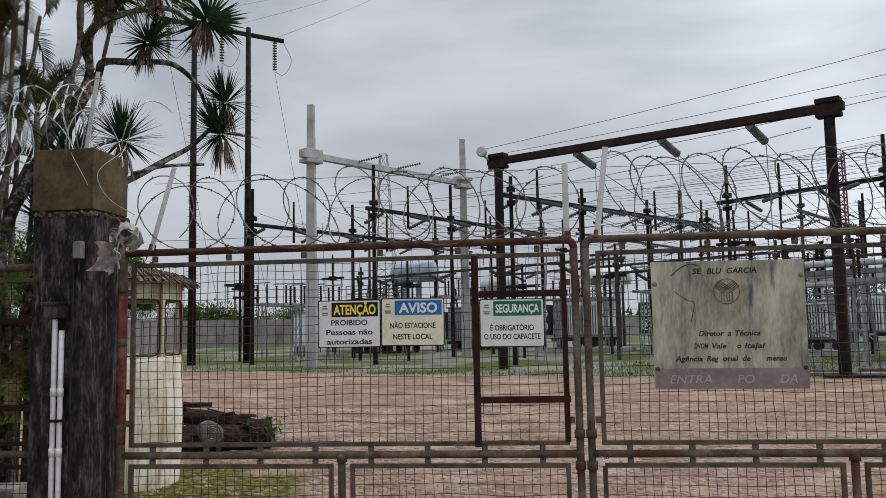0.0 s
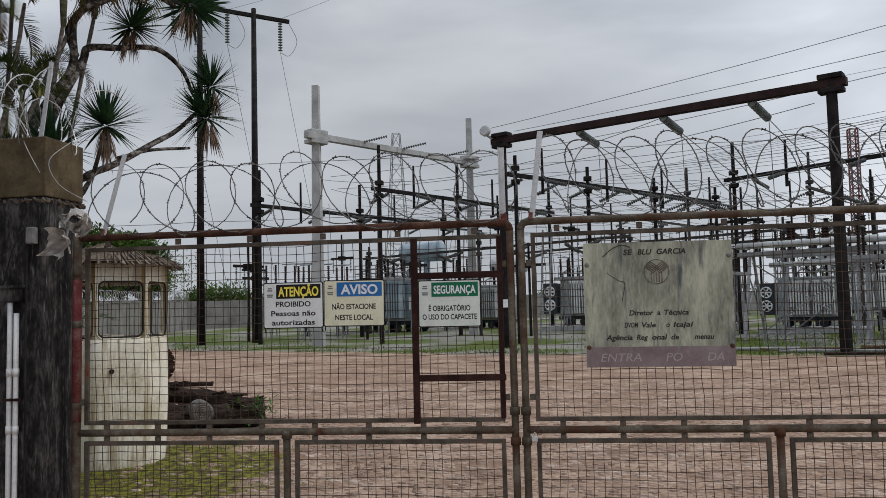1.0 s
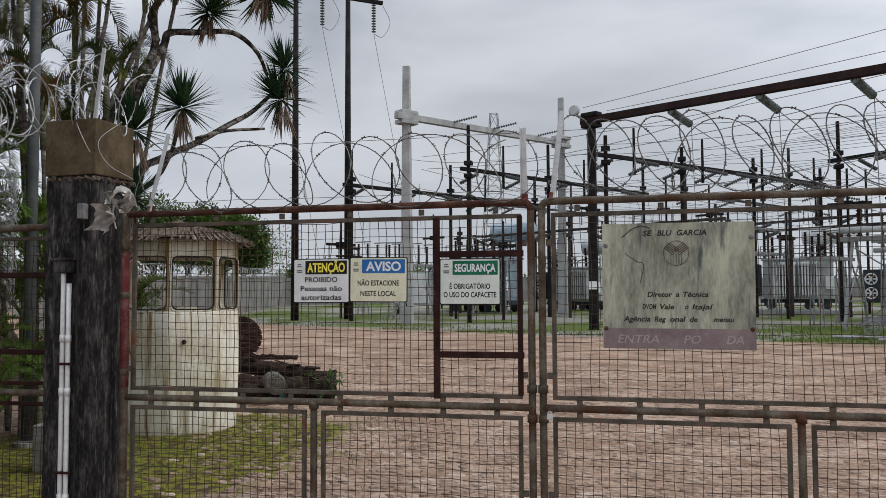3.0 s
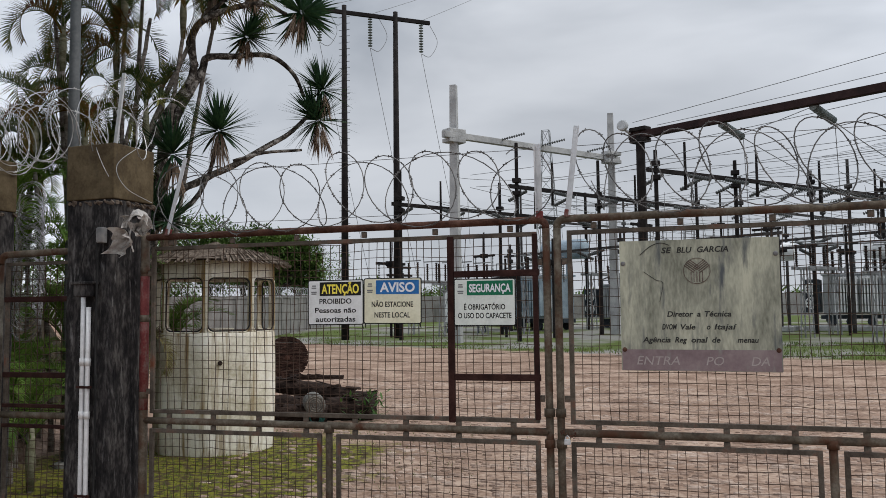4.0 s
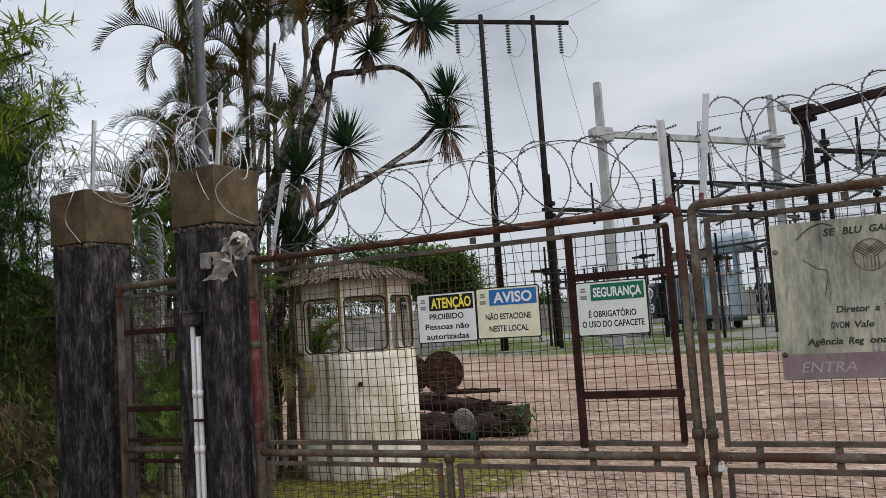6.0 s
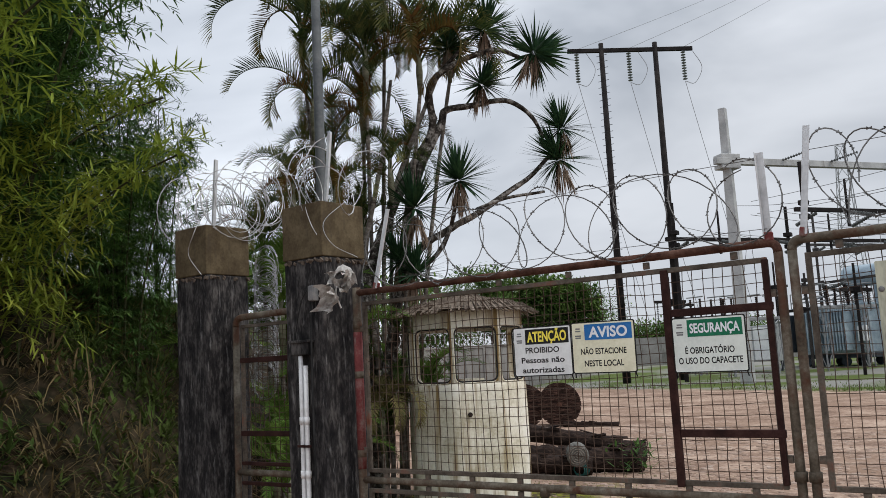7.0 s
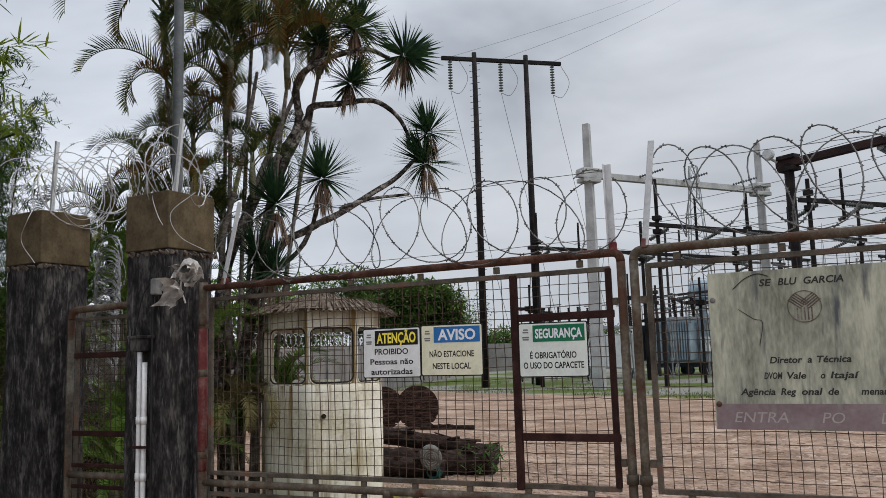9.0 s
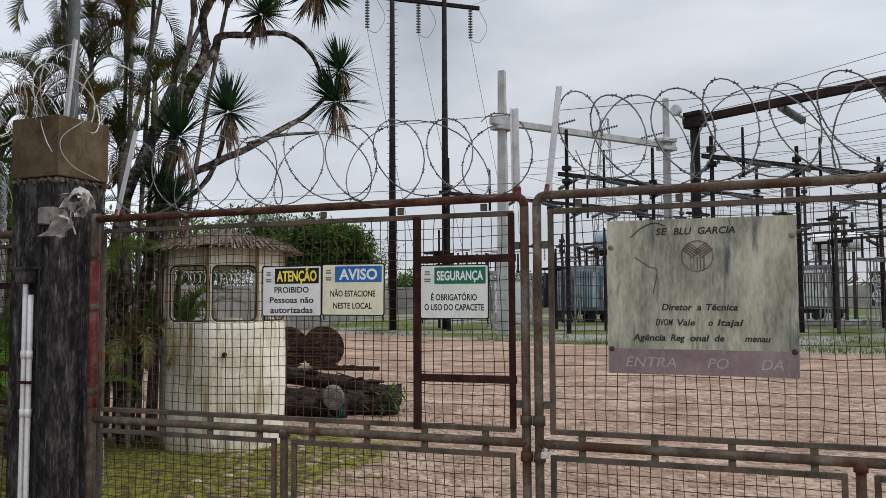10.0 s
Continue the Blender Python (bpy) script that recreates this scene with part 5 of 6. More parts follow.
# ---- bamboo on the bank ----
def plume(height, lean, branches, leaves, ll, seed):
    rnd = random.Random(seed)
    bm = bmesh.new()
    k = 16
    path = [Vector((lean * (i / k) ** 2.2, 0, height * (i / k) * (1 - 0.12 * (i / k) ** 3))) for i in range(k + 1)]
    for b in range(branches):
        f = 0.05 + 0.95 * rnd.random() ** 0.9
        i = min(k - 1, int(f * k))
        p = path[i].lerp(path[i + 1], f * k - i)
        a = rnd.uniform(0, 2 * math.pi)
        L = rnd.uniform(0.4, 1.1) * (1.15 - 0.5 * f)
        d = Vector((math.cos(a), math.sin(a), rnd.uniform(-0.1, 0.7))).normalized()
        for j in range(leaves):
            g = (j + 1) / leaves
            q = p + d * L * g + Vector((0, 0, -0.35 * L * g * g))
            v = (d * 0.7 + Vector((rnd.uniform(-1, 1), rnd.uniform(-1, 1), rnd.uniform(-1.0, 0.25)))).normalized()
            blade(bm, q, q + v * ll * rnd.uniform(0.7, 1.25), 0.033, n=2)
    return bm, path


PLU = []
for s, (h, le) in enumerate(((6.6, 1.3), (5.4, 1.8), (7.4, 0.9))):
    bm, path = plume(h, le, 125, 15, 0.18, s)
    cu = bmesh.new()
    sweep(cu, path, [0.03 * (1 - 0.8 * i / 16) for i in range(17)], 6)
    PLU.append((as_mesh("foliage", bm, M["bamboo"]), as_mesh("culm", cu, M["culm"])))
bm, path = plume(2.4, 1.9, 95, 15, 0.23, 31)
YNG = as_mesh("foliage", bm, M["bamboo_lit"])
cu = bmesh.new()
sweep(cu, path, [0.012] * 17, 5)
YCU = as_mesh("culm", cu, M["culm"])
rnd = random.Random(77)
for i in range(54):
    if i < 31:
        x, y = rnd.uniform(-10.6, -7.1), rnd.uniform(3.2, 7.4)
    else:
        x, y = rnd.uniform(-13.5, -9.2), rnd.uniform(4.0, 12.0)
    y = min(y, 1.1 + (1 - x) / 1.8 - 0.4 * rnd.random())
    t = thing("bamboo", pose(x, y, bank(x, y) - 0.05, 0, 0, rnd.uniform(0, 360)), "leafy green bamboo growing on the bank", "bamboo", "bamboo thicket")
    fo, cul = PLU[i % 3]
    s = rnd.uniform(0.75, 1.1)
    share("foliage", fo, t, Matrix.Diagonal((s, s, s, 1)))
    share("culm", cul, t, Matrix.Diagonal((s, s, s, 1)))
for i in range(14):
    x, y = rnd.uniform(-10.9, -9.25), rnd.uniform(7.4, 8.9)
    t = thing("bamboo", pose(x, y, bank(x, y) - 0.05, 0, 0, rnd.uniform(-70, 70)), "leafy green bamboo growing on the bank", "bamboo", "bamboo thicket")
    fo, cul = PLU[i % 3]
    s = rnd.uniform(0.38, 0.6)
    share("foliage", fo, t, Matrix.Diagonal((s, s, s, 1)))
    share("culm", cul, t, Matrix.Diagonal((s, s, s, 1)))
for i in range(30):
    x, y = rnd.uniform(-10.0, -7.4), rnd.uniform(3.6, 8.8)
    y = min(y, 1.1 + (1 - x) / 1.5 - 0.5 * rnd.random())
    t = thing("bamboo_shoot", pose(x, y, bank(x, y) - 0.05, 0, 0, rnd.uniform(0, 360)), "short leafy bamboo filling the thicket's foot", "bamboo", "bamboo thicket")
    s = rnd.uniform(0.3, 0.5)
    share("foliage", PLU[i % 3][0], t, Matrix.Diagonal((s * 1.5, s * 1.5, s, 1)))
    share("culm", PLU[i % 3][1], t, Matrix.Diagonal((s * 1.5, s * 1.5, s, 1)))
for i in range(12):
    y = rnd.uniform(5.9, 9.2)
    x = -5.95 - 0.95 * (y - 5.5) - rnd.uniform(0.1, 1.3)
    t = thing("bamboo_shoot", pose(x, y, bank(x, y) - 0.05, 0, 0, rnd.uniform(0, 360)), "short leafy bamboo filling the thicket's foot", "bamboo", "bamboo thicket")
    s = rnd.uniform(0.32, 0.55)
    share("foliage", PLU[i % 3][0], t, Matrix.Diagonal((s, s, s, 1)))
    share("culm", PLU[i % 3][1], t, Matrix.Diagonal((s, s, s, 1)))
for i, (x, y, z, rz, s) in enumerate(((-6.9, 4.6, 1.0, -20, 0.9), (-7.2, 4.2, 1.4, 10, 1.0), (-6.7, 5.1, 0.8, 30, 0.8), (-7.0, 4.0, 1.8, -5, 0.9), (-7.3, 5.0, 1.2, 50, 0.9))):
    t = thing("young_bamboo", pose(x, y, bank(x, y) - 0.05, 0, 0, rz), "young yellow-green bamboo leaning out of the thicket", "bamboo", "bamboo thicket")
    share("foliage", YNG, t, pose(0, 0, z * 0.4) @ Matrix.Diagonal((s, s, s, 1)))
    share("culm", YCU, t, pose(0, 0, 0) @ Matrix.Diagonal((s, s, s * 1.15, 1)))

bm = bmesh.new()
bm2 = bmesh.new()
rnd = random.Random(5)
for i in range(760):
    x, y = rnd.uniform(-10.5, -5.3), rnd.uniform(2.6, 9.5)
    z = bank(x, y)
    if z < 0.05:
        continue
    dry = noise.noise((x * 0.9, y * 0.9, 3.0)) > -0.08
    R0 = rnd.uniform(0.5, 1.2)
    lean = Vector((rnd.uniform(0, 0.9), rnd.uniform(-0.9, 0.3), 0))
    for k in range(22):
        a = rnd.uniform(0, 6.28)
        L = R0 * rnd.uniform(0.25, 0.75)
        c = Vector((x + 0.12 * math.cos(a), y + 0.12 * math.sin(a), 0))
        c.z = bank(c.x, c.y) - 0.02
        v = (Vector((math.cos(a) * 0.7, math.sin(a) * 0.7, rnd.uniform(0.3, 1.3))) + lean * 0.6).normalized()
        blade(bm if dry else bm2, c, c + v * L, rnd.uniform(0.01, 0.024), sag=L * rnd.uniform(0.2, 0.9), n=3)
for i in range(900):
    x, y = rnd.uniform(-9.5, -5.4), rnd.uniform(2.8, 8.5)
    z = bank(x, y)
    if z < 0.05:
        continue
    for k in range(5):
        c = Vector((x, y, z + rnd.uniform(0, 0.15)))
        v = Vector((rnd.uniform(-1, 1), rnd.uniform(-1, 1), rnd.uniform(0.1, 1))).normalized()
        blade(bm2, c, c + v * rnd.uniform(0.08, 0.16), 0.05, n=2)
tagged(part("bank_grass", bm, M["dry_grass"]), "dry brown grass and litter on the bank", "grass", kind="stuff")
tagged(part("bank_weeds", bm2, M["weed"]), "green weeds between the dry bank grass", "weeds", kind="stuff")
bm = bmesh.new()
for i in range(5000):
    if i < 2600:
        x, y = rnd.gauss(-5.0, 1.3), rnd.gauss(9.3, 2.0)
        if bank(x, y) > 0.02 or y < 6.0:
            continue
        L = rnd.uniform(0.02, 0.06)
    else:
        x = rnd.uniform(-28, 14)
        y = (29.2 - 0.32 * x) / 0.95 + abs(rnd.gauss(0, 1.5)) + (9 * rnd.random() if noise.noise((x * 0.3, 7.0, 0)) > 0.1 else 0)
        L = rnd.uniform(0.05, 0.17)
    a = rnd.uniform(0, 6.28)
    for k in range(3):
        v = Vector((math.cos(a + k * 2) * 0.5, math.sin(a + k * 2) * 0.5, 1)).normalized()
        g = rise(x, y)
        blade(bm, (x, y, g), Vector((x, y, g)) + v * L, 0.012 if i < 2600 else 0.04, n=1)
tagged(part("grass", bm, M["grass"]), "short green grass tufts by the booth and yard edge", "grass", kind="stuff")
bm = bmesh.new()
for i in range(90):
    c = Vector((-4.75 + rnd.gauss(0, 0.14), 13.9 + rnd.gauss(0, 0.2), rnd.uniform(0.0, 0.45)))
    v = Vector((rnd.uniform(-1, 1), rnd.uniform(-1, 1), rnd.uniform(0, 1))).normalized()
    blade(bm, c, c + v * 0.16, 0.05, n=2)
tagged(part("weed_clump", bm, M["bamboo"]), "leafy weed growing at the end of the log", "weed", kind="stuff")


# flat broken stones trodden into the yard
rnd = random.Random(91)
bm = bmesh.new()
for i in range(6500):
    f = rnd.random() ** 1.4
    y = 6.6 + 15.0 * f
    x = rnd.uniform(-3.6 - 0.35 * (y - 6), 3.2 + 0.35 * (y - 6))
    if x < -3.3 and y < 12.0 and rnd.random() < 0.8:
        continue
    r = rnd.uniform(0.02, 0.055) * (1 + 0.6 * f)
    k = rnd.choice((5, 6, 7))
    a0 = rnd.uniform(0, 6.28)
    rim = []
    for q in range(k):
        a = a0 + 2 * math.pi * q / k
        rr = r * rnd.uniform(0.75, 1.15)
        rim.append((x + 1.5 * rr * math.cos(a), y + rr * math.sin(a)))
    hgt = rnd.uniform(0.006, 0.018)
    low = [bm.verts.new((px, py, rise(px, py) - 0.004)) for px, py in rim]
    top = [bm.verts.new((x + (px - x) * 0.72, y + (py - y) * 0.72, rise(px, py) + hgt)) for px, py in rim]
    bm.faces.new(top)
    for q in range(k):
        bm.faces.new((low[q], low[(q + 1) % k], top[(q + 1) % k], top[q]))
tagged(part("yard_stones", bm, M["yard_stone"]), "flat pinkish stones trodden into the packed earth", "stones", kind="stuff")


# ---- perimeter wall ----
pw = thing("perimeter_wall", Matrix.Identity(4), "grey block perimeter wall topped with coiled razor wire", "wall", kind="structure")
P0, P1 = Vector((-17.0, 20.0, 0)), Vector((-27.0, 62.0, 0))
wd = (P1 - P0).normalized()
wq = Matrix((wd, Vector((-wd.y, wd.x, 0)), Vector((0, 0, 1)))).transposed()
bm = bmesh.new()
nseg = 20
for i in range(nseg):
    c = P0.lerp(P1, (i + 0.5) / nseg)
    k = P0.lerp(P1, i / nseg)
    step = (P1 - P0).length / nseg
    box(bm, c + Vector((0, 0, 0.95 + rise(c.x, c.y))), (step - 0.02, 0.18, 2.3), wq)
    box(bm, k + Vector((0, 0, 1.0 + rise(k.x, k.y))), (0.25, 0.28, 2.45), wq)
    box(bm, c + Vector((0, 0, 2.15 + rise(c.x, c.y))), (step - 0.03, 0.26, 0.1), wq)
part("masonry", bm, M["wall"], pw)
lift0, lift1 = rise(P0.x, P0.y), rise(P1.x, P1.y)
cd = (P1 - P0 + Vector((0, 0, lift1 - lift0))).normalized()
cb = coil(0, (P1 - P0).length, 0.28, 0.5, P0 + Vector((0, 0, 2.46 + lift0)), 1, 61, tube=0.011, barb=9, axis=cd)
part("coil", cb, M["razor"], pw)
bm = bmesh.new()
for i in range(26):
    c = P1.lerp(Vector((40, 112, 0)), (i + 0.5) / 26)
    box(bm, c + Vector((0, 0, 0.9 + rise(c.x, c.y))), (3.2, 0.18, 2.4), Matrix.Rotation(math.atan2(50, 67), 3, "Z"))
part("far_masonry", bm, M["wall"], pw)


# ---- substation ----
YS = 0.87


def yard(x, y):
    return 0.3 + (x - 0.3) * YS, 0.7 + (y - 0.7) * YS


def level(z):
    return 1.8 + (z - 1.8) * YS if z > 0 else 0.0


def foot(x, y):
    """A yard place with the ground's height under it."""
    a, b = yard(x, y)
    return a, b, rise(a, b) - 0.02


def yp(p):
    return Vector((*yard(p[0], p[1]), level(p[2])))


def disc_string(n, r, gap):
    bm = bmesh.new()
    pr = []
    for i in range(n):
        z = -i * gap
        pr += [(0.025, z), (r, z - gap * 0.35), (r * 0.9, z - gap * 0.55), (0.025, z - gap * 0.6)]
    lathe(bm, pr, None, 10)
    return bm


def post_ins(h, r):
    bm = bmesh.new()
    n = max(4, int(h / 0.11))
    pr = []
    for i in range(n):
        z = h * i / n
        pr += [(r * 0.6, z), (r, z + h / n * 0.4), (r * 0.6, z + h / n * 0.6)]
    lathe(bm, pr, None, 8)
    return bm


STR = as_mesh("insulator_string", disc_string(10, 0.095, 0.13), M["insul"])
STRB = as_mesh("insulator_string", disc_string(11, 0.14, 0.15), M["insul_pale"])
POST = as_mesh("post_insulator", post_ins(1.2, 0.09), M["insul_brown"])
BUSH = as_mesh("bushing", post_ins(1.5, 0.125), M["insul_brown"])


def beam_between(bm, a, b, w, h):
    a, b = Vector(a), Vector(b)
    d = b - a
    q = Matrix((d.normalized(), Vector((0, 0, 1)).cross(d).normalized(), d.normalized().cross(Vector((0, 0, 1)).cross(d).normalized()))).transposed()
    box(bm, (a + b) / 2, (d.length, w, h), q, min(w, h) * 0.06)


def gantry(cols, zb, top, label, material, cw=0.18, bw=0.18, strings=6, over=0.5, posts=True):
    """Square posts under a pair of clasping beams with strings of insulators along them."""
    cols = [yard(*c) for c in cols]
    zb, top, cw, bw = level(zb), level(top), cw * YS, bw * YS
    o = Vector((*cols[0], 0))
    t = thing("gantry", Matrix.Translation(o), label, "gantry", "switchyard gantries")
    for c in cols:
        p = Vector((*c, 0)) - o
        bm = bmesh.new()
        sweep(bm, [p, p + Vector((0, 0, top))], [cw * 0.72, cw * 0.52], 8)
        part("column", bm, material, t)
        for dz in (-0.3, 0.3):
            bm = bmesh.new()
            box(bm, p + Vector((0, 0, zb + dz)), (cw * 2.4, cw * 2.4, 0.2), bevel=0.02)
            part("collar", bm, material, t)
    a, b = Vector((*cols[0], 0)) - o, Vector((*cols[-1], 0)) - o
    d = (b - a).normalized()
    bm = bmesh.new()
    beam_between(bm, a - d * over + Vector((0, 0, zb)), b + d * over + Vector((0, 0, zb)), bw, bw * 1.15)
    part("beam", bm, material, t)
    s = Vector((-d.y, d.x, 0))
    for i in range(strings):
        f = (i + 0.5) / strings
        p = a.lerp(b, f) + Vector((0, 0, zb - 0.1))
        sg = -1 if i % 2 else 1
        share("insulator_string", STR, t, Matrix.Translation(p + s * sg * 0.15) @ (s * -sg + Vector((0, 0, 0.28))).to_track_quat("Z", "Y").to_matrix().to_4x4())
        if posts and i % 4 == 1:
            bm = bmesh.new()
            sweep(bm, [p + Vector((0, 0, -0.6)), p + Vector((0, 0, 1.5))], [0.075, 0.055], 6)
            part("finial_post", bm, material, t)
    return t


def line(a, b, sag, r=0.016, label="thin grey overhead conductor above the switchyard"):
    a, b = yp(a), yp(b)
    bm = bmesh.new()
    sweep(bm, [a.lerp(b, i / 14) - a - Vector((0, 0, 4 * sag * (i / 14) * (1 - i / 14))) for i in range(15)], r, 4)
    ob = part("overhead_line", bm, M["line"])
    ob.matrix_basis = Matrix.Translation(a)
    return tagged(ob, label, "power line", "overhead lines")


def raw_line(a, b, sag, r=0.016):
    u = [Vector(((v[0] - 0.3) / YS + 0.3, (v[1] - 0.7) / YS + 0.7, (v[2] - 1.8) / YS + 1.8)) for v in (a, b)]
    return line(*u, sag, r)


# pale concrete frame
cf = thing("concrete_portal", pose(-10.23, 38.0, 0), "pale precast concrete portal with clasped beam", "gantry")
CA, CB = Vector((0, 0, 0)), Vector((6.3, 8.3, 0))
for c, top in ((CA, 12.34), (CB, 12.34)):
    bm = bmesh.new()
    sweep(bm, [c, c + Vector((0, 0, top))], [0.36, 0.21], 4)
    part("column", bm, M["concrete"], cf, "tapered square column")
    bm = bmesh.new()
    for z in (9.72, 10.16):
        box(bm, c + Vector((0, 0, z)), (0.95, 0.6, 0.2), Matrix.Rotation(radians(53), 3, "Z"), 0.03)
    part("collar", bm, M["concrete"], cf)
bm = bmesh.new()
beam_between(bm, CA + Vector((-0.3, -0.7, 9.94)), CB + Vector((0.3, 0.7, 9.94)), 0.28, 0.29)
part("beam", bm, M["concrete"], cf)
for f in (0.25, 0.5, 0.8):
    share("insulator_string", STR, cf, Matrix.Translation(CA.lerp(CB, f) + Vector((0.2, 0, 10.05))) @ Vector((-1, 0.3, -0.12)).to_track_quat("Z", "Y").to_matrix().to_4x4() @ Matrix.Diagonal((0.7, 0.7, 1, 1)))

# dark red-brown portal
PA, PB = Vector((-1.61, 35.0, 0)), Vector((9.25, 28.4, 0))
po = thing("portal", Matrix.Translation(PA), "tall dark red-brown portal frame with one long beam", "gantry")
for c, in ((PA,), (PB,)):
    p = c - PA
    bm = bmesh.new()
    sweep(bm, [p, p + Vector((0, 0, 8.75))], [0.2, 0.175], 8)
    part("column", bm, M["gantry"], po)
    bm = bmesh.new()
    for z in (8.55, 9.0):
        box(bm, p + Vector((0, 0, z)), (0.76, 0.44, 0.17), Matrix.Rotation(radians(-31), 3, "Z"), 0.03)
    part("collar", bm, M["gantry"], po)
bm = bmesh.new()
beam_between(bm, Vector((-0.4, 0.25, 8.78)), PB - PA + Vector((0.4, -0.25, 8.78)), 0.29, 0.28)
part("beam", bm, M["gantry_red"], po, "long red-brown beam")
bm = bmesh.new()
lathe(bm, [(0.2, 0), (0.36, 0.06), (0.38, 0.3), (0.3, 0.36)], pose(-0.6, -0.3, 9.1, 80, 0, -20) @ Matrix.Diagonal((0.6, 0.6, 0.6, 1)), 16)
sweep(bm, [(-0.7, -0.1, 9.1), (-0.4, 0.1, 8.9)], 0.06, 6)
part("floodlight", bm, M["tank_grey"], po, "round grey floodlight")
for f in (0.28, 0.55, 0.80):
    p = (PB - PA) * f + Vector((0, 0, 8.62))
    dirv = Vector((0.6, 0.75, -0.3)).normalized()
    share("insulator_string", STRB, po, Matrix.Translation(p) @ (-dirv).to_track_quat("Z", "Y").to_matrix().to_4x4() @ Matrix.Diagonal((1.1, 1.1, 0.8, 1)), "long grey-green insulator string")
    raw_line(PA + p + dirv * 1.35, PA + p + Vector((11, 17, -2.5)), 0.5)
    raw_line(PA + p + dirv * 1.35, PA + p + dirv * 1.35 + Vector((0.2, 0.3, -6.0)), 0.0)

GL = "dark tarred switchyard gantry with insulator strings"
gantry([(-8.8, 45.2), (-5.3, 52.3), (0.3, 59.3)], 8.5, 10.9, GL, M["gantry"], strings=9)
gantry([(-15.8, 46.1), (-11.6, 53.0), (-7.1, 59.7)], 8.0, 10.0, GL, M["gantry"], strings=8)
gantry([(-1.4, 43.0), (2.4, 47.5), (6.6, 52.6), (11.2, 58.0)], 8.6, 9.6, GL, M["gantry"], strings=14)
gantry([(10.2, 47.6), (15.9, 41.2), (23.0, 34.0)], 8.6, 10.6, GL, M["gantry"], strings=9)
# rear rows use the timber colour paled for distance
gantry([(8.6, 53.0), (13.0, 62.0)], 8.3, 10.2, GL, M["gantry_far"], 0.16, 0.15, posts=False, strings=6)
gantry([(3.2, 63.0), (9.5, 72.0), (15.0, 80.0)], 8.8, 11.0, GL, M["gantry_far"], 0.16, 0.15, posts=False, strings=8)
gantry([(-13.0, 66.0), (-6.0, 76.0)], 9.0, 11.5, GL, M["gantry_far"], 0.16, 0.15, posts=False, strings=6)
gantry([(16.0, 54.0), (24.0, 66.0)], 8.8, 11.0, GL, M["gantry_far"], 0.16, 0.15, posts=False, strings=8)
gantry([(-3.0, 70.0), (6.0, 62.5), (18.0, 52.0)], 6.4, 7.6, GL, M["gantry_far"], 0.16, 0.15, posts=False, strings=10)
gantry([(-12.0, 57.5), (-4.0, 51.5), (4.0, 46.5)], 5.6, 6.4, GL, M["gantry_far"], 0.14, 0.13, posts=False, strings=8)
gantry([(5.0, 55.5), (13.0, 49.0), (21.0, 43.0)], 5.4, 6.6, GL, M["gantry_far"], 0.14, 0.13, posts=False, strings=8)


def lattice(h, w, material, label, p, bays=8, tag="steel_support", cat="support", taper=1.0, r=0.035):
    t = thing(tag, pose(*p), label, cat, "equipment supports" if cat == "support" else "")
    bm = bmesh.new()
    cs = [(-1, -1), (1, -1), (1, 1), (-1, 1)]

    def corner(k, z):
        s = w / 2 * (1 - (1 - taper) * z / h)
        return Vector((cs[k % 4][0] * s, cs[k % 4][1] * s, z))
    for k in range(4):
        sweep(bm, [corner(k, 0), corner(k, h)], r, 4)
    for b in range(bays):
        z0, z1 = h * b / bays, h * (b + 1) / bays
        for k in range(4):
            sweep(bm, [corner(k, z0), corner(k + 1, z1)], r * 0.6, 3)
            sweep(bm, [corner(k, z1), corner(k + 1, z1)], r * 0.6, 3)
    part("lattice", bm, material, t)
    return t


def switch_stand(x, y, rz, h, label):
    """A pair of lattice legs with a cross frame, three post insulators and blades."""
    t = thing("disconnector", pose(*foot(x, y), 0, 0, rz) @ Matrix.Diagonal((YS, YS, YS, 1)), label, "switch", "disconnect switches")
    for sx in (-1.6, 1.6):
        bm = bmesh.new()
        for dx, dy in ((-0.15, -0.15), (0.15, -0.15), (0.15, 0.15), (-0.15, 0.15)):
            sweep(bm, [(sx + dx * 1.6, dy * 1.6, 0), (sx + dx, dy, h)], 0.04, 4)
        for i in range(4):
            sweep(bm, [(sx - 0.2, -0.2, h * i / 4), (sx + 0.17, -0.17, h * (i + 1) / 4)], 0.025, 3)
            sweep(bm, [(sx - 0.2, 0.2, h * (i + 1) / 4), (sx + 0.17, 0.17, h * i / 4)], 0.025, 3)
        part("leg", bm, M["steel_pale"], t)
    bm = bmesh.new()
    for y0 in (-0.45, 0.45):
        box(bm, (0, y0, h), (4.2, 0.12, 0.16), bevel=0.01)
    box(bm, (-1.6, 0, h), (0.1, 1.0, 0.12))
    box(bm, (1.6, 0, h), (0.1, 1.0, 0.12))
    part("cross_frame", bm, M["steel_pale"], t)
    for sx in (-1.6, 0, 1.6):
        for y0 in (-0.45, 0.45):
            share("post_insulator", POST, t, pose(sx, y0, h + 0.08))
        bm = bmesh.new()
        sweep(bm, [(sx, -0.75, h + 1.34), (sx, 0.75, h + 1.36)], 0.04, 6)
        part("switch_blade", bm, M["steel_pale"], t)
    return t


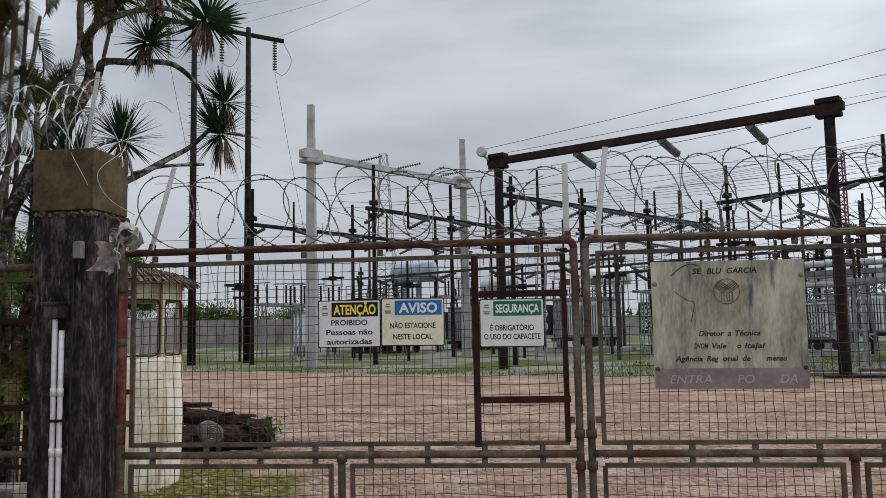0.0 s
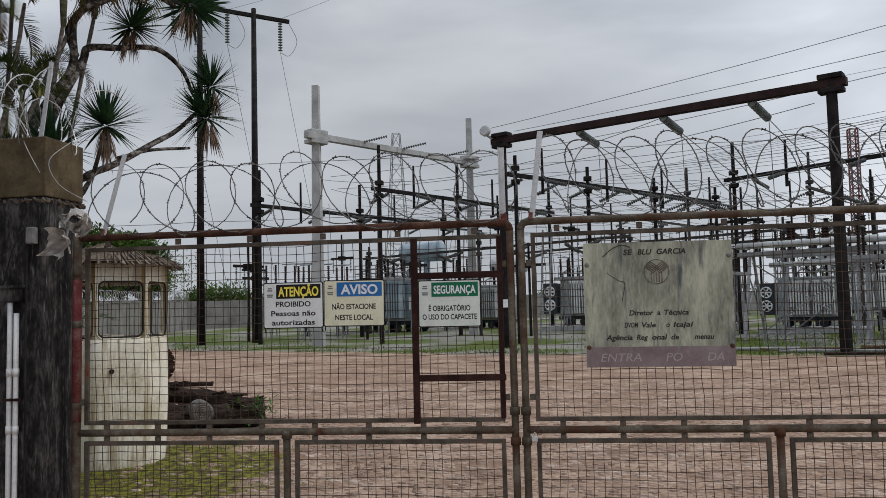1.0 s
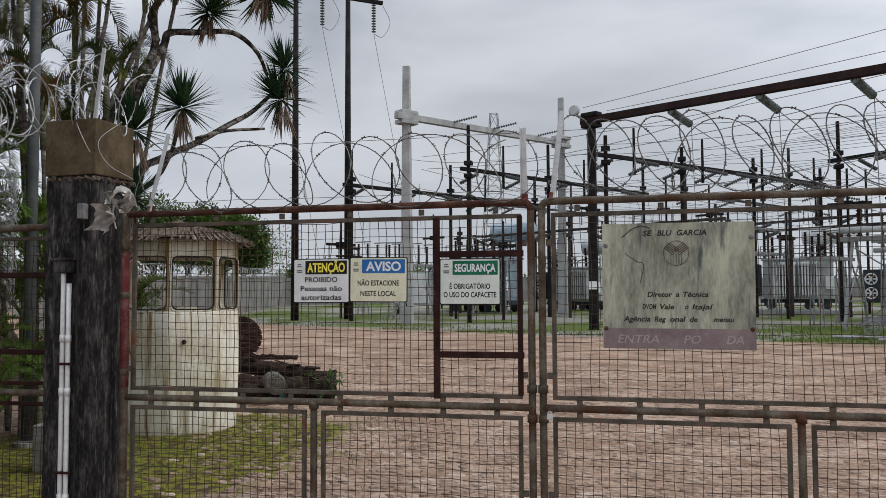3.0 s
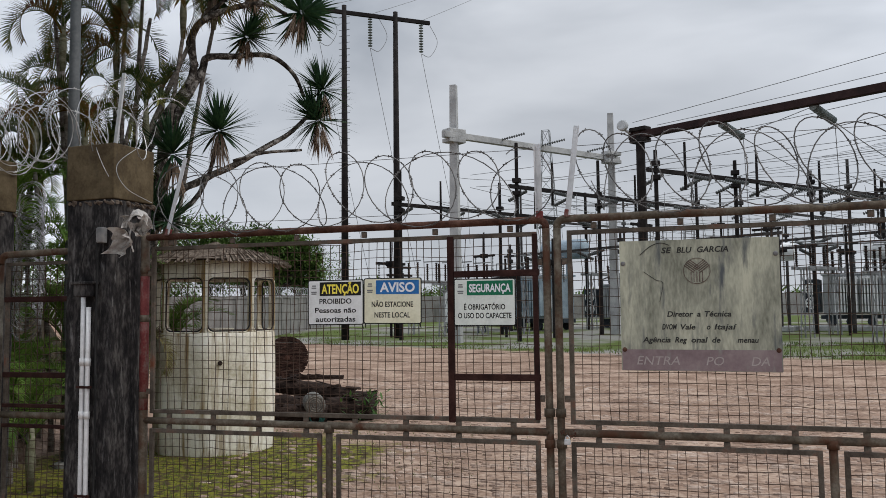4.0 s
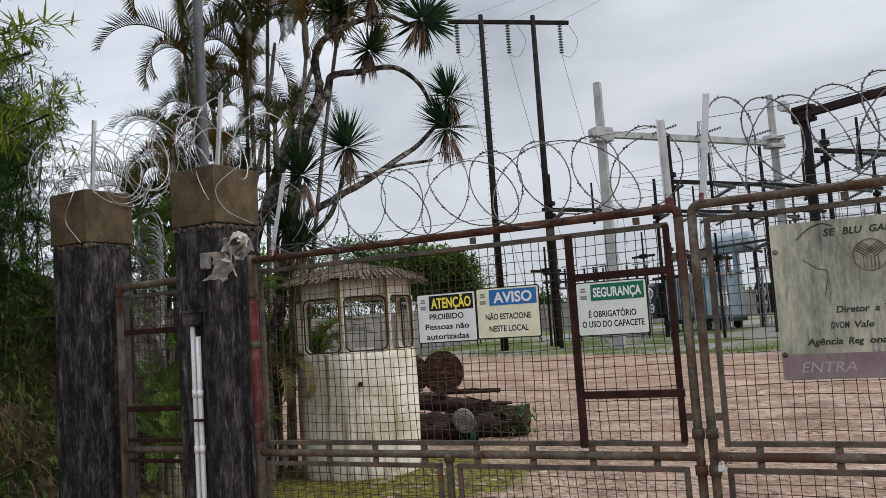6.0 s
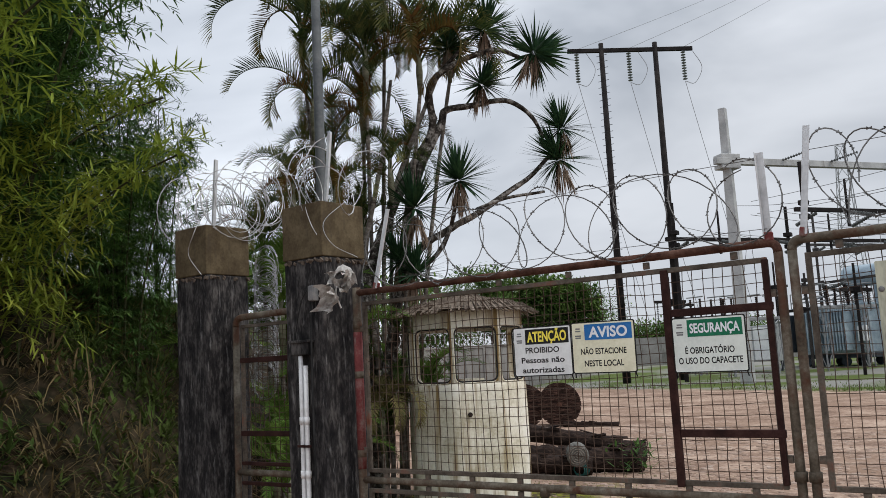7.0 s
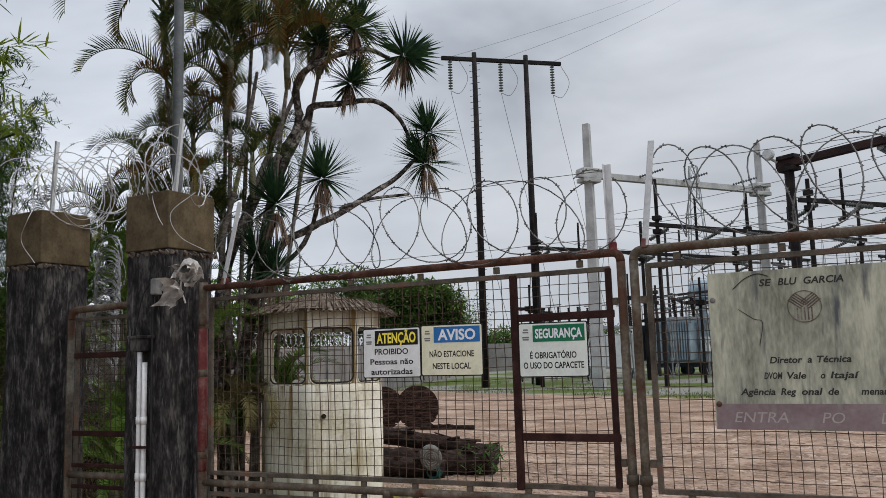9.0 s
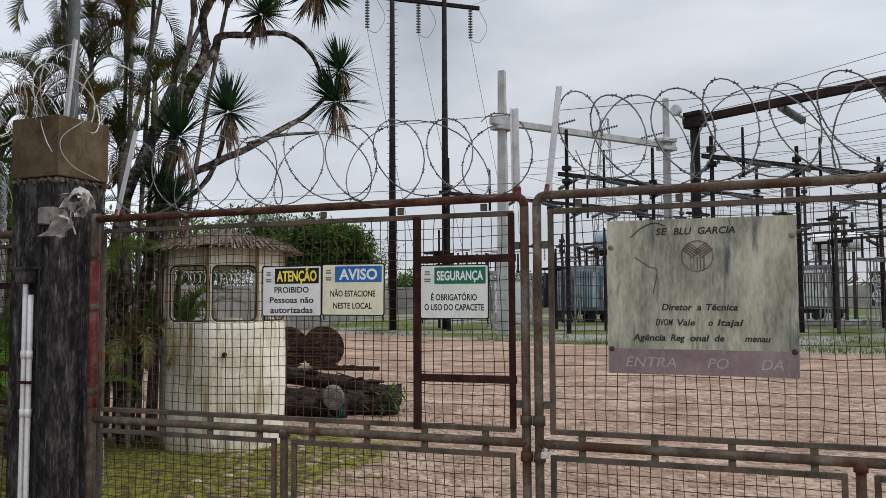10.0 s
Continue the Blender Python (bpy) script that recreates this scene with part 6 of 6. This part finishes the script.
SL = "galvanised disconnect switch on lattice legs with brown insulators"
for x, y, rz, h in ((14.5, 37.0, -31, 3.6), (18.5, 41.5, -31, 3.4), (13.0, 44.0, -31, 4.0), (19.0, 34.5, -31, 3.2), (23.5, 39.0, -31, 3.6), (-9.5, 55.0, 59, 3.6), (-6.0, 61.0, 59, 3.8), (-13.5, 51.0, 59, 3.2),
                    (2.5, 55.0, -31, 3.4), (9.0, 44.5, 59, 3.2), (24.0, 47.0, -31, 4.0), (6.5, 49.5, 59, 3.6), (-16.5, 54.0, 59, 3.4)):
    switch_stand(x, y, rz, h, SL)


def transformer(x, y, rz, s, body, fin, label, lift=0.0):
    """Tank with radiator fins, cooler fan, conservator, bushings, pipes and a wheeled base."""
    t = thing("transformer", pose(*yard(x, y), lift + foot(x, y)[2], 0, 0, rz) @ Matrix.Diagonal((s * YS, s * YS, s * YS, 1)), label, "transformer", "transformers")
    bm = bmesh.new()
    box(bm, (0, 0, 1.95), (4.2, 1.9, 2.5), bevel=0.05)
    part("tank", bm, body, t)
    if lift:
        bm = bmesh.new()
        box(bm, (0, 0, -lift / s / YS / 2 - 0.01), (6.4, 4.2, lift / s / YS), bevel=0.03)
        part("plinth", bm, M["concrete"], t, "raised concrete plinth")
    bm = bmesh.new()
    box(bm, (0, 0, 3.25), (4.4, 2.1, 0.12), bevel=0.02)
    part("tank_lid", bm, body, t)
    for i in range(5):
        bm = bmesh.new()
        box(bm, (-1.8 + 0.9 * i, 0, 1.95), (0.09, 2.0, 2.3), bevel=0.01)
        part("stiffener", bm, body, t)
    bm = bmesh.new()
    box(bm, (0, 0, 0), (0.085, 0.75, 2.2), bevel=0.01)
    fin_mesh = as_mesh("fin", bm, fin)
    for sx in (-1, 1):
        bm = bmesh.new()
        box(bm, (sx * 0.75, -1.2, 2.95), (1.4, 0.12, 0.12), bevel=0.03)
        rad = part("radiator", bm, fin, t, "pale upright radiator fins")
        for i in range(8):
            share("fin", fin_mesh, rad, pose(sx * 0.75 + (i - 3.5) * 0.17, -1.45, 1.95))
    bm = bmesh.new()
    box(bm, (-2.75, -0.5, 1.9), (0.95, 1.8, 2.1), bevel=0.03)
    part("cooler", bm, M["tank_dark"], t, "dark cooler bank")
    for z in (1.45, 2.35):
        bm = bmesh.new()
        sweep(bm, [Vector((-2.75 + 0.34 * math.cos(a), -1.43, z + 0.34 * math.sin(a))) for a in [2 * math.pi * i / 20 for i in range(21)]], 0.05, 5, False)
        for k in range(6):
            a = k * math.pi / 3
            box(bm, (-2.75 + 0.16 * math.cos(a), -1.44, z + 0.16 * math.sin(a)), (0.3, 0.03, 0.09), Matrix.Rotation(-a, 3, "Y"))
        part("fan", bm, M["tank_white"], t, "round cooling fan")
    bm = bmesh.new()
    lathe(bm, [(0.2, -1.5), (0.58, -1.4), (0.6, -1.36), (0.6, 1.36), (0.58, 1.4), (0.2, 1.5)], pose(1.7, 0.7, 4.85, 0, 90, 0), 20)
    for x0 in (0.9, 1.95):
        box(bm, (x0, 0.7, 3.78), (0.18, 0.5, 1.1), bevel=0.01)
    part("conservator", bm, fin, t, "pale oil conservator drum", True)
    for i in range(3):
        b = share("bushing", BUSH, t, pose(-1.5 + 1.2 * i, -0.45, 3.3, 12, 0, 0))
        share("small_bushing", POST, t, pose(-1.1 + 0.8 * i, 0.35, 3.3) @ Matrix.Diagonal((0.7, 0.7, 0.7, 1)))
    bm = bmesh.new()
    for i in range(4):
        sweep(bm, smooth_path([(-1.9 + 1.1 * i, -0.8, 3.3), (-1.85 + 1.1 * i, -0.85, 3.7), (-1.4 + 1.1 * i, -0.3, 3.9), (-1.3 + 1.0 * i, 0.5, 3.95)]), 0.05, 6)
    sweep(bm, [(-2.2, -1.0, 3.6), (2.2, -1.0, 3.6)], 0.045, 6)
    for x0 in (-2.2, -0.7, 0.8, 2.2):
        sweep(bm, [(x0, -1.0, 3.3), (x0, -1.0, 4.1)], 0.03, 5)
    sweep(bm, [(-2.2, -1.0, 4.1), (2.2, -1.0, 4.1)], 0.03, 5)
    part("pipework", bm, M["steel_pale"], t)
    bm = bmesh.new()
    box(bm, (0, 0, 0.55), (4.6, 1.5, 0.24), bevel=0.02)
    for x0 in (-1.7, -0.6, 0.6, 1.7):
        for y0 in (-0.7, 0.7):
            lathe(bm, [(0.22, -0.08), (0.26, -0.06), (0.26, 0.08)], pose(x0, y0, 0.26, 90), 12)
    part("carriage", bm, M["tank_dark"], t, "dark wheeled carriage")
    bm = bmesh.new()
    box(bm, (1.9, -1.05, 1.7), (0.5, 0.25, 0.8), bevel=0.02)
    part("control_box", bm, M["tank_white"], t)
    return t


transformer(-10.75, 60.0, -20, 1.15, M["tank_blue"], M["tank_blue"], "blue-grey power transformer with fan coolers on its pad")
transformer(3.0, 57.5, -12, 0.95, M["tank_grey"], M["tank_white"], "grey power transformer with white radiator fins", 0.25)
transformer(9.6, 57.0, -12, 0.95, M["tank_grey"], M["tank_white"], "grey power transformer with white radiator fins", 0.25)
transformer(-4.5, 63.5, -16, 0.95, M["tank_grey"], M["tank_grey"], "pale grey power transformer behind the blue one")
transformer(14.0, 47.5, -25, 0.8, M["tank_grey"], M["tank_white"], "grey power transformer with white radiator fins", 0.25)
transformer(19.5, 55.0, -25, 0.9, M["tank_grey"], M["tank_white"], "grey power transformer with white radiator fins", 0.25)

cabinet = thing("control_cabinet", pose(*foot(-14.6, 55.5), 0, 0, -15), "pale grey control cabinet on legs beside the transformer", "cabinet")
bm = bmesh.new()
box(bm, (0, 0, 1.5), (2.4, 1.0, 1.9), bevel=0.03)
part("body", bm, M["tank_grey"], cabinet)
for x0 in (-1, 1):
    for y0 in (-0.4, 0.4):
        bm = bmesh.new()
        box(bm, (x0, y0, 0.28), (0.1, 0.1, 0.56))
        part("leg", bm, M["tank_dark"], cabinet)
for x0 in (-0.6, 0.6):
    bm = bmesh.new()
    box(bm, (x0, -0.515, 1.5), (1.1, 0.03, 1.7), bevel=0.01)
    d = part("door", bm, M["tank_white"], cabinet)
    bm = bmesh.new()
    box(bm, (x0 + 0.4, -0.55, 1.5), (0.05, 0.05, 0.2), bevel=0.01)
    part("handle", bm, M["tank_dark"], d)
hut = thing("blue_tarp", pose(*foot(16.2, 38.8), 0, 0, -20), "bright blue covered crate in the switchyard", "crate")
bm = bmesh.new()
box(bm, (0, 0, 0.9), (2.2, 1.4, 1.0), bevel=0.12)
part("cover", bm, M["blue"], hut)
bm = bmesh.new()
box(bm, (0, 0, 0.2), (2.0, 1.2, 0.4), bevel=0.02)
part("pallet", bm, M["wood_dark"], hut)

lad = thing("ladder", pose(*foot(-0.2, 43.5), 0, 0, -31), "pale steel ladder against the dark column", "ladder")
bm = bmesh.new()
for x0 in (-0.22, 0.22):
    sweep(bm, [(x0, 0, 0), (x0, 0.5, 5.0)], 0.04, 5)
part("rails", bm, M["steel_pale"], lad)
for i in range(14):
    bm = bmesh.new()
    sweep(bm, [(-0.22, 0.036 * i, 0.35 + 0.34 * i), (0.22, 0.036 * i, 0.35 + 0.34 * i)], 0.025, 4)
    part("rung", bm, M["steel_pale"], lad)

# thin upright masts and posts among the gantries
rnd = random.Random(15)
for i, (x, y, h) in enumerate(((-17.5, 49, 6.5), (-15, 62, 8), (-19.5, 56, 6), (-10.5, 49.5, 5.2), (-3.0, 55, 9.5), (-1.0, 50, 6), (1.8, 60, 9.8), (5, 66, 10), (8, 50.5, 6.5), (11.5, 52, 9), (13.5, 56.5, 9.5),
                                (17, 47, 9), (20, 50, 9.5), (21.5, 44.5, 8.5), (26, 52, 10), (25.5, 42, 9), (-7.5, 48.5, 6.2), (4.2, 52.5, 6.8), (-21, 60, 7), (16.5, 60, 10.4), (22, 61, 10.6), (12.5, 67, 10.5))):
    t = thing("switchyard_post", pose(*yard(x, y), 0) @ Matrix.Diagonal((YS, YS, YS, 1)), "dark slender post with insulator and cross arm", "post", "switchyard posts")
    bm = bmesh.new()
    sweep(bm, [(0, 0, 0), (0, 0, h)], [0.09, 0.065], 8)
    part("shaft", bm, M["gantry"], t)
    bm = bmesh.new()
    a = -31 if i % 2 else 59
    beam_between(bm, pose(0, 0, 0, 0, 0, a) @ Vector((-1.1, 0, h * 0.78)), pose(0, 0, 0, 0, 0, a) @ Vector((1.1, 0, h * 0.78)), 0.14, 0.16)
    box(bm, (0, 0, h * 0.78), (0.5, 0.5, 0.3), bevel=0.02)
    part("cross_arm", bm, M["gantry"], t)
    for k in (-0.9, 0.9):
        share("insulator_string", STR, t, Matrix.Translation(pose(0, 0, 0, 0, 0, a) @ Vector((k, 0, h * 0.78 - 0.08))) @ Matrix.Diagonal((0.7, 0.7, 0.8, 1)))

# conductors running through the yard
rnd = random.Random(21)
U, V = Vector((0.857, -0.515, 0)), Vector((0.515, 0.857, 0))
for i in range(30):
    p = Vector((-16 + 1.25 * i + rnd.uniform(-0.4, 0.4), 46 + rnd.uniform(0, 4), rnd.choice([8.3, 8.6, 7.9, 6.2, 9.6, 9.0])))
    line(p, p + V * rnd.uniform(16, 34) + Vector((0, 0, rnd.uniform(-1.0, 0.6))), rnd.uniform(0.2, 0.9), 0.014)
for i in range(20):
    p = Vector((-14 + rnd.uniform(0, 14), 47 + 1.6 * i, rnd.choice([8.4, 8.9, 6.6, 9.8, 10.4])))
    line(p, p + U * rnd.uniform(20, 42) + Vector((0, 0, rnd.uniform(-0.6, 1.0))), rnd.uniform(0.3, 1.2), 0.014)
for i in range(26):
    p = Vector((-15 + rnd.uniform(0, 38), 47 + rnd.uniform(0, 14), 8.2))
    line(p, p + Vector((rnd.uniform(-0.8, 0.8), rnd.uniform(-0.8, 0.8), -rnd.uniform(2.0, 4.2))), 0.0, 0.014, "thin dropper wire between beam and switch")
# long lines over the portal
raw_line((-2.6, 44.2, 11.3), (29.0, 31.8, 15.7), 0.3, 0.016)
raw_line((-1.4, 44.3, 11.1), (28.0, 31.8, 13.9), 0.3, 0.016)
raw_line((5.3, 50.0, 13.0), (28.5, 36.0, 13.8), 0.3, 0.011)
raw_line((11.1, 49.0, 11.1), (18.2, 26.0, 8.9), 0.2, 0.012)
for i in range(9):
    raw_line((2.0 + 0.9 * i, 44.0 + 0.6 * i, 8.2 + 0.25 * i), (26.0, 27.0 + 1.2 * i, 8.0 + 0.5 * i), 0.35, 0.011)

# ---- tall H-frame poles ----
hp = thing("h_frame_pole", pose(-14.55, 42.0, 0), "tall dark H-frame transmission poles with one cross arm", "power pole")
HA, HB = Vector((0, 0, 0)), Vector((-2.15, -1.8, 0))
for p, top in ((HA, 17.7), (HB, 17.7)):
    bm = bmesh.new()
    sweep(bm, [p, p + Vector((0, 0, top))], [0.21, 0.125], 10)
    part("pole", bm, M["gantry"], hp, "", True)
    bm = bmesh.new()
    sweep(bm, [(-0.3, 0, 0), (0.3, 0, 0)], 0.014, 4)
    peg = as_mesh("climbing_peg", bm, M["gantry"])
    for i in range(46 if p is HB else 0):
        share("climbing_peg", peg, hp, Matrix.Translation(p + Vector((0, 0, 2.0 + i * 0.335))))
hd = (HA - HB).normalized()
bm = bmesh.new()
beam_between(bm, HB - hd * 1.75 + Vector((0, 0, 17.33)), HA + hd * 1.95 + Vector((0, 0, 17.33)), 0.16, 0.2)
part("cross_arm", bm, M["gantry"], hp)
for q in (HB - hd * 1.3, (HA + HB) / 2, HA + hd * 1.45):
    share("insulator_string", STRB, hp, Matrix.Translation(q + Vector((0, 0, 17.2))) @ Matrix.Diagonal((0.9, 0.9, 0.95, 1)))
    bm = bmesh.new()
    sweep(bm, smooth_path([q + Vector((0, 0, 15.6)), q + Vector((0.4, 0.3, 15.5)), q + Vector((0.75, 0.5, 16.3)), q + Vector((0.4, 0.3, 17.2))]), 0.016, 4)
    part("jumper", bm, M["line"], hp)
    w = Vector((-14.55, 42, 0)) + q
    raw_line(w + Vector((0, 0, 15.6)), w + Vector((1.6, 3, 3)), 0.1, 0.013)
    raw_line(w + Vector((0, 0, 17.4)), w + Vector((0, 0, 17.4)) + Vector((-0.054, 0.908, 0.416)) * 90.0, 0.3, 0.014)


# ---- trees behind ----
def leafy_tree(p, h, rad, n, seed, label, clumps=16):
    rnd = random.Random(seed)
    t = thing("tree", pose(p[0], p[1], rise(p[0], p[1]) - 0.05), label, "tree", "distant trees")
    bm = bmesh.new()
    sweep(bm, [(0, 0, 0), (0.1, 0, h * 0.3), (0, 0.1, h * 0.62)], [0.35, 0.26, 0.12], 9)
    cl = []
    for i in range(clumps):
        a, e = rnd.uniform(0, 6.28), rnd.uniform(-0.35, 1.0)
        k = rad * rnd.uniform(0.35, 0.85)
        c = Vector((math.cos(a) * k * math.cos(e), math.sin(a) * k * math.cos(e), h * 0.62 + math.sin(e) * (h * 0.34)))
        cl.append((c, rad * rnd.uniform(0.25, 0.45)))
        sweep(bm, smooth_path([(0, 0, h * 0.35), c * 0.5 + Vector((0, 0, h * 0.2)), c], 3), [0.1 * (1 - j / 8) + 0.02 for j in range(7)], 5)
    part("trunk", bm, M["bark_dark"], t)
    bm = bmesh.new()
    for c, r in cl:
        for i in range(n // clumps):
            v = Vector((rnd.gauss(0, 1), rnd.gauss(0, 1), rnd.gauss(0, 0.75))).normalized() * r * rnd.uniform(0.55, 1.05)
            d = (v.normalized() + Vector((rnd.uniform(-1, 1), rnd.uniform(-1, 1), rnd.uniform(-1, 0.4)))).normalized()
            blade(bm, c + v, c + v + d * 0.36, 0.2, n=2)
    part("crown", bm, M["leaf"], t, "uneven dense leafy crown")
    return t


TL = "rounded dark green broadleaf tree beyond the wall"
leafy_tree((-33.8, 65, 0), 7.3, 3.7, 18000, 1, TL, 34)
leafy_tree((-36.5, 64, 0), 7.6, 4.2, 9000, 11, TL, 26)
leafy_tree((-30.5, 78, 0), 2.7, 4.2, 8000, 2, TL, 22)
leafy_tree((-41.0, 66, 0), 8.5, 5.0, 8000, 3, TL, 18)
leafy_tree((-26.0, 88, 0), 2.6, 5.0, 6000, 4, TL, 20)
leafy_tree((-36.0, 50, 0), 5.5, 4.0, 3000, 5, TL, 16)
leafy_tree((-31.0, 40, 0), 6.0, 4.2, 3000, 6, TL, 16)
leafy_tree((-47.0, 95, 0), 8.5, 6.5, 3000, 7, TL, 16)
leafy_tree((52.0, 110, 0), 11, 8, 3000, 8, TL, 16)
leafy_tree((34.0, 100, 0), 9, 7, 3000, 9, TL, 16)
bm = bmesh.new()
rnd = random.Random(4)
for i in range(5200):
    a = rnd.uniform(-0.75, 0.75)
    R = rnd.uniform(118, 150)
    c = Vector((R * math.sin(a), R * math.cos(a), rnd.uniform(1.0, 4.2 + 1.4 * noise.noise((a * 9, 0, 0)))))
    d = Vector((rnd.uniform(-1, 1), rnd.uniform(-1, 1), rnd.uniform(-0.6, 1))).normalized()
    blade(bm, c, c + d * 1.5, 1.0, n=1)
tagged(part("far_scrub", bm, M["leaf"]), "low line of far green scrub behind the yard", "scrub", kind="stuff")

lattice(34, 5.0, M["steel_pale"], "distant pale lattice transmission tower", (-26.0, 150.0, 0), 12, "lattice_tower", "tower", 0.25, 0.09)
lattice(16.5, 0.8, M["redpipe"], "distant red lattice radio mast behind the switchyard", (26.2, 75.8, 0), 26, "radio_mast", "mast", 0.8, 0.07)


# ---- bus supports, reels and pipes at the near edge of the switchyard ----
def bus_frame(x, y, rz, h, label):
    t = thing("bus_support", pose(x, y, rise(x, y) - 0.02, 0, 0, rz), label, "support", "bus supports")
    for sx in (-2.2, 2.2):
        for sy in (-1, 1):
            bm = bmesh.new()
            sweep(bm, [(sx, sy * 1.3, 0), (sx, sy * 0.18, h)], 0.07, 4)
            part("leg", bm, M["steel_pale"], t)
        bm = bmesh.new()
        sweep(bm, [(sx, -0.9, h * 0.32), (sx, 0.9, h * 0.32)], 0.05, 4)
        sweep(bm, [(sx, -1.0, h * 0.25), (sx, 0.45, h * 0.75)], 0.035, 4)
        sweep(bm, [(sx, 1.0, h * 0.25), (sx, -0.45, h * 0.75)], 0.035, 4)
        part("brace", bm, M["steel_pale"], t)
    bm = bmesh.new()
    for sy in (-0.2, 0.2):
        box(bm, (0, sy, h), (5.4, 0.1, 0.18), bevel=0.01)
    part("top_beam", bm, M["steel_pale"], t)
    bm = bmesh.new()
    sweep(bm, [(-2.6, -0.5, h + 0.32), (2.6, -0.5, h + 0.32)], 0.13, 10)
    sweep(bm, [(-1.6, 0.3, h - 0.45), (2.4, 0.3, h - 0.45)], 0.1, 10)
    part("pipe", bm, M["tank_grey"], t, "pale grey pipe", True)
    bm = bmesh.new()
    sweep(bm, [(-2.2, 0, 0.15), (2.2, 0, h * 0.9)], 0.035, 4)
    sweep(bm, [(2.2, 0, 0.15), (-2.2, 0, h * 0.9)], 0.035, 4)
    part("cross_brace", bm, M["steel_pale"], t)
    for k in (-2.0, -0.7, 0.7, 2.0):
        share("post_insulator", POST, t, pose(k, 0, h + 0.09) @ Matrix.Diagonal((1.5, 1.5, 1.0, 1)), "dark stacked insulator")
    return t


BL = "pale galvanised A-frame bus support with dark insulators"
bus_frame(10.2, 35.0, -31, 3.5, BL)
bus_frame(15.6, 31.6, -31, 3.5, BL)
bus_frame(12.9, 39.5, -31, 3.7, BL)
bus_frame(18.6, 36.0, -31, 3.7, BL)
for k, (x, y) in enumerate(((8.5, 31.6), (9.2, 31.3), (7.9, 32.0), (15.5, 29.4))):
    t = thing("cable_reel", pose(x, y, 0.27 + rise(x, y), 0, 0, -12 + 5 * k), "small bare steel cable reel lying by the switchyard", "reel", "steel reels")
    for sy in (-0.13, 0.13):
        bm = bmesh.new()
        sweep(bm, [(0.25 * math.cos(a), sy, 0.25 * math.sin(a)) for a in [2 * math.pi * i / 20 for i in range(21)]], 0.02, 5, False)
        for q in range(3):
            a = q * math.pi / 3
            sweep(bm, [(0.25 * math.cos(a), sy, 0.25 * math.sin(a)), (-0.25 * math.cos(a), sy, -0.25 * math.sin(a))], 0.012, 4)
        part("rim", bm, M["steel_pale"], t)
    bm = bmesh.new()
    sweep(bm, [(0, -0.14, 0), (0, 0.14, 0)], 0.05, 8)
    part("hub", bm, M["steel_pale"], t)
rnd = random.Random(3)
for k in range(16):
    x, y = rnd.uniform(4.5, 17), rnd.uniform(27.5, 31.0)
    a = radians(rnd.uniform(-35, 5))
    L = rnd.uniform(2.0, 4.5)
    bm = bmesh.new()
    sweep(bm, [(0, 0, 0.06), (L * math.cos(a), L * math.sin(a), 0.07)], rnd.uniform(0.04, 0.08), 6)
    ob = part("scrap_pipe", bm, rnd.choice([M["steel_pale"], M["wood_dark"], M["rust"]]))
    ob.matrix_basis = pose(x, y, rise(x, y))
    tagged(ob, "long scrap pipe lying on the switchyard edge", "pipe", "scrap pipes")
bm = bmesh.new()
for i in range(2600):
    x = rnd.uniform(1.5, 14)
    y = rnd.uniform(24.5, 38)
    if 0.32 * x + 0.95 * y < 29.2:
        continue
    L = rnd.uniform(0.05, 0.2)
    for k in range(3):
        a = rnd.uniform(0, 6.28)
        blade(bm, (x, y, rise(x, y)), Vector((x, y, rise(x, y))) + Vector((math.cos(a) * 0.5, math.sin(a) * 0.5, 1)).normalized() * L, 0.04, n=1)
tagged(part("verge_grass", bm, M["grass"]), "tall green grass at the edge of the yard", "grass", kind="stuff")
sp = bmesh.new()
box(sp, (0, 0, 0), (0.32, 0.02, 0.32), bevel=0.004)
ob = part("column_plate", sp, M["tank_white"])
ob.matrix_basis = pose(-1.62, 34.73, 2.1)
tagged(ob, "small white blank plate fixed to the dark column", "plate")
